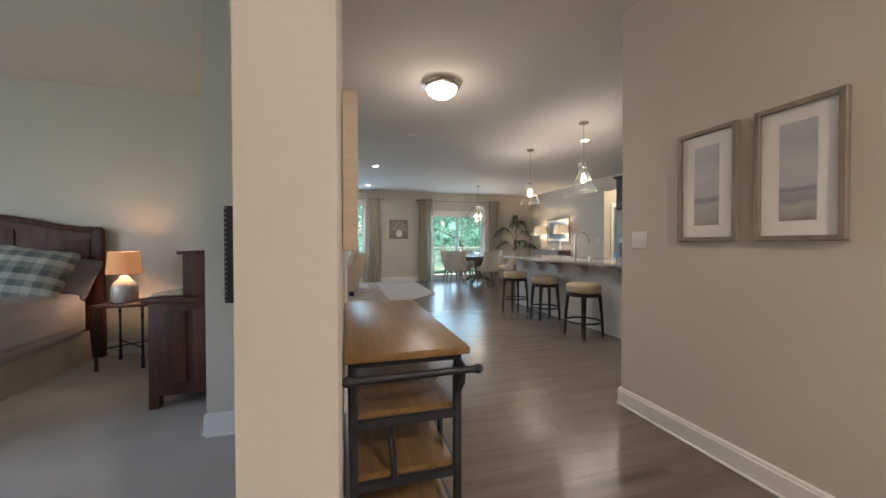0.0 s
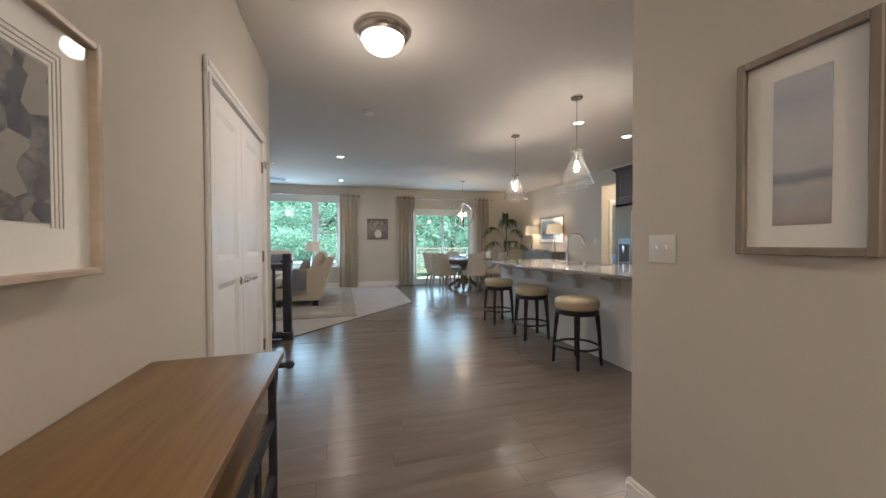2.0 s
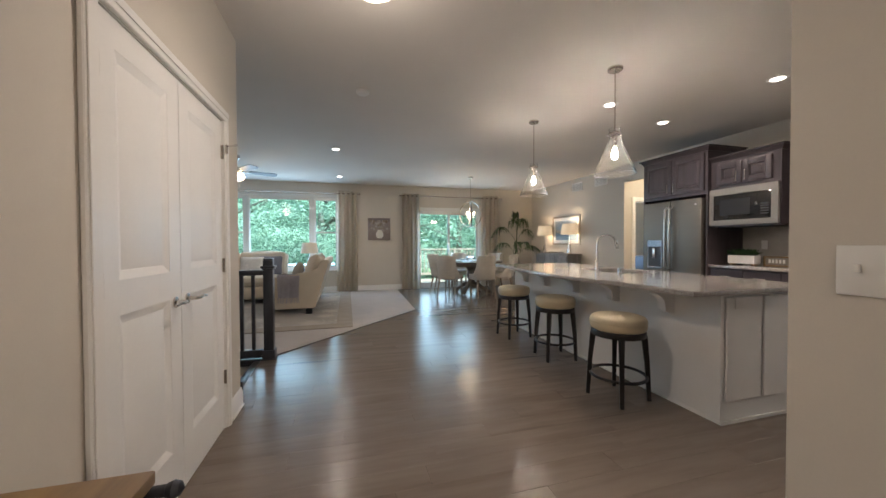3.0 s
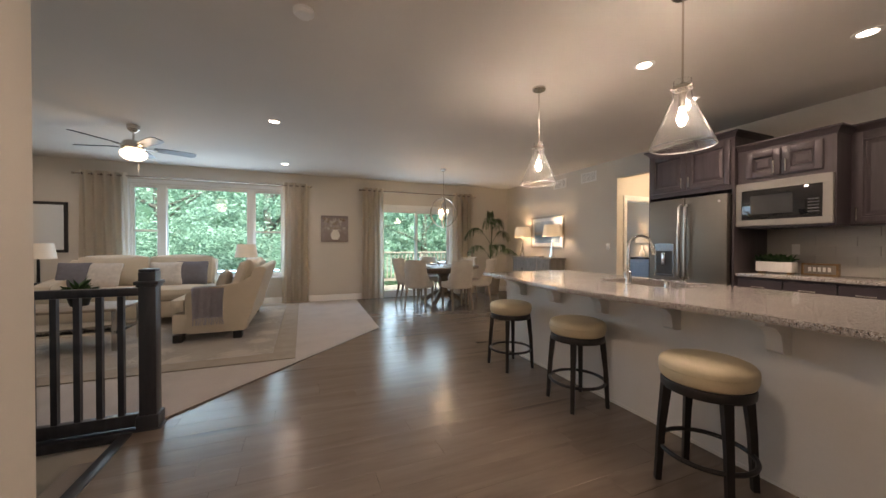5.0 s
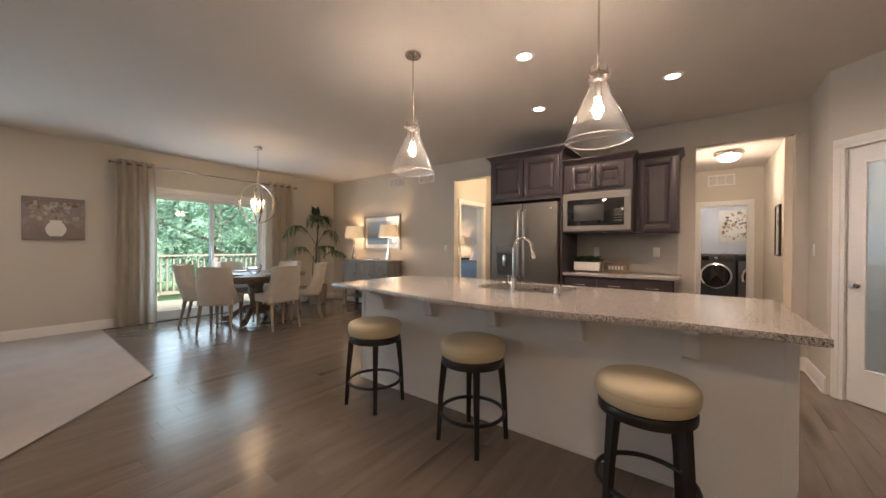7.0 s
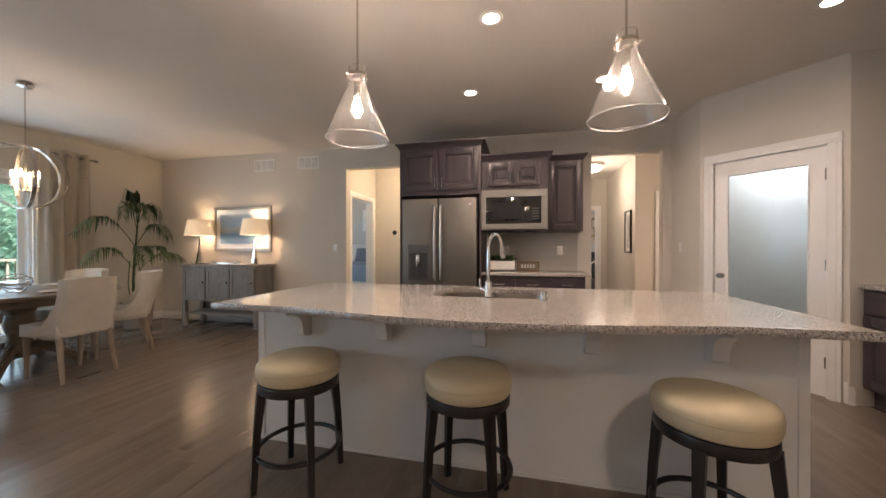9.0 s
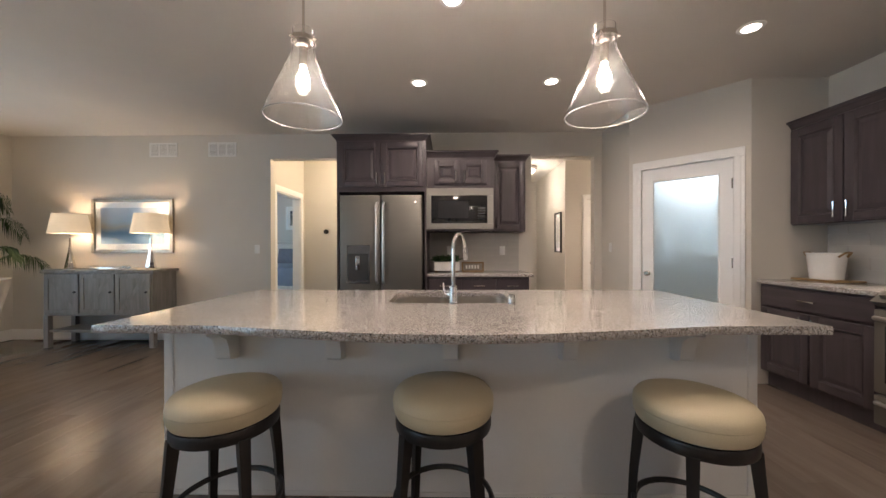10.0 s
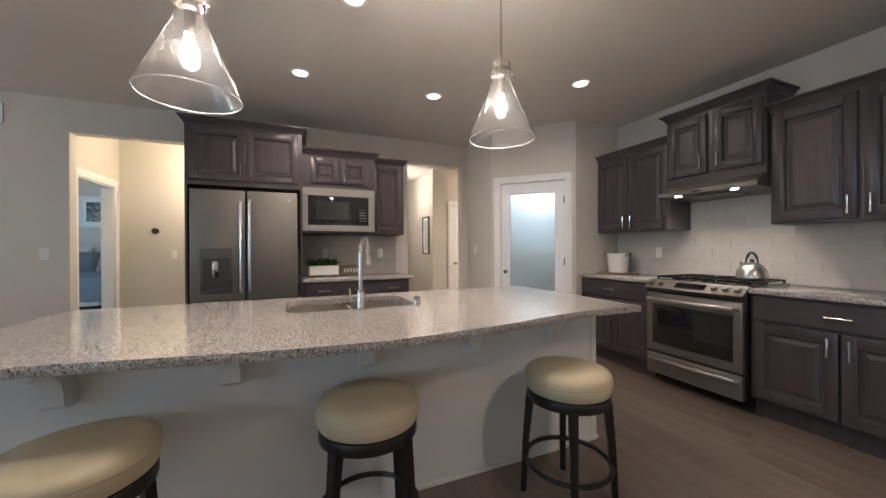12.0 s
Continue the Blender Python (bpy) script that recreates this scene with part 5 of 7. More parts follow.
cabinet("small dark stained cabinet over the microwave", KW, -4.884, -4.105, -0.60, 1.395, 2.245, [(-4.80, -4.505, 1.935, 2.21, (-4.545, 2.02, True)), (-4.49, -4.19, 1.935, 2.21, (-4.45, 2.02, True))])
cabinet("dark stained upper cabinet with one door", KW, -4.104, -3.685, -0.34, 1.395, 2.265, [(-4.085, -3.70, 1.41, 2.25, (-4.05, 1.50, True))])
mw = thing("microwave", "built-in microwave with slate trim frame and black glass door", "microwave", KW)
part("trim_frame", boxes((-4.884, -0.635, 1.415, -4.115, -0.602, 1.48), (-4.884, -0.635, 1.80, -4.115, -0.602, 1.885), (-4.884, -0.635, 1.48, -4.83, -0.602, 1.80), (-4.185, -0.635, 1.48, -4.115, -0.602, 1.80), b=0.003, seg=1), TRIMSTEEL, mw)
part("door", boxes((-4.83, -0.628, 1.48, -4.185, -0.603, 1.80), b=0.003), BLACKGLASS, mw)
part("window", boxes((-4.75, -0.6295, 1.54, -4.40, -0.6285, 1.74)), material("dark_oven_window", (0.03, 0.03, 0.032), 0.15), mw)
part("buttons", boxes(*[(-4.29, -0.6295, 1.53 + i * 0.03, -4.21, -0.6285, 1.542 + i * 0.03) for i in range(5)]), material("button_print", (0.08, 0.08, 0.085), 0.4), mw)
for x in (-4.80, -4.59, -4.38):
    part("light_bar", boxes((x, -0.58, 1.387, x + 0.16, -0.52, 1.3945)), BLACKM, mw)
cabinet("dark stained base cabinets with drawers", KW, -4.884, -3.70, -0.60, 0, 0.86, [(-4.86, -4.48, 0.12, 0.66, None), (-4.47, -4.09, 0.12, 0.66, None), (-4.08, -3.72, 0.12, 0.66, None)], False, True, [(-4.86, -4.48, 0.68, 0.84), (-4.47, -4.09, 0.68, 0.84), (-4.08, -3.72, 0.68, 0.84)], "base_cabinet")
single("worktop", boxes((-4.884, -0.635, 0.8615, -3.655, -0.003, 0.8955), b=0.004), GRANITE, "speckled granite worktop beside the refrigerator", "countertop", KW)

fr = thing("refrigerator", "slate grey french-door refrigerator with water dispenser", "refrigerator", KW)
part("body", boxes((-5.87, -0.62, 0.02, -4.93, -0.03, 1.79), b=0.004), BLACKM, fr)
for x0, x1, hx in ((-5.87, -5.407, -5.44), (-5.397, -4.93, -5.365)):
    d = part("door", boxes((x0, -0.71, 0.72, x1, -0.622, 1.80), b=0.012, seg=3), SLATE, fr)
    bm = tube([(hx, -0.711, 0.80), (hx, -0.755, 0.83), (hx, -0.765, 1.25), (hx, -0.755, 1.68), (hx, -0.711, 1.71)], 0.016, 10)
    part("handle", bm, STEEL, d, "brushed steel bar handle")
    if x0 < -5.5:
        part("dispenser", boxes((-5.785, -0.716, 0.80, -5.525, -0.7105, 0.83), (-5.785, -0.716, 0.83, -5.765, -0.7105, 1.13), (-5.545, -0.716, 0.83, -5.525, -0.7105, 1.13), (-5.785, -0.718, 1.13, -5.525, -0.7105, 1.23), b=0.002, seg=1), material("dispenser_trim", (0.20, 0.20, 0.21), 0.25, 0.8), d)
        part("dispenser_recess", boxes((-5.765, -0.7125, 0.83, -5.545, -0.7105, 1.13)), material("dispenser_recess_grey", (0.07, 0.068, 0.066), 0.4, 0.5), d)
        part("dispenser_paddle", boxes((-5.685, -0.730, 0.95, -5.635, -0.713, 1.11), b=0.006), CHROME, d)
    else:
        part("badge", lathe([(0.014, 0.0), (0.014, 0.002)], 20), STEEL, d, at=pose(-5.01, -0.711, 1.72, 90, 0, 0))
dr = part("freezer_drawer", boxes((-5.87, -0.71, 0.06, -4.93, -0.622, 0.71), b=0.012, seg=3), SLATE, fr)
part("handle", tube([(-5.78, -0.711, 0.63), (-5.75, -0.755, 0.63), (-5.05, -0.755, 0.63), (-5.02, -0.711, 0.63)], 0.013, 10), STEEL, dr)

# backsplash beds
structure("backsplash_bed", boxes((6.094, 3.70, 0.896, 6.0985, 4.884, 1.395)), GROUT, "pale grout bed behind the kitchen wall tiles", "backsplash")
structure("backsplash_bed", boxes((2.06, 1.2015, 0.91, 4.67, 1.206, 1.80)), GROUT, "pale grout bed behind the range wall tiles", "backsplash")

# range wall run: local x = -world x, front towards +y of the room
RW = pose(0, 1.203, 0, 0, 0, 180)      # local x = -world x, local y = -(world y - 1.203)
UP = -0.325
cabinet("dark stained double upper cabinet", RW, -4.665, -3.79, UP, 1.395, 2.25, [(-4.655, -4.245, 1.405, 2.24, (-4.285, 1.50, True)), (-4.235, -3.80, 1.405, 2.24, (-4.195, 1.50, True))])
cabinet("dark stained raised cabinet above the range hood", RW, -3.785, -3.00, UP - 0.04, 1.79, 2.43, [(-3.765, -3.42, 1.88, 2.40, (-3.46, 1.98, True)), (-3.365, -3.02, 1.88, 2.40, (-3.325, 1.98, True))])
cabinet("dark stained upper cabinet beside the hood", RW, -2.995, -2.06, UP, 1.395, 2.25, [(-2.97, -2.54, 1.415, 2.24, (-2.575, 1.50, True)), (-2.51, -2.08, 1.415, 2.24, (-2.475, 1.50, True))])
hood = thing("range_hood", "slate under-cabinet range hood with two lit lamps", "range hood", RW)
bm = bmesh.new()
pr = [(0, 1.675), (-0.50, 1.695), (-0.50, 1.732), (-0.385, 1.789), (0, 1.789)]
a = [bm.verts.new((-3.785, y, z)) for y, z in pr]
c = [bm.verts.new((-3.0, y, z)) for y, z in pr]
bm.faces.new(a)
bm.faces.new(c[::-1])
for i in range(5):
    bm.faces.new((a[i], c[i], c[(i + 1) % 5], a[(i + 1) % 5]))
part("body", bm, SLATE, hood)
for x in (-3.62, -3.17):
    part("hood_lamp", lathe([(0.0, 1.684), (0.026, 1.684), (0.026, 1.691)], 20, (x, -0.455, 0.001), cap=False), CANLIGHT, hood)
    lamp("hood_glow", "SPOT", (-x, 1.203 + 0.40, 1.655), 2.6, (1.0, 0.90, 0.76), 0.03, 125)
part("grease_filter", boxes((-3.56, -0.40, 1.672, -3.40, -0.12, 1.679), (-3.385, -0.40, 1.672, -3.225, -0.12, 1.679), b=0.002, seg=1), TRIMSTEEL, hood, "pale aluminium mesh filter")
part("buttons", boxes((-3.48, -0.503, 1.706, -3.40, -0.5005, 1.720)), BLACKM, hood)

cabinet("dark stained base cabinet with drawer and two doors", RW, -4.665, -3.79, -0.60, 0, 0.875, [(-4.64, -4.235, 0.12, 0.67, (-4.27, 0.58, True)), (-4.22, -3.81, 0.12, 0.67, (-4.185, 0.58, True))], False, True, [(-4.64, -3.81, 0.69, 0.855)], "base_cabinet")
cabinet("dark stained base cabinet with drawer and two doors", RW, -2.995, -2.06, -0.60, 0, 0.875, [(-2.97, -2.535, 0.12, 0.67, (-2.575, 0.58, True)), (-2.52, -2.08, 0.12, 0.67, (-2.48, 0.58, True))], False, True, [(-2.97, -2.08, 0.69, 0.855)], "base_cabinet")
single("worktop", boxes((-4.665, -0.635, 0.8765, -3.79, -0.004, 0.9105), b=0.004), GRANITE, "speckled granite worktop by the pantry", "countertop", RW)
single("worktop", boxes((-2.995, -0.635, 0.8765, -2.06, -0.004, 0.9105), b=0.004), GRANITE, "speckled granite worktop beside the range", "countertop", RW)

rg = thing("range", "slate slide-in gas range with black oven glass", "range", RW)
part("body", boxes((-3.783, -0.63, 0.05, -3.002, -0.02, 0.90), b=0.003), BLACKM, rg)
dr = part("oven_door", boxes((-3.775, -0.675, 0.265, -3.01, -0.632, 0.80), b=0.008), SLATE, rg)
part("oven_glass", boxes((-3.715, -0.679, 0.34, -3.07, -0.674, 0.70), b=0.003), BLACKGLASS, dr)
part("handle", tube([(-3.745, -0.676, 0.745), (-3.735, -0.72, 0.75), (-3.39, -0.735, 0.75), (-3.05, -0.72, 0.75), (-3.04, -0.676, 0.745)], 0.014, 10), STEEL, dr)
dw = part("lower_drawer", boxes((-3.775, -0.675, 0.06, -3.01, -0.632, 0.25), b=0.008), SLATE, rg)
part("handle", tube([(-3.745, -0.676, 0.205), (-3.735, -0.712, 0.21), (-3.39, -0.725, 0.21), (-3.05, -0.712, 0.21), (-3.04, -0.676, 0.205)], 0.012, 10), STEEL, dw)
bm = bmesh.new()
pr = [(-0.64, 0.815), (-0.695, 0.85), (-0.60, 0.918), (-0.57, 0.918), (-0.57, 0.815)]
a = [bm.verts.new((-3.783, y, z)) for y, z in pr]
c = [bm.verts.new((-3.002, y, z)) for y, z in pr]
bm.faces.new(a)
bm.faces.new(c[::-1])
for i in range(5):
    bm.faces.new((a[i], c[i], c[(i + 1) % 5], a[(i + 1) % 5]))
cp = part("control_panel", bm, SLATE, rg)
part("display", boxes((-3.52, -0.004, -0.03, -3.28, 0.001, 0.03)), BLACKGLASS, cp, at=pose(0, -0.648, 0.885, -54, 0, 0))
for x in (-3.73, -3.65, -3.21, -3.13, -3.05):
    part("knob", lathe([(0.0, 0.0), (0.024, 0.0), (0.022, 0.028), (0.0, 0.03)], 18, cap=False), SLATE, cp, at=pose(x, -0.651, 0.883, 35, 0, 0))
part("cooktop", boxes((-3.785, -0.575, 0.905, -3.0, -0.03, 0.922), b=0.004), BLACKGLASS, rg)
for x0, x1 in ((-3.76, -3.53), (-3.51, -3.27), (-3.25, -3.02)):
    bm = bmesh.new()
    for y in (-0.54, -0.30, -0.06):
        box(bm, x0, y - 0.006, 0.938, x1, y + 0.006, 0.952)
    for x in (x0 + 0.006, (x0 + x1) / 2, x1 - 0.006):
        box(bm, x - 0.006, -0.546, 0.9395, x + 0.006, -0.054, 0.9505)
    for x in (x0 + 0.006, x1 - 0.006):
        for y in (-0.54, -0.06):
            box(bm, x - 0.006, y - 0.006, 0.922, x + 0.006, y + 0.006, 0.94)
    part("grate", bm, BLACKM, rg)
    for y in (-0.42, -0.17):
        part("burner", lathe([(0.05, 0.922), (0.05, 0.932), (0.03, 0.938), (0.0, 0.938)], 20, ((x0 + x1) / 2, y, 0), cap=False), BLACKM, rg)

kt = thing("kettle", "brushed steel domed whistling kettle with black handle", "kettle", pose(3.17, 1.42, 0.9525, 0, 0, -30))
part("body", lathe([(0.0, 0.0), (0.10, 0.0), (0.108, 0.012), (0.106, 0.04), (0.092, 0.085), (0.06, 0.122), (0.034, 0.135), (0.0, 0.137)], 40, cap=False), STEEL, kt)
part("spout", tube([(0.085, 0, 0.075), (0.115, 0, 0.11), (0.13, 0, 0.135)], [0.022, 0.016, 0.014], 12), STEEL, kt)
part("lid_knob", lathe([(0.008, 0.134), (0.016, 0.148), (0.014, 0.162), (0.0, 0.166)], 16), BLACKM, kt)
part("handle", tube([(0.070 * math.cos(a), 0, 0.112 + 0.105 * math.sin(a)) for a in [radians(8 + 164 * k / 16) for k in range(17)]], [0.006] * 3 + [0.0095] * 11 + [0.006] * 3, 10), BLACKM, kt)
bk = thing("utensil_crock", "white metal bucket with rope handles on a wooden board", "bucket", pose(4.47, 1.43, 0.9115) @ Matrix.Scale(1.18, 4))
part("board", boxes((-0.15, -0.11, 0, 0.15, 0.11, 0.014), b=0.004), OAK, bk, "round-edged wooden board")
part("bucket", lathe([(0.0, 0.0145), (0.085, 0.0145), (0.088, 0.03), (0.103, 0.19), (0.108, 0.195), (0.108, 0.203), (0.100, 0.203), (0.083, 0.03), (0.0, 0.028)], 40, cap=False), CERAMIC, bk)
for s in (-1, 1):
    part("rope_handle", tube([(s * 0.105, -0.03, 0.175), (s * 0.135, -0.02, 0.205), (s * 0.138, 0.02, 0.205), (s * 0.105, 0.03, 0.175)], 0.007, 8), OAK, bk)
for x in (4.12,):
    switch_plate(pose(x, 1.216, 1.16, 0, 0, 180), 1, False)
switch_plate(pose(6.084, 3.92, 1.16, 0, 0, -90), 1, False)
switch_plate(pose(6.084, 4.62, 1.16, 0, 0, -90), 1, False)


def tuft(parent, n, r, h, mat, name="leaves", z=0.0, w=0.02, box_x=0.0):
    bm = bmesh.new()
    for _ in range(n):
        a, e = random.uniform(0, 2 * math.pi), random.uniform(0.25, 1.25)
        d = Vector((math.cos(a) * math.cos(e), math.sin(a) * math.cos(e), math.sin(e)))
        L = random.uniform(0.5, 1) * h
        o = Vector((random.uniform(-box_x, box_x) + random.uniform(-r, r) * 0.5, random.uniform(-r, r) * 0.5, z))
        s = d.cross(Vector((0, 0, 1))).normalized() * w
        m = o + d * L * 0.5 + Vector((0, 0, 0.15 * L))
        e_ = o + d * L + Vector((0, 0, -0.05 * L))
        v = [bm.verts.new(p) for p in (o - s * 0.3, o + s * 0.3, m + s, e_, m - s)]
        bm.faces.new(v)
    return part(name, bm, mat, parent)


pt = thing("succulent_planter", "white rectangular planter with green succulents", "potted plant", pose(5.76, 4.655, 0.897, 0, 0, -90))
part("planter", boxes((-0.158, -0.06, 0.02, 0.158, 0.06, 0.13), b=0.008), CERAMIC, pt)
for x in (-0.125, 0.125):
    part("foot", boxes((x - 0.015, -0.04, 0, x + 0.015, 0.04, 0.021)), OAK, pt)
part("soil", boxes((-0.145, -0.047, 0.12, 0.145, 0.047, 0.134)), material("potting_soil", (0.04, 0.03, 0.02), 0.95), pt)
tuft(pt, 260, 0.08, 0.11, LEAFS, "leaves", 0.13, 0.013, 0.12)
sg = thing("wooden_sign", "small framed wooden block sign", "sign", pose(5.83, 4.33, 0.897, 0, 0, -90) @ Matrix.Scale(1.25, 4))
part("frame", boxes((-0.11, -0.015, 0, 0.11, 0.015, 0.014), (-0.11, -0.015, 0.086, 0.11, 0.015, 0.10), (-0.11, -0.015, 0.014, -0.096, 0.015, 0.086), (0.096, -0.015, 0.014, 0.11, 0.015, 0.086)), OAK, sg)
part("face", boxes((-0.096, -0.004, 0.014, 0.096, 0.01, 0.086)), FRAMEGREY, sg)
part("lettering", boxes(*[(-0.07 + i * 0.029, -0.0065, 0.032, -0.052 + i * 0.029, -0.0045, 0.068) for i in range(5)]), MATBOARD, sg)


# ---- dining ----
def dining_chair(at):
    c = thing("dining_chair", "cream linen upholstered dining chair with nailhead trim and wooden legs", "chair", at, "chairs round the dining table")
    # faces +y; the curved back stands at -y
    n = 14
    bm = bmesh.new()
    rows = []
    for k in range(7):
        z = 0.40 + 0.50 * k / 6
        row_o, row_i = [], []
        reach = 0.04 + 0.26 * max(0.0, 1 - k / 3.6) ** 1.4
        for i in range(n + 1):
            u = -1 + 2 * i / n
            x = 0.245 * math.sin(u * math.pi / 2) * (1.0 - 0.03 * k)
            y = -0.235 + (0.10 if abs(u) < 1e-9 else 0.0) * 0 + reach * abs(u) ** 3.2 - 0.022 * k * (1 - abs(u) ** 2)
            row_o.append((x * 1.04, y - 0.025, z + (0.02 * (1 - u * u) if k == 6 else 0)))
            row_i.append((x * 0.90, y + 0.03, z + (0.02 * (1 - u * u) if k == 6 else 0)))
        rows.append((row_o, row_i))
    vo = [[bm.verts.new(p) for p in r[0]] for r in rows]
    vi = [[bm.verts.new(p) for p in r[1]] for r in rows]
    for k in range(6):
        for i in range(n):
            bm.faces.new((vo[k][i], vo[k][i + 1], vo[k + 1][i + 1], vo[k + 1][i]))
            bm.faces.new((vi[k][i + 1], vi[k][i], vi[k + 1][i], vi[k + 1][i + 1]))
        bm.faces.new((vo[k][0], vo[k + 1][0], vi[k + 1][0], vi[k][0]))
        bm.faces.new((vo[k][n], vi[k][n], vi[k + 1][n], vo[k + 1][n]))
    for i in range(n):
        bm.faces.new((vo[6][i], vo[6][i + 1], vi[6][i + 1], vi[6][i]))
        bm.faces.new((vo[0][i + 1], vo[0][i], vi[0][i], vi[0][i + 1]))
    back = part("backrest", bm, LINEN, c, sharp=50)
    bm = bmesh.new()
    for k in range(1, 7):
        for s in (0, n):
            p = rows[k][0][s]
            lathe([(0.006, 0), (0.0, 0.003)], 6, p, bm)
    part("nailhead_trim", bm, NICKEL, back)
    part("seat", cushion(-0.235, -0.22, 0.36, 0.235, 0.27, 0.485, 0.015, 6), LINEN, c)
    for x, y, dx, dy in ((-0.20, 0.22, 0.0, 0.0), (0.20, 0.22, 0.0, 0.0), (-0.19, -0.19, -0.02, -0.08), (0.19, -0.19, 0.02, -0.08)):
        part("leg", tube([(x, y, 0.38), (x + dx * 0.4, y + dy * 0.4, 0.2), (x + dx, y + dy, 0.0)], [0.027, 0.022, 0.015], 8), LEGWOOD, c)
    return c


TX, TY = 3.75, 9.42
_ch = None
for deg, r in ((270, 0.72), (208, 0.74), (332, 0.76), (150, 0.74), (90, 0.76), (30, 0.76)):
    a = radians(deg)
    m = pose(TX + r * math.cos(a), TY + r * math.sin(a), 0, 0, 0, deg + (114 if deg == 208 else 90))
    _ch = copy_thing(_ch, m) if _ch else dining_chair(m)

tb = thing("dining_table", "round weathered wood pedestal dining table", "dining table", pose(TX, TY, 0))
part("tabletop", lathe([(0.0, 0.715), (0.745, 0.715), (0.765, 0.722), (0.770, 0.745), (0.765, 0.755), (0.0, 0.757)], 64, cap=False), TABLEWOOD, tb)
part("apron", lathe([(0.60, 0.64), (0.62, 0.64), (0.62, 0.715), (0.60, 0.715), (0.60, 0.64)], 48, cap=False), TABLEWOOD, tb)
part("pedestal", lathe([(0.16, 0.10), (0.16, 0.16), (0.10, 0.20), (0.085, 0.30), (0.12, 0.42), (0.10, 0.52), (0.14, 0.60), (0.24, 0.66), (0.3, 0.715)], 28), TABLEWOOD, tb)
for k in range(4):
    a = radians(45 + 90 * k)
    ca, sa = math.cos(a), math.sin(a)
    part("foot", tube([(0.1 * ca, 0.1 * sa, 0.19), (0.2 * ca, 0.2 * sa, 0.17), (0.32 * ca, 0.32 * sa, 0.09), (0.42 * ca, 0.42 * sa, 0.04), (0.50 * ca, 0.50 * sa, 0.035)], [0.05, 0.048, 0.04, 0.036, 0.03], 10), TABLEWOOD, tb)
bw_ = thing("glass_centrepiece", "clear glass bowl with twisted metal bands", "bowl", pose(TX - 0.05, TY - 0.05, 0.758))
part("bowl", lathe([(0.0, 0.001), (0.06, 0.001), (0.10, 0.05), (0.12, 0.10), (0.117, 0.10), (0.095, 0.05), (0.055, 0.008), (0.0, 0.008)], 28, cap=False), CLEAR, bw_)
for k in range(3):
    part("band", tube([(0.115 * math.cos(2 * math.pi * i / 28), 0.115 * math.sin(2 * math.pi * i / 28) * math.cos(radians(60 * k + 20)), 0.10 + 0.075 * math.sin(2 * math.pi * i / 28) * math.sin(radians(60 * k + 20))) for i in range(28)], 0.005, 6, closed=True), NICKEL, bw_)
_ps = None
for deg in (270, 208, 332, 150, 90, 30):
    a = radians(deg)
    m = pose(TX + 0.54 * math.cos(a), TY + 0.54 * math.sin(a), 0.758, 0, 0, deg + 90)
    if _ps is None:
        _ps = thing("place_setting", "pale plate on a woven placemat", "plate", m, "place settings on the table")
        part("placemat", lathe([(0.0, 0.0), (0.17, 0.0), (0.17, 0.004), (0.0, 0.004)], 32, cap=False), RUGB, _ps)
        part("plate", lathe([(0.0, 0.005), (0.08, 0.005), (0.13, 0.018), (0.128, 0.021), (0.08, 0.009), (0.0, 0.009)], 32, cap=False), CERAMIC, _ps)
    else:
        copy_thing(_ps, m)

ch = thing("orb_chandelier", "nickel orb chandelier with four lit candle bulbs", "chandelier", pose(3.54, 8.90, 1.855))
part("canopy", lathe([(0.0, 0.830), (0.055, 0.835), (0.06, 0.859)], 28, cap=False), NICKEL, ch)
part("rod", tube([(0, 0, 0.29), (0, 0, 0.84)], 0.006, 8), NICKEL, ch)
for k in range(3):
    ang = radians(60 * k + 15)
    R = 0.30 - 0.006 * k
    pts = []
    bm = bmesh.new()
    for i in range(48):
        t = 2 * math.pi * i / 48
        d = Vector((math.cos(ang) * math.cos(t), math.sin(ang) * math.cos(t), math.sin(t)))
        s = Vector((-math.sin(ang), math.cos(ang), 0)) * 0.013
        pts.append([bm.verts.new(d * R + s), bm.verts.new(d * R - s), bm.verts.new(d * (R - 0.004) - s), bm.verts.new(d * (R - 0.004) + s)])
    for i in range(48):
        p, q = pts[i], pts[(i + 1) % 48]
        for j in range(4):
            bm.faces.new((p[j], p[(j + 1) % 4], q[(j + 1) % 4], q[j]))
    part("ring", bm, NICKEL, ch)
part("hub", lathe([(0.0, -0.14), (0.03, -0.13), (0.02, -0.10), (0.012, -0.06), (0.012, 0.30)], 16, cap=False), NICKEL, ch)
for k in range(4):
    a = radians(45 + 90 * k)
    ca, sa = math.cos(a) * 0.085, math.sin(a) * 0.085
    part("arm", tube([(0, 0, -0.11), (ca * 0.5, sa * 0.5, -0.13), (ca, sa, -0.11), (ca, sa, -0.08)], 0.006, 8), NICKEL, ch)
    part("candle_sleeve", lathe([(0.011, -0.08), (0.011, 0.0)], 12, (ca, sa, 0)), CERAMIC, ch)
    part("bulb", lathe([(0.006, 0.0), (0.010, 0.02), (0.008, 0.038), (0.0, 0.062)], 14, (ca, sa, 0)), BULB, ch)
lamp("chandelier_glow", "POINT", (3.54, 8.90, 1.90), 3.6, (1.0, 0.76, 0.42), 0.07)

# sideboard
sb = thing("sideboard", "grey washed wooden sideboard with three plank doors", "sideboard", pose(6.07, 8.99, 0, 0, 0, -90))
W2 = 0.70
part("body", boxes((-W2 + 0.01, -0.37, 0.36, W2 - 0.01, 0, 0.90), b=0.003), GREYWOOD, sb)
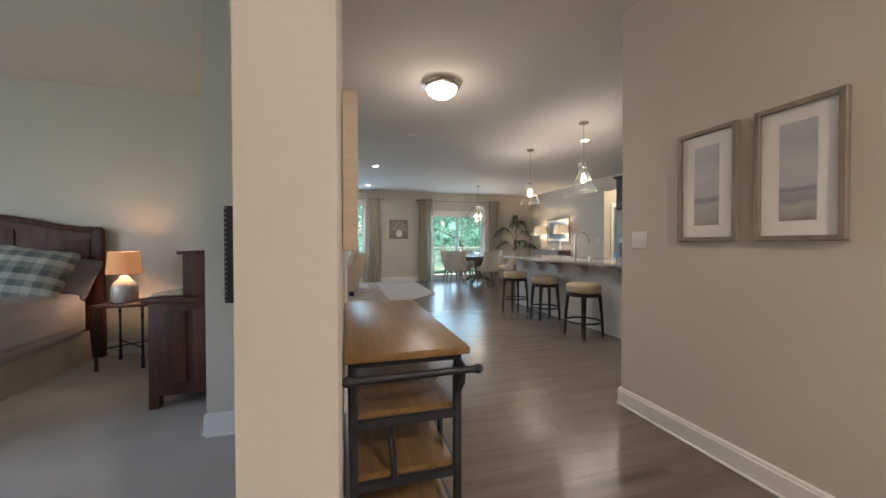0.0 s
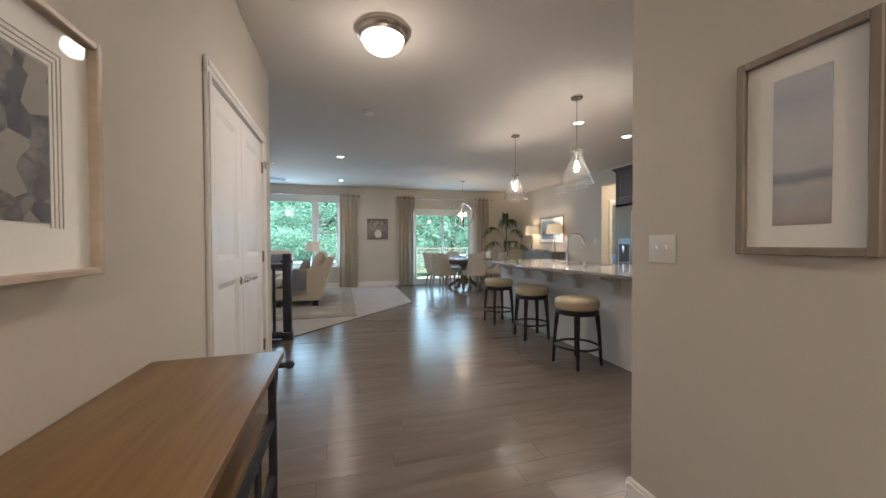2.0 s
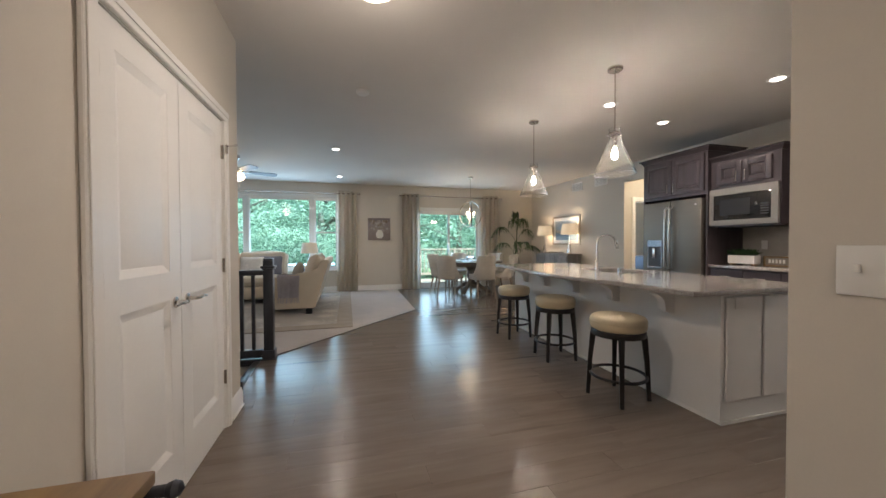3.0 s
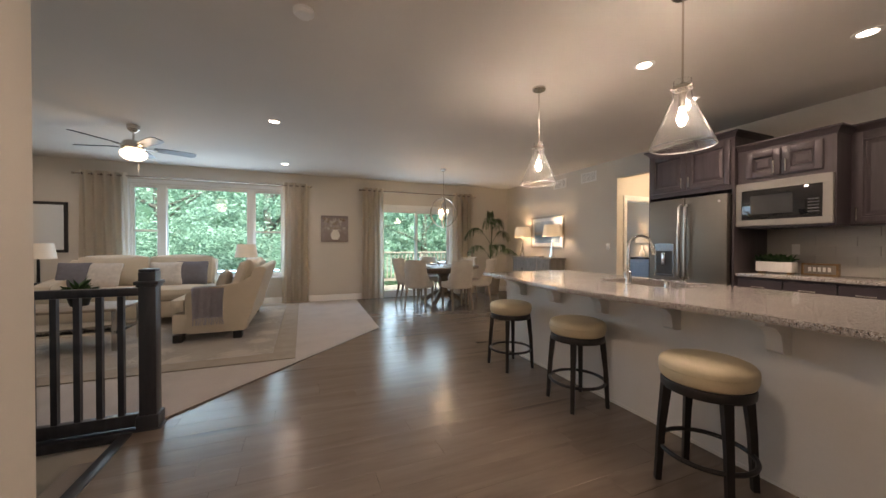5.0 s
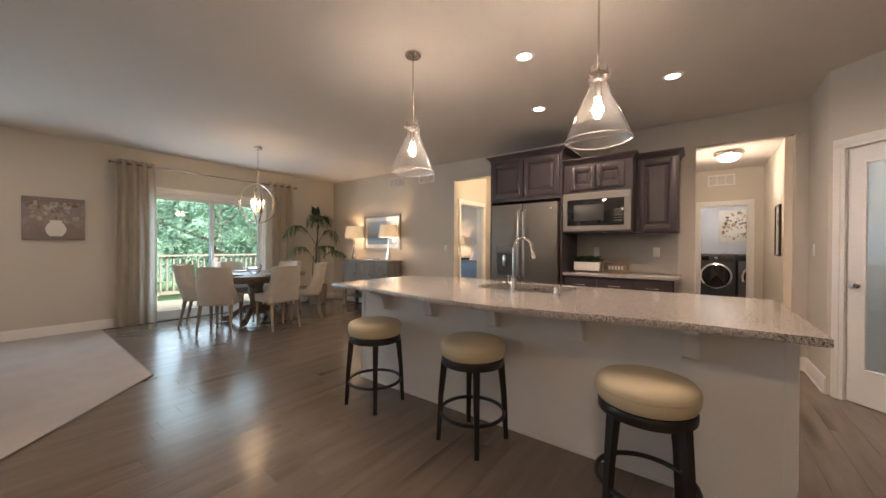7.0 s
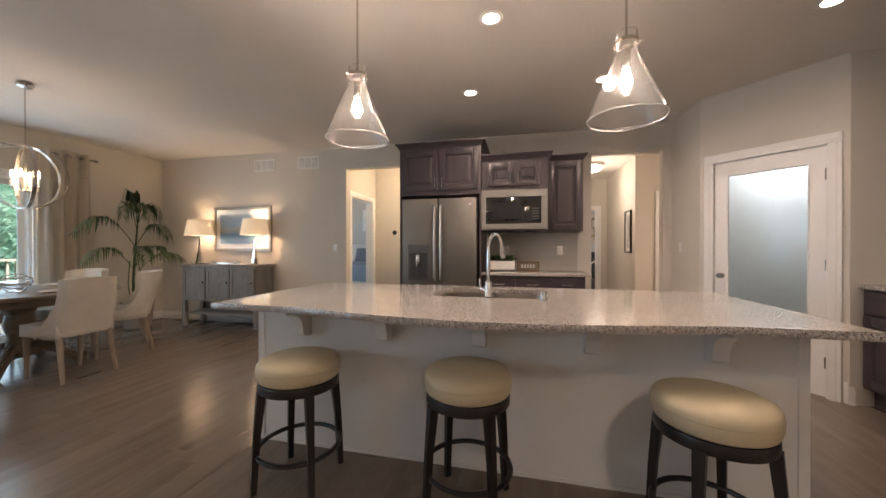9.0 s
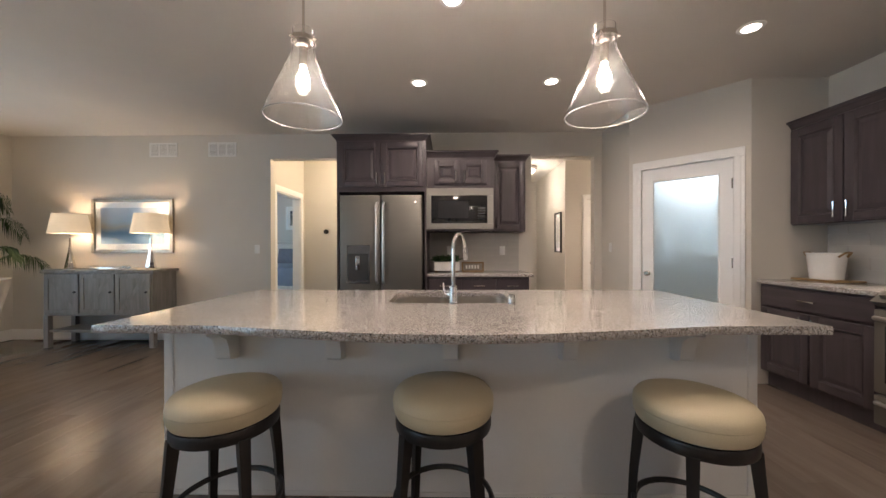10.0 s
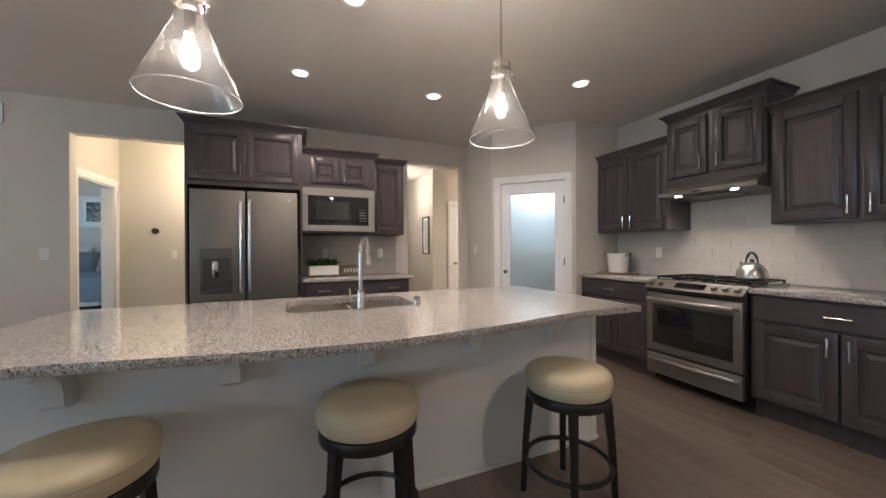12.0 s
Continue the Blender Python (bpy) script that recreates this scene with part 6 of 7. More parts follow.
part("top", boxes((-W2 - 0.02, -0.395, 0.90, W2 + 0.02, 0.01, 0.935), b=0.004), GREYWOOD, sb)
for x in (-W2 + 0.03, W2 - 0.03):
    for y in (-0.345, -0.03):
        part("leg", boxes((x - 0.03, y - 0.03, 0, x + 0.03, y + 0.03, 0.36), b=0.003, seg=1), GREYWOOD, sb)
part("stretcher", boxes((-W2 + 0.06, -0.36, 0.15, W2 - 0.06, -0.01, 0.18), b=0.003, seg=1), GREYWOOD, sb)
for i, (x0, x1) in enumerate(((-0.665, -0.235), (-0.215, 0.215), (0.235, 0.665))):
    d = part("door", boxes((x0, -0.384, 0.39, x1, -0.371, 0.88), b=0.002, seg=1), GREYWOOD, sb)
    part("door_frame", boxes((x0, -0.392, 0.39, x0 + 0.05, -0.3845, 0.88), (x1 - 0.05, -0.392, 0.39, x1, -0.3845, 0.88), (x0 + 0.05, -0.392, 0.39, x1 - 0.05, -0.3845, 0.44), (x0 + 0.05, -0.392, 0.83, x1 - 0.05, -0.3845, 0.88)), GREYWOOD, d)
    s = 1 if i == 0 else -1
    bm = bmesh.new()
    xa, xb = (x0 + 0.05, x1 - 0.05) if s > 0 else (x1 - 0.05, x0 + 0.05)
    vs = [bm.verts.new((xa + s * o, y, z)) for y in (-0.391, -0.3846) for o, z in ((0.0, 0.83), (0.05, 0.83))] + [bm.verts.new((xb - s * o, y, z)) for y in (-0.391, -0.3846) for o, z in ((0.0, 0.44), (0.05, 0.44))]
    bm.faces.new((vs[0], vs[1], vs[4], vs[5]))
    bm.faces.new((vs[2], vs[3], vs[6], vs[7]))
    part("brace", bm, GREYWOOD, d)
    part("knob", lathe([(0.006, 0), (0.006, 0.012), (0.014, 0.018), (0.012, 0.026), (0.0, 0.028)], 14), BLACKM, d, at=pose(x1 - 0.03 if i != 1 else x1 - 0.03, -0.392, 0.66, 90, 0, 0))
cone = lambda: lathe([(0.0, 0.0), (0.058, 0.0), (0.060, 0.008), (0.040, 0.11), (0.018, 0.24), (0.012, 0.34), (0.012, 0.40)], 7, cap=False)
for y in (8.50, 9.57):
    table_lamp(5.90, y, 0.936, cone(), SHADE, "lit table lamp with faceted chrome cone base", 0.165, 0.205, 0.46, 0.25, 2.3)
tr = thing("serving_tray", "slim chrome tray with handles", "tray", pose(5.89, 9.03, 0.936))
part("tray", boxes((-0.08, -0.20, 0, 0.08, 0.20, 0.006), (-0.08, -0.20, 0.006, -0.074, 0.20, 0.02), (0.074, -0.20, 0.006, 0.08, 0.20, 0.02)), CHROME, tr)
for s in (-1, 1):
    part("handle", tube([(-0.05, s * 0.20, 0.01), (-0.05, s * 0.22, 0.035), (0.05, s * 0.22, 0.035), (0.05, s * 0.20, 0.01)], 0.005, 8), CHROME, tr)
COAST = painting("coastal_print", [(0.0, (0.27, 0.38, 0.45)), (0.2, (0.30, 0.40, 0.46)), (0.35, (0.13, 0.23, 0.31)), (0.48, (0.40, 0.36, 0.28)), (0.6, (0.36, 0.43, 0.47)), (1.0, (0.50, 0.53, 0.54))], 0.25, 3.0, 2, -0.28, 0.28)
framed("framed_picture", 1.12, 0.73, pose(6.1, 8.91, 1.505, 0, 0, -90), FRAMESILVER, 0.045, MATBOARD, COAST, "coastal landscape print in an antique silver frame", mat_w=0.075)
for y in (8.485, 7.68):
    v = thing("wall_vent", "white louvred return air vent on the wall", "vent", pose(6.1, y, 2.53, 0, 0, -90))
    # backing coloured darker for the shade behind the louvres
    part("backing", boxes((-0.17, -0.004, -0.075, 0.17, -0.001, 0.075)), material("vent_shadow", (0.30, 0.28, 0.25), 0.8), v)
    part("vent_frame", boxes((-0.19, -0.012, -0.095, 0.19, -0.001, -0.075), (-0.19, -0.012, 0.075, 0.19, -0.001, 0.095), (-0.19, -0.012, -0.075, -0.17, -0.001, 0.075), (0.17, -0.012, -0.075, 0.19, -0.001, 0.075), (-0.065, -0.011, -0.075, -0.05, -0.001, 0.075), (0.05, -0.011, -0.075, 0.065, -0.001, 0.075)), WHITEP, v)
    for k in range(9):
        part("slat", boxes((-0.17, -0.009, -0.071 + k * 0.0165, 0.17, -0.005, -0.061 + k * 0.0165)), WHITEP, v)


# palm
def palm(at):
    p = thing("potted_palm", "tall potted palm with drooping dark green fronds", "potted plant", at)
    part("pot", lathe([(0.0, 0.0), (0.14, 0.0), (0.17, 0.03), (0.20, 0.34), (0.205, 0.37), (0.185, 0.37), (0.17, 0.33), (0.0, 0.33)], 32, cap=False), TERRA, p)
    part("trunk", tube([(-0.05, 0, 0.3), (-0.06, 0, 0.7), (-0.03, 0.01, 1.1), (0.0, 0, 1.5), (0.02, 0, 1.8)], [0.02, 0.016, 0.014, 0.011, 0.007], 8), LEAFS, p)
    for x, y in ((-0.11, 0.03), (0.05, -0.02)):
        part("stem", tube([(x * 0.6, y, 0.3), (x, y, 0.65), (x * 0.5 - 0.03, y, 1.0)], 0.007, 6), LEAFS, p)
    rng = random.Random(21)
    for ang, z0, reach, rise in ((176, 1.20, 0.74, 0.44), (8, 1.22, 0.60, 0.36), (188, 0.84, 0.72, 0.36), (-8, 0.78, 0.76, 0.34), (250, 0.88, 0.52, 0.34), (300, 0.90, 0.46, 0.32),
                                 (205, 1.50, 0.30, 0.36), (350, 1.52, 0.34, 0.34), (275, 1.48, 0.26, 0.38), (95, 1.60, 0.10, 0.44)):
        a = radians(ang)
        d = Vector((math.cos(a), math.sin(a), 0))
        side = d.cross(Vector((0, 0, 1)))
        foot = Vector((-0.04 + 0.035 * max(0.0, z0 - 0.7), 0, z0))
        at_ = lambda u: foot + d * reach * u + Vector((0, 0, rise * math.sin(u * 2.72)))
        n = 16
        part("frond_stem", tube([at_(k / n) for k in range(n + 1)], [0.006 - 0.00028 * k for k in range(n + 1)], 6), LEAFS, p)
        bm = bmesh.new()
        length = sum((at_((k + 1) / n) - at_(k / n)).length for k in range(n))
        cnt = max(11, int(length * 0.72 / 0.021))
        for k in range(cnt):
            u = 0.28 + 0.72 * (k + 0.5) / cnt
            q = at_(u)
            t0 = (at_(min(1, u + 0.02)) - at_(u - 0.02)).normalized()
            for s in (-1, 1):
                ll = (0.245 * math.sin(math.pi * (0.22 + 0.66 * (u - 0.28) / 0.72)) + 0.03) * rng.uniform(0.8, 1.12) * min(1.0, 0.35 + length * 0.8)
                w = (side * s * 0.50 + t0 * rng.uniform(0.35, 0.6)).normalized()
                m = q + w * ll * 0.45 + Vector((0, 0, -0.01))
                e = q + w * ll * 0.60 + Vector((0, 0, -ll * rng.uniform(0.60, 0.85)))
                t = (t0 * 0.6 + side * -s * 0.5).normalized() * 0.0064
                bm.faces.new([bm.verts.new(x) for x in (q - t * 0.3, m - t, e, m + t, q + t * 0.3)])
        part("frond", bm, LEAFP, p)
    return p


palm(pose(5.41, 10.2, 0.0))


# ---- curtains ----
def curtain(x0, x1, z1, y, folds, name="curtain", spread=0.02):
    c = thing(name, "pale linen grommet curtain panel hanging to the floor", "curtain", None, "curtain panels")
    n, m = folds * 12, 14
    bm = bmesh.new()
    rng = random.Random(int((x0 + 9) * 100))
    ph = rng.uniform(0, 6)
    grid = []
    for k in range(m + 1):
        w = k / m
        z = z1 + 0.06 - w * (z1 + 0.05)
        row = []
        for i in range(n + 1):
            u = i / n
            f = math.sin(2 * math.pi * folds * u + 0.5 * math.sin(3 * w + ph)) * (0.042 - 0.008 * w)
            f += 0.010 * math.sin(2 * math.pi * folds * 1.9 * u + ph) * w
            x = x0 + (x1 - x0) * u + (u - 0.5) * spread * 2 * w
            row.append(bm.verts.new((x, y + f, z)))
        grid.append(row)
    for k in range(m):
        for i in range(n):
            bm.faces.new((grid[k][i], grid[k][i + 1], grid[k + 1][i + 1], grid[k + 1][i]))
    bmesh.ops.solidify(bm, geom=bm.faces[:], thickness=0.003)
    part("fabric", bm, CURTAIN, c, sharp=80)
    for i in range(folds * 2):
        u = (i + 0.5) / (folds * 2)
        part("grommet", tube([(x0 + (x1 - x0) * u, y + 0.024 * math.cos(t), z1 + 0.024 * math.sin(t)) for t in [2 * math.pi * k / 14 for k in range(14)]], 0.005, 6, closed=True), NICKEL, c)
    return c


def rod(x0, x1, z, y):
    r = thing("curtain_rod", "satin nickel curtain rod with end caps", "curtain rod")
    part("pole", tube([(x0, y, z), (x1, y, z)], 0.0125, 12), NICKEL, r)
    for x in (x0, x1):
        part("finial", tube([(x - 0.018, y, z), (x + 0.018, y, z)], 0.02, 14), NICKEL, r)
    for x in (x0 + 0.10, (x0 + x1) / 2, x1 - 0.10):
        part("bracket", tube([(x, y, z), (x, 10.599, z)], 0.007, 8), NICKEL, r)


for x0, x1, f in ((-2.68, -2.02, 5), (0.55, 1.03, 4)):
    curtain(x0, x1, 2.46, 10.50, f)
rod(-2.76, 1.10, 2.46, 10.50)
for x0, x1, f in ((2.20, 2.68, 4), (4.45, 5.0, 4)):
    curtain(x0, x1, 2.46, 10.50, f)
rod(2.14, 5.07, 2.46, 10.50)

# ---- living room ----
FLOWERS = painting("flower_canvas", [(0.0, (0.25, 0.20, 0.18)), (0.35, (0.29, 0.235, 0.22)), (0.5, (0.36, 0.31, 0.28)), (0.58, (0.29, 0.24, 0.235)), (0.75, (0.33, 0.285, 0.28)), (1.0, (0.24, 0.20, 0.195))], 0.6, 9.0, 2, -0.5, 0.5)
fl = thing("flower_painting", "mauve canvas of a white vase with flowers", "painting", pose(1.60, 10.6, 1.57))
part("canvas", boxes((-0.29, -0.035, -0.29, 0.29, -0.002, 0.29), b=0.003), FLOWERS, fl)
vase = lathe([(0.0, -0.24), (0.055, -0.24), (0.09, -0.19), (0.10, -0.13), (0.075, -0.07), (0.05, -0.05), (0.065, -0.02)], 24)
bmesh.ops.scale(vase, vec=(1, 0.02, 1), verts=vase.verts[:])
part("painted_vase", vase, MATBOARD, fl, at=pose(0.01, -0.0375, 0))


def painted_blooms(parent, name, count, w, z0, z1, r0, r1, mat, seed):
    """Flat dabs of paint, each an irregular petal lying on a canvas."""
    rng, bm = random.Random(seed), bmesh.new()
    for i in range(count):
        x, z = rng.uniform(-w, w), rng.uniform(z0, z1)
        r, a, k = rng.uniform(r0, r1), rng.uniform(0, 3.14), rng.uniform(0.45, 0.9)
        y = -0.0357 - 0.00004 * i
        vs = []
        for q in range(9):
            t = 2 * math.pi * q / 9
            u, v = r * math.cos(t) * rng.uniform(0.75, 1.1), r * k * math.sin(t) * rng.uniform(0.75, 1.1)
            vs.append(bm.verts.new((x + u * math.cos(a) - v * math.sin(a), y, z + u * math.sin(a) + v * math.cos(a))))
        bm.faces.new(vs)
    return tagged(part(name, bm, mat, parent), kind="stuff")


painted_blooms(fl, "painted_flowers", 70, 0.22, -0.02, 0.24, 0.014, 0.042, leaf_material("painted_petals", (0.22, 0.15, 0.10), (0.50, 0.46, 0.42)), 3)

framed("wall_mirror", 0.80, 0.88, pose(-3.27, 10.6, 1.51), BLACKWOOD, 0.05, MATBOARD, MIRROR, "large mirror in a dark frame", "mirror", mat_w=0.0, glazed=False)

rugo = thing("area_rug", "large faded floral area rug with a pale border", "rug")
part("field", boxes((-2.75, 6.85, 0.009, 0.62, 10.2, 0.020), b=0.003, seg=1), RUG, rugo)
part("border", boxes((-3.0, 6.60, 0.009, 0.86, 6.848, 0.021), (-3.0, 10.202, 0.009, 0.86, 10.45, 0.021), (-3.0, 6.85, 0.009, -2.752, 10.2, 0.021), (0.622, 6.85, 0.009, 0.86, 10.2, 0.021), b=0.003, seg=1), RUGB, rugo)
RZ = 0.022


def side_profile(prof, x0, x1, bevel, seg=3):
    """A side outline (y, z) carried from x0 to x1 with softened edges."""
    bm = bmesh.new()
    A = [bm.verts.new((x0, y, z)) for y, z in prof]
    C = [bm.verts.new((x1, y, z)) for y, z in prof]
    bm.faces.new(A)
    bm.faces.new(C[::-1])
    for i in range(len(prof)):
        j = (i + 1) % len(prof)
        bm.faces.new((A[i], C[i], C[j], A[j]))
    bmesh.ops.bevel(bm, geom=bm.edges[:], offset=bevel, segments=seg, affect="EDGES")
    return bm


def sofa(name, at, w, d, label, cushions, arms=(True, True), h=0.90, rake=0.24, setback=0.15):
    """A sofa that looks to -y with a back raked outwards over its foot at y=0, w wide about x=0."""
    s = thing(name, label, "sofa", at)
    a = 0.19
    lean = lambda z: rake * max(0.0, (z - 0.10) / (h - 0.10))
    part("base", cushion(-w / 2, -d, 0.055, w / 2, -0.02, 0.33, 0.006, 8), SOFA, s)
    part("back", side_profile([(-0.17, 0.30), (lean(0.6) - 0.17, 0.60), (lean(h) - 0.15, h - 0.03), (lean(h) - 0.10, h), (lean(h) - 0.03, h), (lean(h), h - 0.03), (lean(0.5), 0.50), (-0.005, 0.07), (-0.17, 0.07)], -w / 2 + 0.004, w / 2 - 0.004, 0.012, 2), SOFA, s, sharp=45)
    for k, on in zip((-1, 1), arms):
        if on:
            x0, x1 = (-w / 2 - 0.008, -w / 2 + a) if k < 0 else (w / 2 - a, w / 2 + 0.008)
            f = -d + setback
            bm = side_profile([(f, 0.06), (f, 0.56), (f + 0.05, 0.61), (f + 0.22, 0.63), (lean(0.66) - 0.24, 0.665), (lean(h) - 0.17, h - 0.10), (lean(h) - 0.06, h - 0.035), (lean(h) - 0.005, h - 0.045), (lean(0.5) + 0.004, 0.50), (0.0, 0.06)], x0, x1, 0.018)
            part("arm", bm, SOFA, s, sharp=50)
    inner0 = -w / 2 + (a if arms[0] else 0.01)
    inner1 = w / 2 - (a if arms[1] else 0.01)
    cw = (inner1 - inner0) / cushions
    for i in range(cushions):
        # the end cushions wrap round the front of a set-back arm
        u0 = -w / 2 + 0.005 if i == 0 else inner0 + i * cw + 0.005
        u1 = w / 2 - 0.005 if i == cushions - 1 else inner0 + (i + 1) * cw - 0.005
        part("seat_cushion", cushion(inner0 + i * cw + 0.005, -d + setback - 0.02, 0.325, inner0 + (i + 1) * cw - 0.005, -0.05, 0.50, 0.022, 8), SOFA, s)
        part("seat_front", cushion(u0, -d - 0.012, 0.33, u1, -d + setback - 0.004, 0.50, 0.016, 8), SOFA, s)
        bm = cushion(inner0 + i * cw + 0.01, -0.16, 0.0, inner0 + (i + 1) * cw - 0.01, 0.02, h - 0.44, 0.04, 8)
        bmesh.ops.rotate(bm, verts=bm.verts[:], cent=(0, 0, 0), matrix=Matrix.Rotation(-math.atan2(rake, h - 0.1), 3, "X"))
        bmesh.ops.translate(bm, verts=bm.verts[:], vec=(0, lean(0.48) - 0.19, 0.485))
        part("back_cushion", bm, SOFA, s)
    for x in (-w / 2 + 0.08, w / 2 - 0.08):
        for y in (-d + 0.07, -0.10):
            part("foot", boxes((x - 0.07, y - 0.05, 0, x + 0.07, y + 0.05, 0.056), b=0.006, seg=1), BLACKWOOD, s)
    return s


sofa("sofa", pose(-1.56, 9.90, RZ), 2.05, 0.90, "long cream upholstered sofa under the window", 2, (True, False), 0.93)
sofa("sofa", pose(0.24, 8.72, RZ, 0, 0, -90), 2.02, 0.82, "cream upholstered loveseat with a throw on its arm", 2, (False, True), 0.89)


def pillow(at, mat, label, s=0.46, t=0.15):
    bm = cushion(-s / 2, -t / 2, 0, s / 2, t / 2, s * 0.92, 0.0, 8)
    for v in bm.verts:
        u, w = v.co.x / (s / 2), (v.co.z - s * 0.46) / (s * 0.46)
        v.co.y *= max(0.12, (1 - abs(u) ** 3) * (1 - abs(w) ** 3)) ** 0.6 * 1.1
        v.co.x *= 1 - 0.06 * (1 - abs(w) ** 2)
        v.co.z = s * 0.46 + (v.co.z - s * 0.46) * (1 - 0.06 * (1 - abs(u) ** 2))
    return single("pillow", bm, mat, label, "pillow", at)


pillow(pose(-0.82, 9.56, 0.525, -18, 0, 0), PILLOWG, "slate grey throw pillow on the sofa")
pillow(pose(-1.16, 9.48, 0.525, -22, 0, 6), PILLOWW, "pale patterned throw pillow on the sofa")
pillow(pose(-1.98, 9.48, 0.525, -22, 0, -8), PILLOWW, "pale patterned throw pillow on the sofa")
pillow(pose(-2.36, 9.56, 0.525, -18, 0, -6), PILLOWG, "slate grey throw pillow on the sofa")
pillow(pose(-0.14, 8.12, 0.525, -20, 0, -75), RUGB, "patterned lumbar pillow on the loveseat", 0.38)
pillow(pose(0.10, 8.10, 0.53, -20, 0, -90), SOFA, "plump cream back pillow on the loveseat", 0.56, 0.22)

th = thing("throw_blanket", "lavender grey fringed throw over the sofa arm", "throw blanket", pose(-0.18, 7.69, 0))
bm = bmesh.new()
rng = random.Random(2)
pathp = [(0.30, 0.54), (0.25, 0.640), (0.13, 0.668), (0.03, 0.668), (0.004, 0.645), (-0.006, 0.45), (-0.010, 0.28)]
grid = [[bm.verts.new((-0.17 + 0.34 * i / 16 + 0.008 * math.sin(k * 1.3 + i), y + 0.004 * math.sin(i * 1.7 + k), z)) for i in range(17)] for k, (y, z) in enumerate(pathp)]
for p, q in zip(grid, grid[1:]):
    for i in range(16):
        bm.faces.new((p[i], p[i + 1], q[i + 1], q[i]))
bmesh.ops.solidify(bm, geom=bm.faces[:], thickness=0.008)
part("cloth", bm, THROW, th, sharp=80)
bm = bmesh.new()
for i in range(22):
    x = -0.165 + 0.33 * i / 21
    tube([(x, -0.010, 0.285), (x + rng.uniform(-0.01, 0.01), -0.014, 0.235), (x + rng.uniform(-0.012, 0.012), -0.011, 0.19)], 0.004, 5, bm)
part("fringe", bm, THROW, th)


def side_table(at, label):
    t = thing("side_table", label, "side table", at)
    part("tabletop", lathe([(0.0, 0.54), (0.24, 0.54), (0.25, 0.55), (0.25, 0.565), (0.0, 0.566)], 36, cap=False), BLACKWOOD, t)
    part("column", lathe([(0.16, 0.0), (0.16, 0.02), (0.04, 0.05), (0.03, 0.3), (0.05, 0.54)], 24), BLACKWOOD, t)


side_table(pose(-0.08, 10.18, RZ), "dark round side table behind the sofas")
table_lamp(-0.08, 10.18, RZ + 0.567, lathe([(0.0, 0.0), (0.08, 0.0), (0.07, 0.03), (0.03, 0.08), (0.05, 0.2), (0.012, 0.33), (0.012, 0.36)], 24, cap=False), SHADEFAINT, "unlit table lamp with a faintly glowing linen shade", 0.16, 0.20, 0.38, 0.25, 0)
side_table(pose(-2.82, 9.75, RZ), "dark round side table beside the sofa")
table_lamp(-2.82, 9.75, RZ + 0.567, lathe([(0.0, 0.0), (0.09, 0.0), (0.09, 0.02), (0.02, 0.04), (0.016, 0.4)], 24, cap=False), SHADEFAINT, "unlit table lamp with dark column base and faintly glowing shade", 0.17, 0.20, 0.40, 0.24, 0, BLACKM)

ct = thing("coffee_table", "two-tier coffee table with pale tops and metal frame", "coffee table", pose(-1.62, 7.95, RZ))
for z in (0.16, 0.42):
    part("shelf" if z < 0.3 else "tabletop", boxes((-0.58, -0.36, z, 0.58, 0.36, z + 0.03), b=0.005), LEGWOOD if z > 0.3 else CLEAR, ct)
for x in (-0.54, 0.54):
    for y in (-0.32, 0.32):
        part("leg", boxes((x - 0.02, y - 0.02, 0, x + 0.02, y + 0.02, 0.42)), NICKEL, ct)
pp = thing("succulent_pot", "spiky agave in a small dark pot", "potted plant", pose(-1.55, 8.0, RZ + 0.451) @ Matrix.Scale(1.35, 4))
part("pot", lathe([(0.0, 0.0), (0.06, 0.0), (0.085, 0.09), (0.08, 0.10), (0.0, 0.09)], 24, cap=False), BLACKM, pp)
tuft(pp, 44, 0.03, 0.20, LEAFS, "leaves", 0.09, 0.018)

fan = thing("ceiling_fan", "nickel ceiling fan with five dark blades and a lit bowl light", "ceiling fan", pose(-1.06, 8.10, -0.02))
part("canopy", lathe([(0.0, 2.66), (0.03, 2.66), (0.065, 2.70), (0.07, H + 0.019)], 28, cap=False), NICKEL, fan)
part("downrod", tube([(0, 0, 2.55), (0, 0, 2.67)], 0.012, 10), NICKEL, fan)
part("motor", lathe([(0.03, 2.56), (0.10, 2.54), (0.125, 2.50), (0.125, 2.46), (0.10, 2.43), (0.06, 2.42)], 36), NICKEL, fan)
part("light_bowl", lathe([(0.125, 2.42), (0.14, 2.39), (0.13, 2.35), (0.09, 2.315), (0.0, 2.305)], 36, cap=False), OPAL, fan)
part("pull_chain", tube([(0.05, 0.0, 2.32), (0.05, 0, 2.12)], 0.003, 6), NICKEL, fan)
for k in range(5):
    a = radians(72 * k + 22)
    m = Matrix.Rotation(a, 3, "Z") @ Matrix.Rotation(radians(-12), 3, "X")
    bm = prism([(0.20, -0.05), (0.30, -0.065), (0.60, -0.075), (0.655, -0.05), (0.66, 0.03), (0.62, 0.07), (0.30, 0.06), (0.20, 0.045)], -0.004, 0.004)
    bmesh.ops.rotate(bm, verts=bm.verts[:], cent=(0, 0, 0), matrix=m)
    bmesh.ops.translate(bm, verts=bm.verts[:], vec=(0, 0, 2.475))
    b = part("blade", bm, RAILWOOD, fan)
    bm = boxes((0.11, -0.018, -0.008, 0.24, 0.018, 0.0))
    bmesh.ops.rotate(bm, verts=bm.verts[:], cent=(0, 0, 0), matrix=m)
    bmesh.ops.translate(bm, verts=bm.verts[:], vec=(0, 0, 2.470))
    part("blade_arm", bm, NICKEL, b)
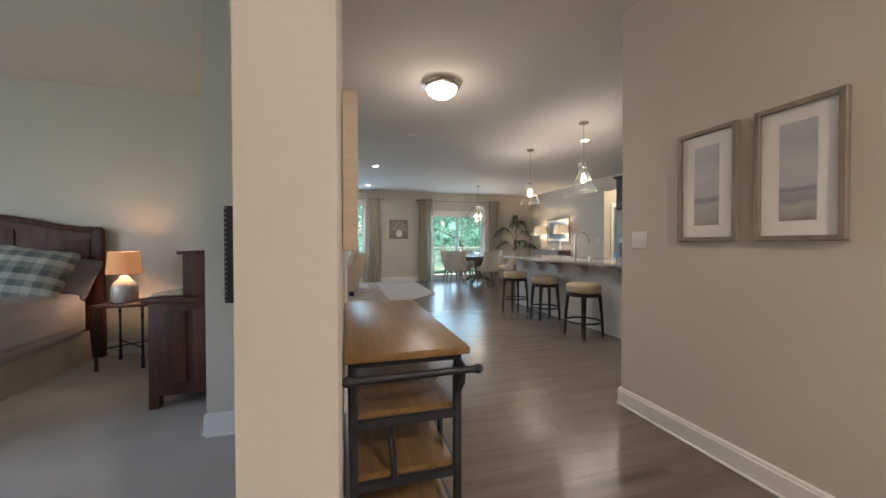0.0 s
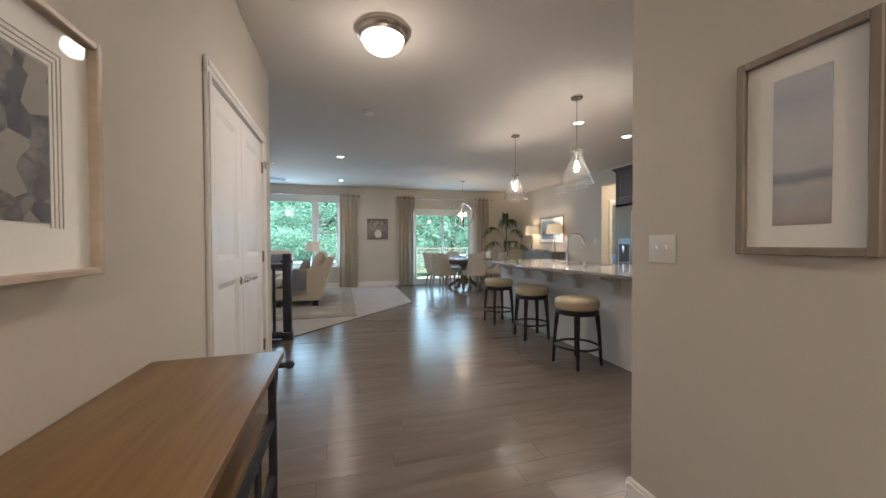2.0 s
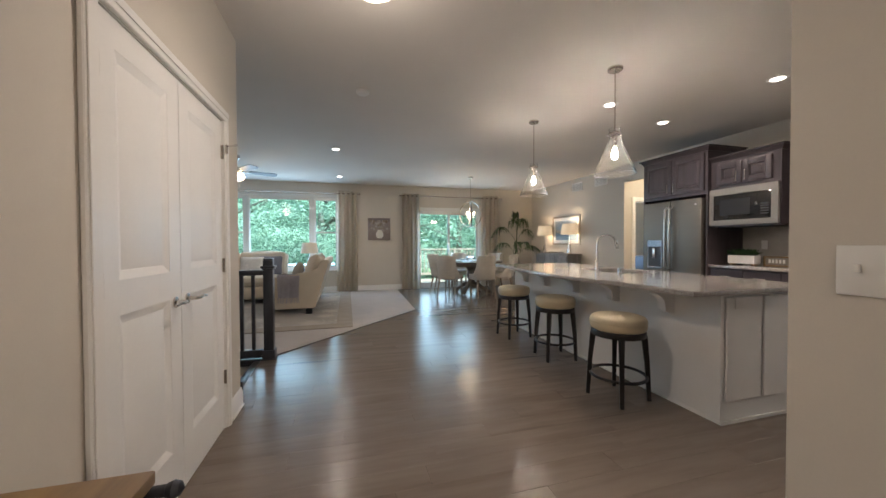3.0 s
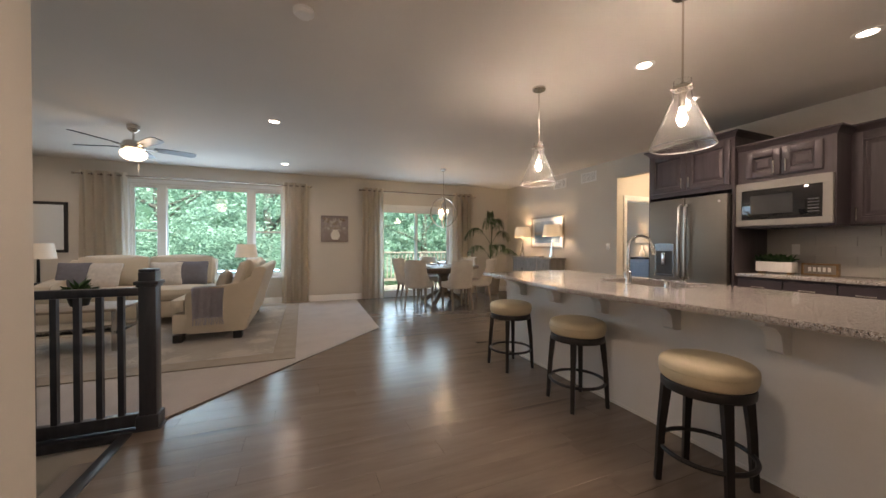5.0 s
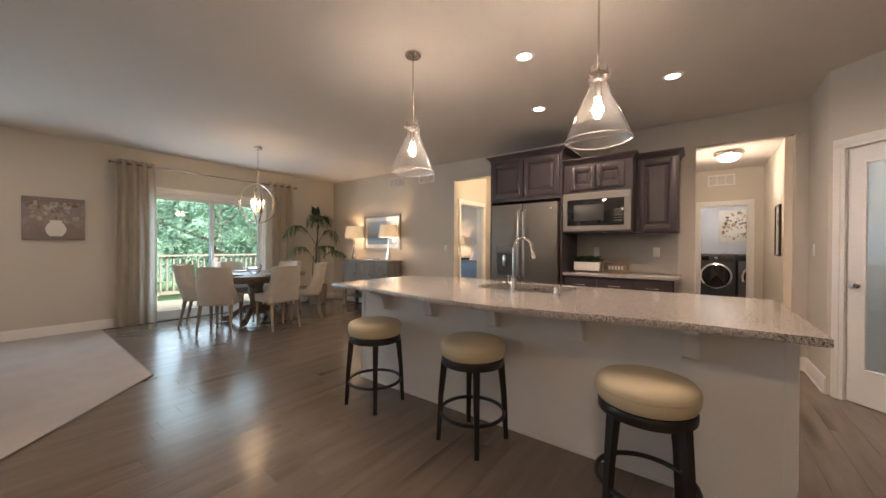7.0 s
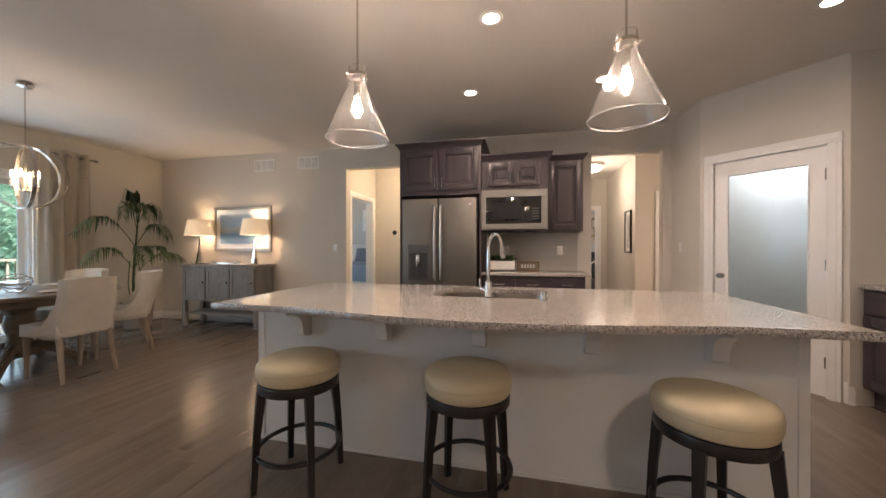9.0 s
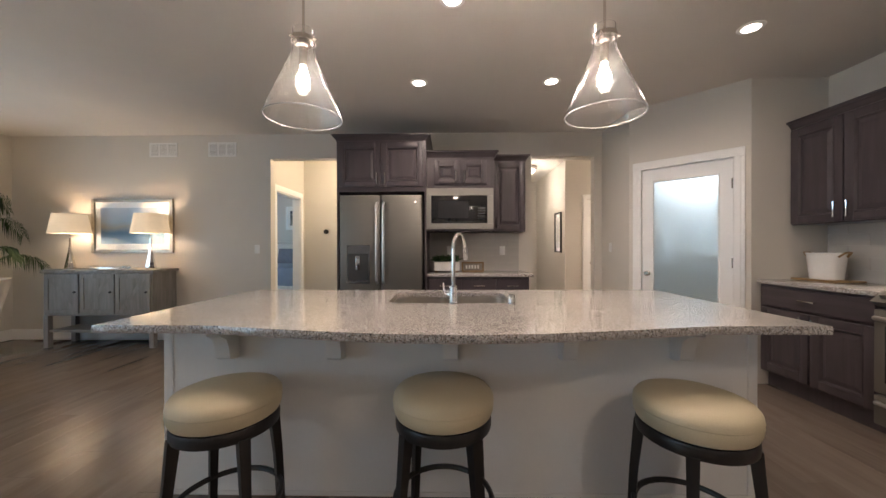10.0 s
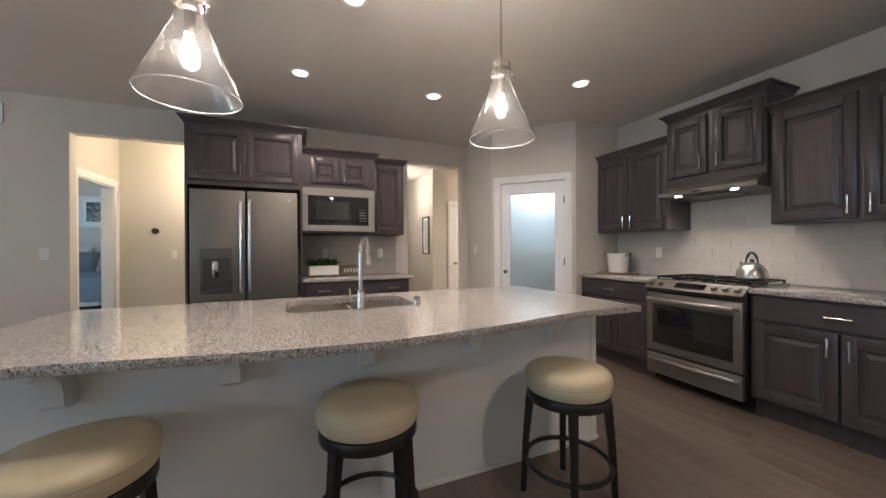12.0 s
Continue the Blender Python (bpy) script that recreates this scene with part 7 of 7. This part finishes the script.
lamp("fan_glow", "POINT", (-1.06, 8.10, 2.20), 1.4, (1.0, 0.86, 0.66), 0.12)

# ---- bedroom ----
def rumple(bm, depth):
    """Soft folds pressed into a cloth along its normals."""
    bm.normal_update()
    for v in bm.verts:
        p = v.co
        f = noise.noise(p * 2.3) * 0.9 + noise.noise(Vector((p.x * 9, p.y * 4, p.z * 3))) * 0.5 + noise.noise(p * 15) * 0.2
        v.co = p + v.normal * f * depth
    return bm


bed = thing("bed", "cherry wood bed with arched headboard and grey cover", "bed", pose(-3.32, 4.34, 0.009))
prof = [(-0.95 + 1.9 * i / 24, 1.30 + 0.12 * max(0, math.cos(math.pi * (i - 12) / 20)) ** 1.5) for i in range(25)]
bm = bmesh.new()
poly = [(-0.95, 0.0)] + [(x, z - 0.06) for x, z in prof] + [(0.95, 0.0)]
A = [bm.verts.new((x, -0.045, z)) for x, z in poly]
C = [bm.verts.new((x, -0.005, z)) for x, z in poly]
bm.faces.new(A)
bm.faces.new(C[::-1])
for i in range(len(poly)):
    j = (i + 1) % len(poly)
    bm.faces.new((A[i], C[i], C[j], A[j]))
hb = part("headboard", bm, CHERRY, bed)
part("top_rail", tube([(x, -0.035, z - 0.05) for x, z in prof], 0.032, 8), CHERRY, hb)
part("panel", boxes((-0.86, -0.058, 0.62, -0.34, -0.046, 1.15), (-0.28, -0.058, 0.62, 0.28, -0.046, 1.25), (0.34, -0.058, 0.62, 0.86, -0.046, 1.15), b=0.006), CHERRY, hb)
for x in (-0.93, 0.93):
    part("post", boxes((x - 0.035, -0.065, 0, x + 0.035, -0.005, 1.25), b=0.006), CHERRY, bed)
part("mattress", cushion(-0.88, -2.1, 0.24, 0.88, -0.1, 0.58, 0.02, 8), SKIRT, bed)
part("cover", rumple(cushion(-0.935, -2.15, 0.20, 0.935, -0.20, 0.655, 0.02, 26), 0.016), BEDCOVER, bed, sharp=70)
bm = bmesh.new()
n = 80
pts = [(-0.90, -0.1), (-0.90, -2.12), (0.90, -2.12), (0.90, -0.1)]
ring = []
for (ax, ay), (bx, by) in zip(pts, pts[1:]):
    L = math.hypot(bx - ax, by - ay)
    k = int(L / 0.04)
    for i in range(k):
        u = i / k
        w = 0.012 * math.sin(u * L * 26)
        ring.append((ax + (bx - ax) * u + (by - ay) / L * w, ay + (by - ay) * u - (bx - ax) / L * w))
lo = [bm.verts.new((x * 1.01, y, 0.005)) for x, y in ring]
hi = [bm.verts.new((x * 0.985, y, 0.26)) for x, y in ring]
for i in range(len(ring) - 1):
    bm.faces.new((lo[i], lo[i + 1], hi[i + 1], hi[i]))
bmesh.ops.solidify(bm, geom=bm.faces[:], thickness=0.004)
part("bed_skirt", bm, SKIRT, bed, sharp=70)
for x, y, m_, l_, s_ in ((-2.62, 4.06, PILLOWG, "charcoal pillow against the headboard", 0.48), (-2.74, 3.78, PLAID, "blue-grey plaid pillow on the bed", 0.60), (-3.75, 3.86, PLAID, "blue-grey plaid pillow on the bed", 0.60), (-3.95, 4.04, PILLOWG, "charcoal pillow against the headboard", 0.52)):
    pillow(pose(x, y, 0.605, -30, 9, 4), m_, l_, s_, 0.2)
ns = thing("nightstand", "wood-topped nightstand with turned iron legs", "nightstand", pose(-1.98, 3.98, 0.009))
part("top", boxes((-0.21, -0.20, 0.53, 0.21, 0.22, 0.555), b=0.004), CHERRY, ns)
for x in (-0.175, 0.175):
    for y in (-0.165, 0.185):
        part("leg", lathe([(0.016, 0.0), (0.012, 0.04), (0.016, 0.06), (0.009, 0.08), (0.011, 0.14), (0.015, 0.16), (0.009, 0.18), (0.010, 0.42), (0.015, 0.44), (0.010, 0.46), (0.012, 0.53)], 12, (x, y, 0)), IRON, ns)
part("stretcher", tube([(-0.175, -0.165, 0.15), (0.175, 0.185, 0.15)], 0.007, 8), IRON, ns)
part("stretcher", tube([(-0.175, 0.185, 0.151), (0.175, -0.165, 0.151)], 0.007, 8), IRON, ns)
table_lamp(-2.03, 4.0, 0.565, lathe([(0.0, 0.0), (0.085, 0.0), (0.098, 0.03), (0.098, 0.13), (0.085, 0.18), (0.045, 0.215), (0.035, 0.24), (0.012, 0.25), (0.012, 0.28)], 28, cap=False), SHADEO, "lit bedside lamp with amber shade and mercury glass base", 0.115, 0.135, 0.27, 0.21, 4.0, MERCURY, (1.0, 0.60, 0.28))
dk = thing("dresser", "cherry wood dresser with raised back shelf", "dresser", pose(-0.805, 2.80, 0.009))
part("body", boxes((-0.50, 0.02, 0.05, -0.003, 1.15, 0.70), b=0.004), CHERRY, dk)
part("top", boxes((-0.53, -0.01, 0.70, -0.003, 1.18, 0.73), b=0.006), CHERRY, dk)
part("side_panel", boxes((-0.44, 0.010, 0.14, -0.27, 0.019, 0.64), (-0.23, 0.010, 0.14, -0.06, 0.019, 0.64), b=0.004), CHERRY, dk)
part("hutch", boxes((-0.30, 0.04, 0.731, -0.003, 1.12, 1.03), b=0.004), CHERRY, dk)
part("hutch_top", boxes((-0.33, 0.02, 1.031, -0.003, 1.14, 1.055), b=0.006), CHERRY, dk)
for y in (0.02, 1.09):
    for x in (-0.50, -0.063):
        part("foot", boxes((x, y, 0, x + 0.06, y + 0.06, 0.051)), CHERRY, dk)
lp = thing("laptop", "silver laptop lying open on the dresser", "laptop", pose(-1.22, 3.05, 0.740))
part("base", boxes((-0.11, -0.14, 0, 0.09, 0.14, 0.014), b=0.004), STEEL, lp)
part("screen", boxes((-0.012, -0.14, 0, 0.0, 0.14, 0.19), b=0.003), STEEL, lp, at=pose(0.09, 0, 0.015, 0, 12, 0))
nm = thing("nailhead_mirror", "dark framed piece with silver nailhead trim", "picture", pose(-0.45, 2.35, 1.05))
part("frame", boxes((-0.24, -0.032, -0.29, 0.24, -0.002, 0.29), b=0.004), BLACKWOOD, nm)
for i in range(20):
    part("nailhead", lathe([(0.007, 0), (0.005, 0.004), (0.0, 0.005)], 8), CHROME, nm, at=pose(-0.23, -0.032, -0.275 + i * 0.029, 90, 0, 0))
    part("nailhead", lathe([(0.005, 0), (0.004, 0.003), (0.0, 0.004)], 8), CHROME, nm, at=pose(-0.2405, -0.02, -0.275 + i * 0.029, 0, -90, 0))

# ---- guest room seen through the side hall ----
gb = thing("bed", "guest bed with blue-grey bedding and upholstered headboard", "bed", pose(10.28, 8.5, 0.009, 0, 0, -90))
part("frame", boxes((-0.8, -2.0, 0.05, 0.8, 0, 0.34), b=0.01), BLACKWOOD, gb)
part("mattress", cushion(-0.8, -2.0, 0.34, 0.8, 0, 0.78, 0.02, 8), PILLOWW, gb)
part("cover", cushion(-0.83, -2.02, 0.40, 0.83, -0.50, 0.82, 0.015, 8), BLUEBED, gb)
part("headboard", boxes((-0.85, 0.001, 0.0, 0.85, 0.08, 1.36), b=0.02), LINEN, gb)
for y in (8.88, 8.12):
    pillow(pose(10.02, y, 0.80, -25, 0, -90), PILLOWW, "cream pillow on the guest bed", 0.60, 0.2)
pillow(pose(9.84, 8.62, 0.80, -25, 0, -86), PILLOWG, "grey throw pillow on the guest bed", 0.46, 0.17)
pillow(pose(9.82, 8.18, 0.80, -25, 0, -94), RUGB, "taupe throw pillow on the guest bed", 0.46, 0.17)
gt = thing("nightstand", "dark wooden nightstand in the guest room", "nightstand", pose(10.12, 9.66, 0.009))
part("body", boxes((-0.22, -0.24, 0.12, 0.22, 0.24, 0.83), b=0.004), BLACKWOOD, gt)
part("top", boxes((-0.24, -0.26, 0.83, 0.24, 0.26, 0.855), b=0.004), BLACKWOOD, gt)
for x in (-0.19, 0.19):
    for y in (-0.21, 0.21):
        part("leg", boxes((x - 0.02, y - 0.02, 0, x + 0.02, y + 0.02, 0.12)), BLACKWOOD, gt)
table_lamp(10.12, 9.66, 0.866, lathe([(0.0, 0.0), (0.06, 0.0), (0.08, 0.1), (0.03, 0.22), (0.012, 0.34)], 24, cap=False), SHADE, "lit bedside lamp with white shade", 0.14, 0.18, 0.42, 0.23, 6.0, CERAMIC)
framed("framed_picture", 0.62, 0.60, pose(10.4, 8.56, 1.97, 0, 0, -90), WHITEP, 0.05, MATBOARD, ABST, "grey figure print in a white frame", mat_w=0.06)

# ---- laundry hall ----
LEAFART = painting("leaf_print", [(0.0, (0.55, 0.52, 0.45)), (0.4, (0.60, 0.57, 0.50)), (0.5, (0.30, 0.24, 0.13)), (0.56, (0.58, 0.55, 0.48)), (0.72, (0.26, 0.27, 0.28)), (0.78, (0.60, 0.57, 0.50)), (1.0, (0.5, 0.47, 0.4))], 1.2, 6.0, 2, -0.8, 0.8)
la = thing("canvas_art", "cream canvas with scattered grey and ochre leaves", "painting", pose(11.5, 2.77, 1.715, 0, 0, -90))
part("canvas", boxes((-0.40, -0.035, -0.385, 0.40, -0.002, 0.385), b=0.003), material("cream_canvas", (0.56, 0.53, 0.45), 0.8, scale=5, vary=0.08), la)
painted_blooms(la, "painted_leaves", 60, 0.33, -0.30, 0.32, 0.02, 0.055, leaf_material("ochre_and_grey_leaves", (0.10, 0.085, 0.07), (0.42, 0.30, 0.14)), 8)
painted_blooms(la, "painted_buds", 30, 0.33, -0.30, 0.32, 0.012, 0.03, leaf_material("dusky_buds", (0.09, 0.10, 0.13), (0.30, 0.10, 0.08)), 9)


def washer(y):
    w = thing("washing_machine", "graphite front-load washing machine with chrome door ring", "washing machine", pose(11.46, y, 0, 0, 0, -90), "laundry machines")
    part("body", boxes((-0.335, -0.78, 0.02, 0.335, 0, 1.09), b=0.012), WASHER, w)
    part("control_panel", boxes((-0.33, -0.795, 0.93, 0.33, -0.781, 1.075), b=0.004), WASHER, w)
    part("dial", lathe([(0.035, 0), (0.03, 0.03), (0.0, 0.031)], 20, cap=False), CHROME, w, at=pose(0, -0.796, 1.0, 90, 0, 0))
    d = part("door_ring", lathe([(0.235, 0.0), (0.285, 0.0), (0.28, 0.035), (0.245, 0.045), (0.235, 0.0)], 40, cap=False), CHROME, w, at=pose(0, -0.781, 0.61, 90, 0, 0))
    part("door_glass", lathe([(0.24, 0.005), (0.225, 0.03), (0.12, 0.05), (0.0, 0.055)], 36, cap=False), BLACKGLASS, w, at=pose(0, -0.781, 0.61, 90, 0, 0))
    part("detergent_drawer", boxes((-0.31, -0.80, 0.95, -0.12, -0.796, 1.05)), BLACKGLASS, w)


washer(3.235)
washer(2.53)
framed("framed_picture", 0.36, 0.74, pose(7.955, 2.58, 1.475, 0, 0, 180), BLACKWOOD, 0.025, MATBOARD, LEAFART, "botanical print in a thin black frame", mat_w=0.06)
v = thing("wall_vent", "white louvred return air vent above the laundry door", "vent", pose(9.6, 3.19, 2.53, 0, 0, -90) @ Matrix.Scale(0.76, 4))
# shade behind the slats, painted as a darker backing
part("backing", boxes((-0.24, -0.004, -0.11, 0.24, -0.001, 0.11)), material("vent_shade", (0.30, 0.28, 0.25), 0.8), v)
part("vent_frame", boxes((-0.27, -0.012, -0.14, 0.27, -0.001, -0.11), (-0.27, -0.012, 0.11, 0.27, -0.001, 0.14), (-0.27, -0.012, -0.11, -0.24, -0.001, 0.11), (0.24, -0.012, -0.11, 0.27, -0.001, 0.11), (-0.09, -0.011, -0.11, -0.07, -0.001, 0.11), (0.07, -0.011, -0.11, 0.09, -0.001, 0.11)), WHITEP, v)
for k in range(10):
    part("slat", boxes((-0.24, -0.009, -0.105 + k * 0.022, 0.24, -0.005, -0.092 + k * 0.022)), WHITEP, v)
# added fixture, itself out of view, to light the laundry room
flush_light(10.6, 3.1, 8, color=(0.9, 0.95, 1.0))
flush_light(6.85, 6.0, 6.5, color=(1.0, 0.87, 0.62), kind="POINT")
flush_light(5.80, 1.50, 7.5, color=(0.62, 0.83, 1.0))
# unseen fixture, put in only to light the passage door wall
flush_light(6.9, 0.9, 16)

# ---- outdoors ----
dk = thing("deck", "pale timber deck with a baluster railing", "deck", kind="structure")
for i in range(20):
    part("deck_board", boxes((1.2, 10.80 + i * 0.14, -0.09, 6.4, 10.935 + i * 0.14, -0.06)), DECK, dk)
part("joist", boxes((1.2, 10.80, -0.6, 6.4, 13.6, -0.091)), DECK, dk)
for x in (1.25, 2.9, 4.6, 6.3):
    part("post", boxes((x - 0.045, 13.5, -0.06, x + 0.045, 13.59, 0.95)), DECK, dk)
part("top_rail", boxes((1.2, 13.48, 0.95, 6.4, 13.61, 0.99)), DECK, dk)
part("lower_rail", boxes((1.2, 13.52, 0.05, 6.4, 13.56, 0.13)), DECK, dk)
for i in range(40):
    x = 1.34 + i * 0.125
    part("baluster", boxes((x - 0.018, 13.515, 0.1, x + 0.018, 13.55, 0.95)), DECK, dk)


def leaves(n, r, c, size, rng, squash=0.8):
    """Uneven clumps of small leaves within an ellipsoid."""
    bm = bmesh.new()
    clumps = []
    for _ in range(max(12, n // 60)):
        while True:
            p = Vector((rng.uniform(-1, 1), rng.uniform(-1, 1), rng.uniform(-1, 1)))
            if 0.25 < p.length < 1:
                break
        clumps.append((Vector((p.x * r, p.y * r, p.z * r * squash)) + Vector(c), rng.uniform(0.16, 0.34) * r))
    for _ in range(n):
        o, s = rng.choice(clumps)
        p = o + Vector((rng.gauss(0, 0.5), rng.gauss(0, 0.5), rng.gauss(0, 0.38))) * s
        d = Vector((rng.uniform(-1, 1), rng.uniform(-1, 1), rng.uniform(-0.7, 0.4))).normalized()
        w = d.cross(Vector((rng.uniform(-1, 1), rng.uniform(-1, 1), 1))).normalized()
        L = size * rng.uniform(0.6, 1.4)
        bm.faces.new([bm.verts.new(q) for q in (p, p + d * L * 0.5 + w * L * 0.24, p + d * L, p + d * L * 0.5 - w * L * 0.24)])
    return bm


def tree(x, y, h, r, seed, size=0.115, n=15000):
    rng = random.Random(seed)
    t = thing("tree", "leafy green tree behind the house", "tree", pose(x, y, -0.6, 0, 0, seed * 40), "trees behind the house")
    part("trunk", tube([(0, 0, 0), (0.05, 0.02, h * 0.3), (-0.04, 0.05, h * 0.6), (0.05, 0, h * 0.9)], [0.17, 0.14, 0.10, 0.03], 9), BARK, t)
    for k in range(6):
        a, z = rng.uniform(0, 6.28), h * rng.uniform(0.28, 0.7)
        part("limb", tube([(0, 0, z), (math.cos(a) * r * 0.4, math.sin(a) * r * 0.4, z + 0.5), (math.cos(a) * r * 0.8, math.sin(a) * r * 0.8, z + 0.9)], [0.07, 0.05, 0.015], 6), BARK, t)
    part("crown", leaves(n, r, (0, 0, h * 0.55), size, rng, 1.15), LEAFT, t)
    return t


T1 = tree(-3.6, 17.0, 6.5, 2.9, 1)
T2 = tree(-0.2, 16.2, 6.0, 2.8, 2)
T3 = tree(3.2, 18.2, 7.0, 3.1, 3)
copy_thing(T1, pose(6.3, 18.0, -0.6, 0, 0, 130))
copy_thing(T2, pose(9.6, 17.5, -0.6, 0, 0, 210))
copy_thing(T3, pose(-7.2, 18.0, -0.6, 0, 0, 80))
copy_thing(T1, pose(1.6, 20.5, -0.6, 0, 0, 250))
copy_thing(T2, pose(-9.5, 20.0, -0.6, 0, 0, 20))
copy_thing(T3, pose(12.5, 20.5, -0.6, 0, 0, 300))


def shrub(x, y, r, seed):
    t = thing("shrub", "broad-leaved green shrub outside the window", "shrub", pose(x, y, -0.6), "shrubs by the window")
    rng = random.Random(seed)
    for k in range(5):
        a = rng.uniform(0, 6.28)
        part("branch", tube([(0, 0, 0), (math.cos(a) * r * 0.3, math.sin(a) * r * 0.3, r * 0.7), (math.cos(a) * r * 0.6, math.sin(a) * r * 0.6, r * 1.2)], [0.04, 0.03, 0.01], 6), BARK, t)
    part("foliage", leaves(9000, r, (0, 0, r * 0.95), 0.085, rng, 1.1), LEAFT, t)


shrub(-2.4, 13.4, 1.25, 5)
shrub(-0.7, 13.0, 1.2, 6)
shrub(0.5, 13.9, 1.1, 7)
rng = random.Random(11)
bm = bmesh.new()
for i in range(16000):
    x, z = rng.uniform(-30, 34), rng.uniform(-0.6, 11)
    p = Vector((x, 26 + rng.uniform(-1.5, 3) + 0.5 * math.sin(x), z))
    d = Vector((rng.uniform(-1, 1), rng.uniform(-0.4, 0.4), rng.uniform(-1, 0.4))).normalized()
    w = d.cross(Vector((0.2, 1, 0.1))).normalized()
    L = rng.uniform(0.7, 1.5)
    bm.faces.new([bm.verts.new(q) for q in (p, p + d * L * 0.5 + w * L * 0.3, p + d * L, p + d * L * 0.5 - w * L * 0.3)])
tagged(part("far_woods", bm, LEAFT), "dense green woods in the distance", "woods", kind="stuff")


# ---- tiles and planks, piece by piece ----
def slab_mesh(name, lx, ly, lz, mat, b=0.0015):
    bm = boxes((-lx / 2, -ly / 2, -lz / 2, lx / 2, ly / 2, lz / 2))
    up = [e for e in bm.edges if all(v.co.z > 0 for v in e.verts)]
    bmesh.ops.bevel(bm, geom=up, offset=b, segments=1, affect="EDGES")
    me = bpy.data.meshes.new(name)
    bm.to_mesh(me)
    bm.free()
    me.materials.append(mat)
    return me


def tile_run(parent, u0, u1, z0, z1, place, tw=0.305, th=0.1, gap=0.0018):
    """Subway tiles in half bond; place(u, z) gives the pose of a tile whose face looks along its local z."""
    meshes, row, z = {}, 0, z0
    while z < z1 - 0.01:
        h = min(th, z1 - z) - gap
        u = u0 - (tw / 2 if row % 2 else 0)
        while u < u1 - 0.01:
            a, c = max(u, u0), min(u + tw, u1)
            w = round(c - a - gap, 3)
            if w > 0.012:
                key = (w, round(h, 3))
                if key not in meshes:
                    meshes[key] = slab_mesh("tile", w, h, 0.008, TILE, 0.0007)
                ob = new("tile", meshes[key])
                ob.parent = parent
                ob.matrix_basis = place((a + c) / 2, z + h / 2 + gap / 2)
            u += tw
        z += th
        row += 1


bs = thing("backsplash_kitchen_wall", "glossy greige subway tile backsplash by the refrigerator", "backsplash", kind="structure")
tile_run(bs, 3.70, 4.884, 0.897, 1.395, lambda u, z: pose(6.090, u, z, 90, 0, -90))
bs = thing("backsplash_range_wall", "glossy greige subway tile backsplash behind the range", "backsplash", kind="structure")
tile_run(bs, 2.06, 4.665, 0.912, 1.395, lambda u, z: pose(u, 1.210, z, 90, 0, 180))
bs = thing("backsplash_hood", "glossy greige subway tiles under the hood", "backsplash", kind="structure")
tile_run(bs, 3.01, 3.78, 1.396, 1.672, lambda u, z: pose(u, 1.210, z, 90, 0, 180))

PW, PL = 0.165, 1.22
floor = thing("floor", "grey-brown wood plank floor with satin sheen", "floor", kind="structure")
_planks = {}
_far = []
rows_y = [(-2.2 + PW * i) for i in range(int((10.6 + 2.2) / PW) + 1)]
_rng = random.Random(4)
count = 0
for y in rows_y:
    x = -0.1 - _rng.uniform(0, PL)
    while x < 11.6:
        a, c = max(x, -0.1), min(x + PL, 11.6)
        cx, cy = (a + c) / 2, y + PW / 2
        x += PL
        if c - a < 0.02 or y > 10.45:
            continue
        if cy > 5.6 and c < 2.0 and cy > 5.55 + (c + 0.0) * 1.076 + 0.3:
            continue
        if y < 1.0 and a > 2.06:
            continue
        if cx > 6.3 and (cy > 7.2 or (3.8 < cy < 4.6)):
            continue
        near = 1.6 < cy < 7.0 and -0.2 < cx < 3.4 or (cy <= 1.6 and cx < 1.95 and cy > 0.2) or (7.0 <= cy < 8.6 and 1.9 < cx < 4.5) or (1.8 < cy < 3.1 and cx < 5.5)
        if near and count < 300:
            w = round(c - a - 0.001, 3)
            if w not in _planks:
                _planks[w] = slab_mesh("plank", w, PW - 0.0008, 0.02, PLANK, 0.0006)
            ob = new("plank", _planks[w])
            ob.parent = floor
            ob.location = (cx, cy, -0.01)
            count += 1
        else:
            _far.append((a, y, c))
PLANK_FAR = PLANK.copy()
PLANK_FAR.name = "grey_brown_plank_joined"
_n, _l = PLANK_FAR.node_tree.nodes, PLANK_FAR.node_tree.links
_g = _n.new("ShaderNodeNewGeometry")
for nd in [q for q in _n if q.type == "OBJECT_INFO"]:
    for lk in list(nd.outputs["Random"].links):
        _l.new(_g.outputs["Random Per Island"], lk.to_socket)
bm = bmesh.new()
for a, y, c in _far:
    box(bm, a, y, -0.02, c - 0.001, y + PW - 0.0008, 0.0)
tagged(part("plank_field", bm, PLANK_FAR, floor), kind="stuff")

# ---- finished floor level ----
# The floor lies 4 cm under the datum of the plan; whatever stands on it reaches down to it.
FLOOR_DROP = 0.04
bpy.context.view_layer.update()
_done = set()
for ob in bpy.data.objects:
    if ob.type != "MESH" or ob.data.name in _done:
        continue
    _done.add(ob.data.name)
    n = len(ob.data.vertices)
    co = np.empty(n * 3, dtype=np.float32)
    ob.data.vertices.foreach_get("co", co)
    co = co.reshape(n, 3)
    m = np.array(ob.matrix_world)
    z = co @ m[2, :3] + m[2, 3]
    low = (z < 0.03) & (z > -0.15)
    if low.any():
        down = np.array(ob.matrix_world.inverted().to_3x3() @ Vector((0, 0, -FLOOR_DROP)))
        co[low] += down
        ob.data.vertices.foreach_set("co", co.reshape(-1))
        ob.data.update()
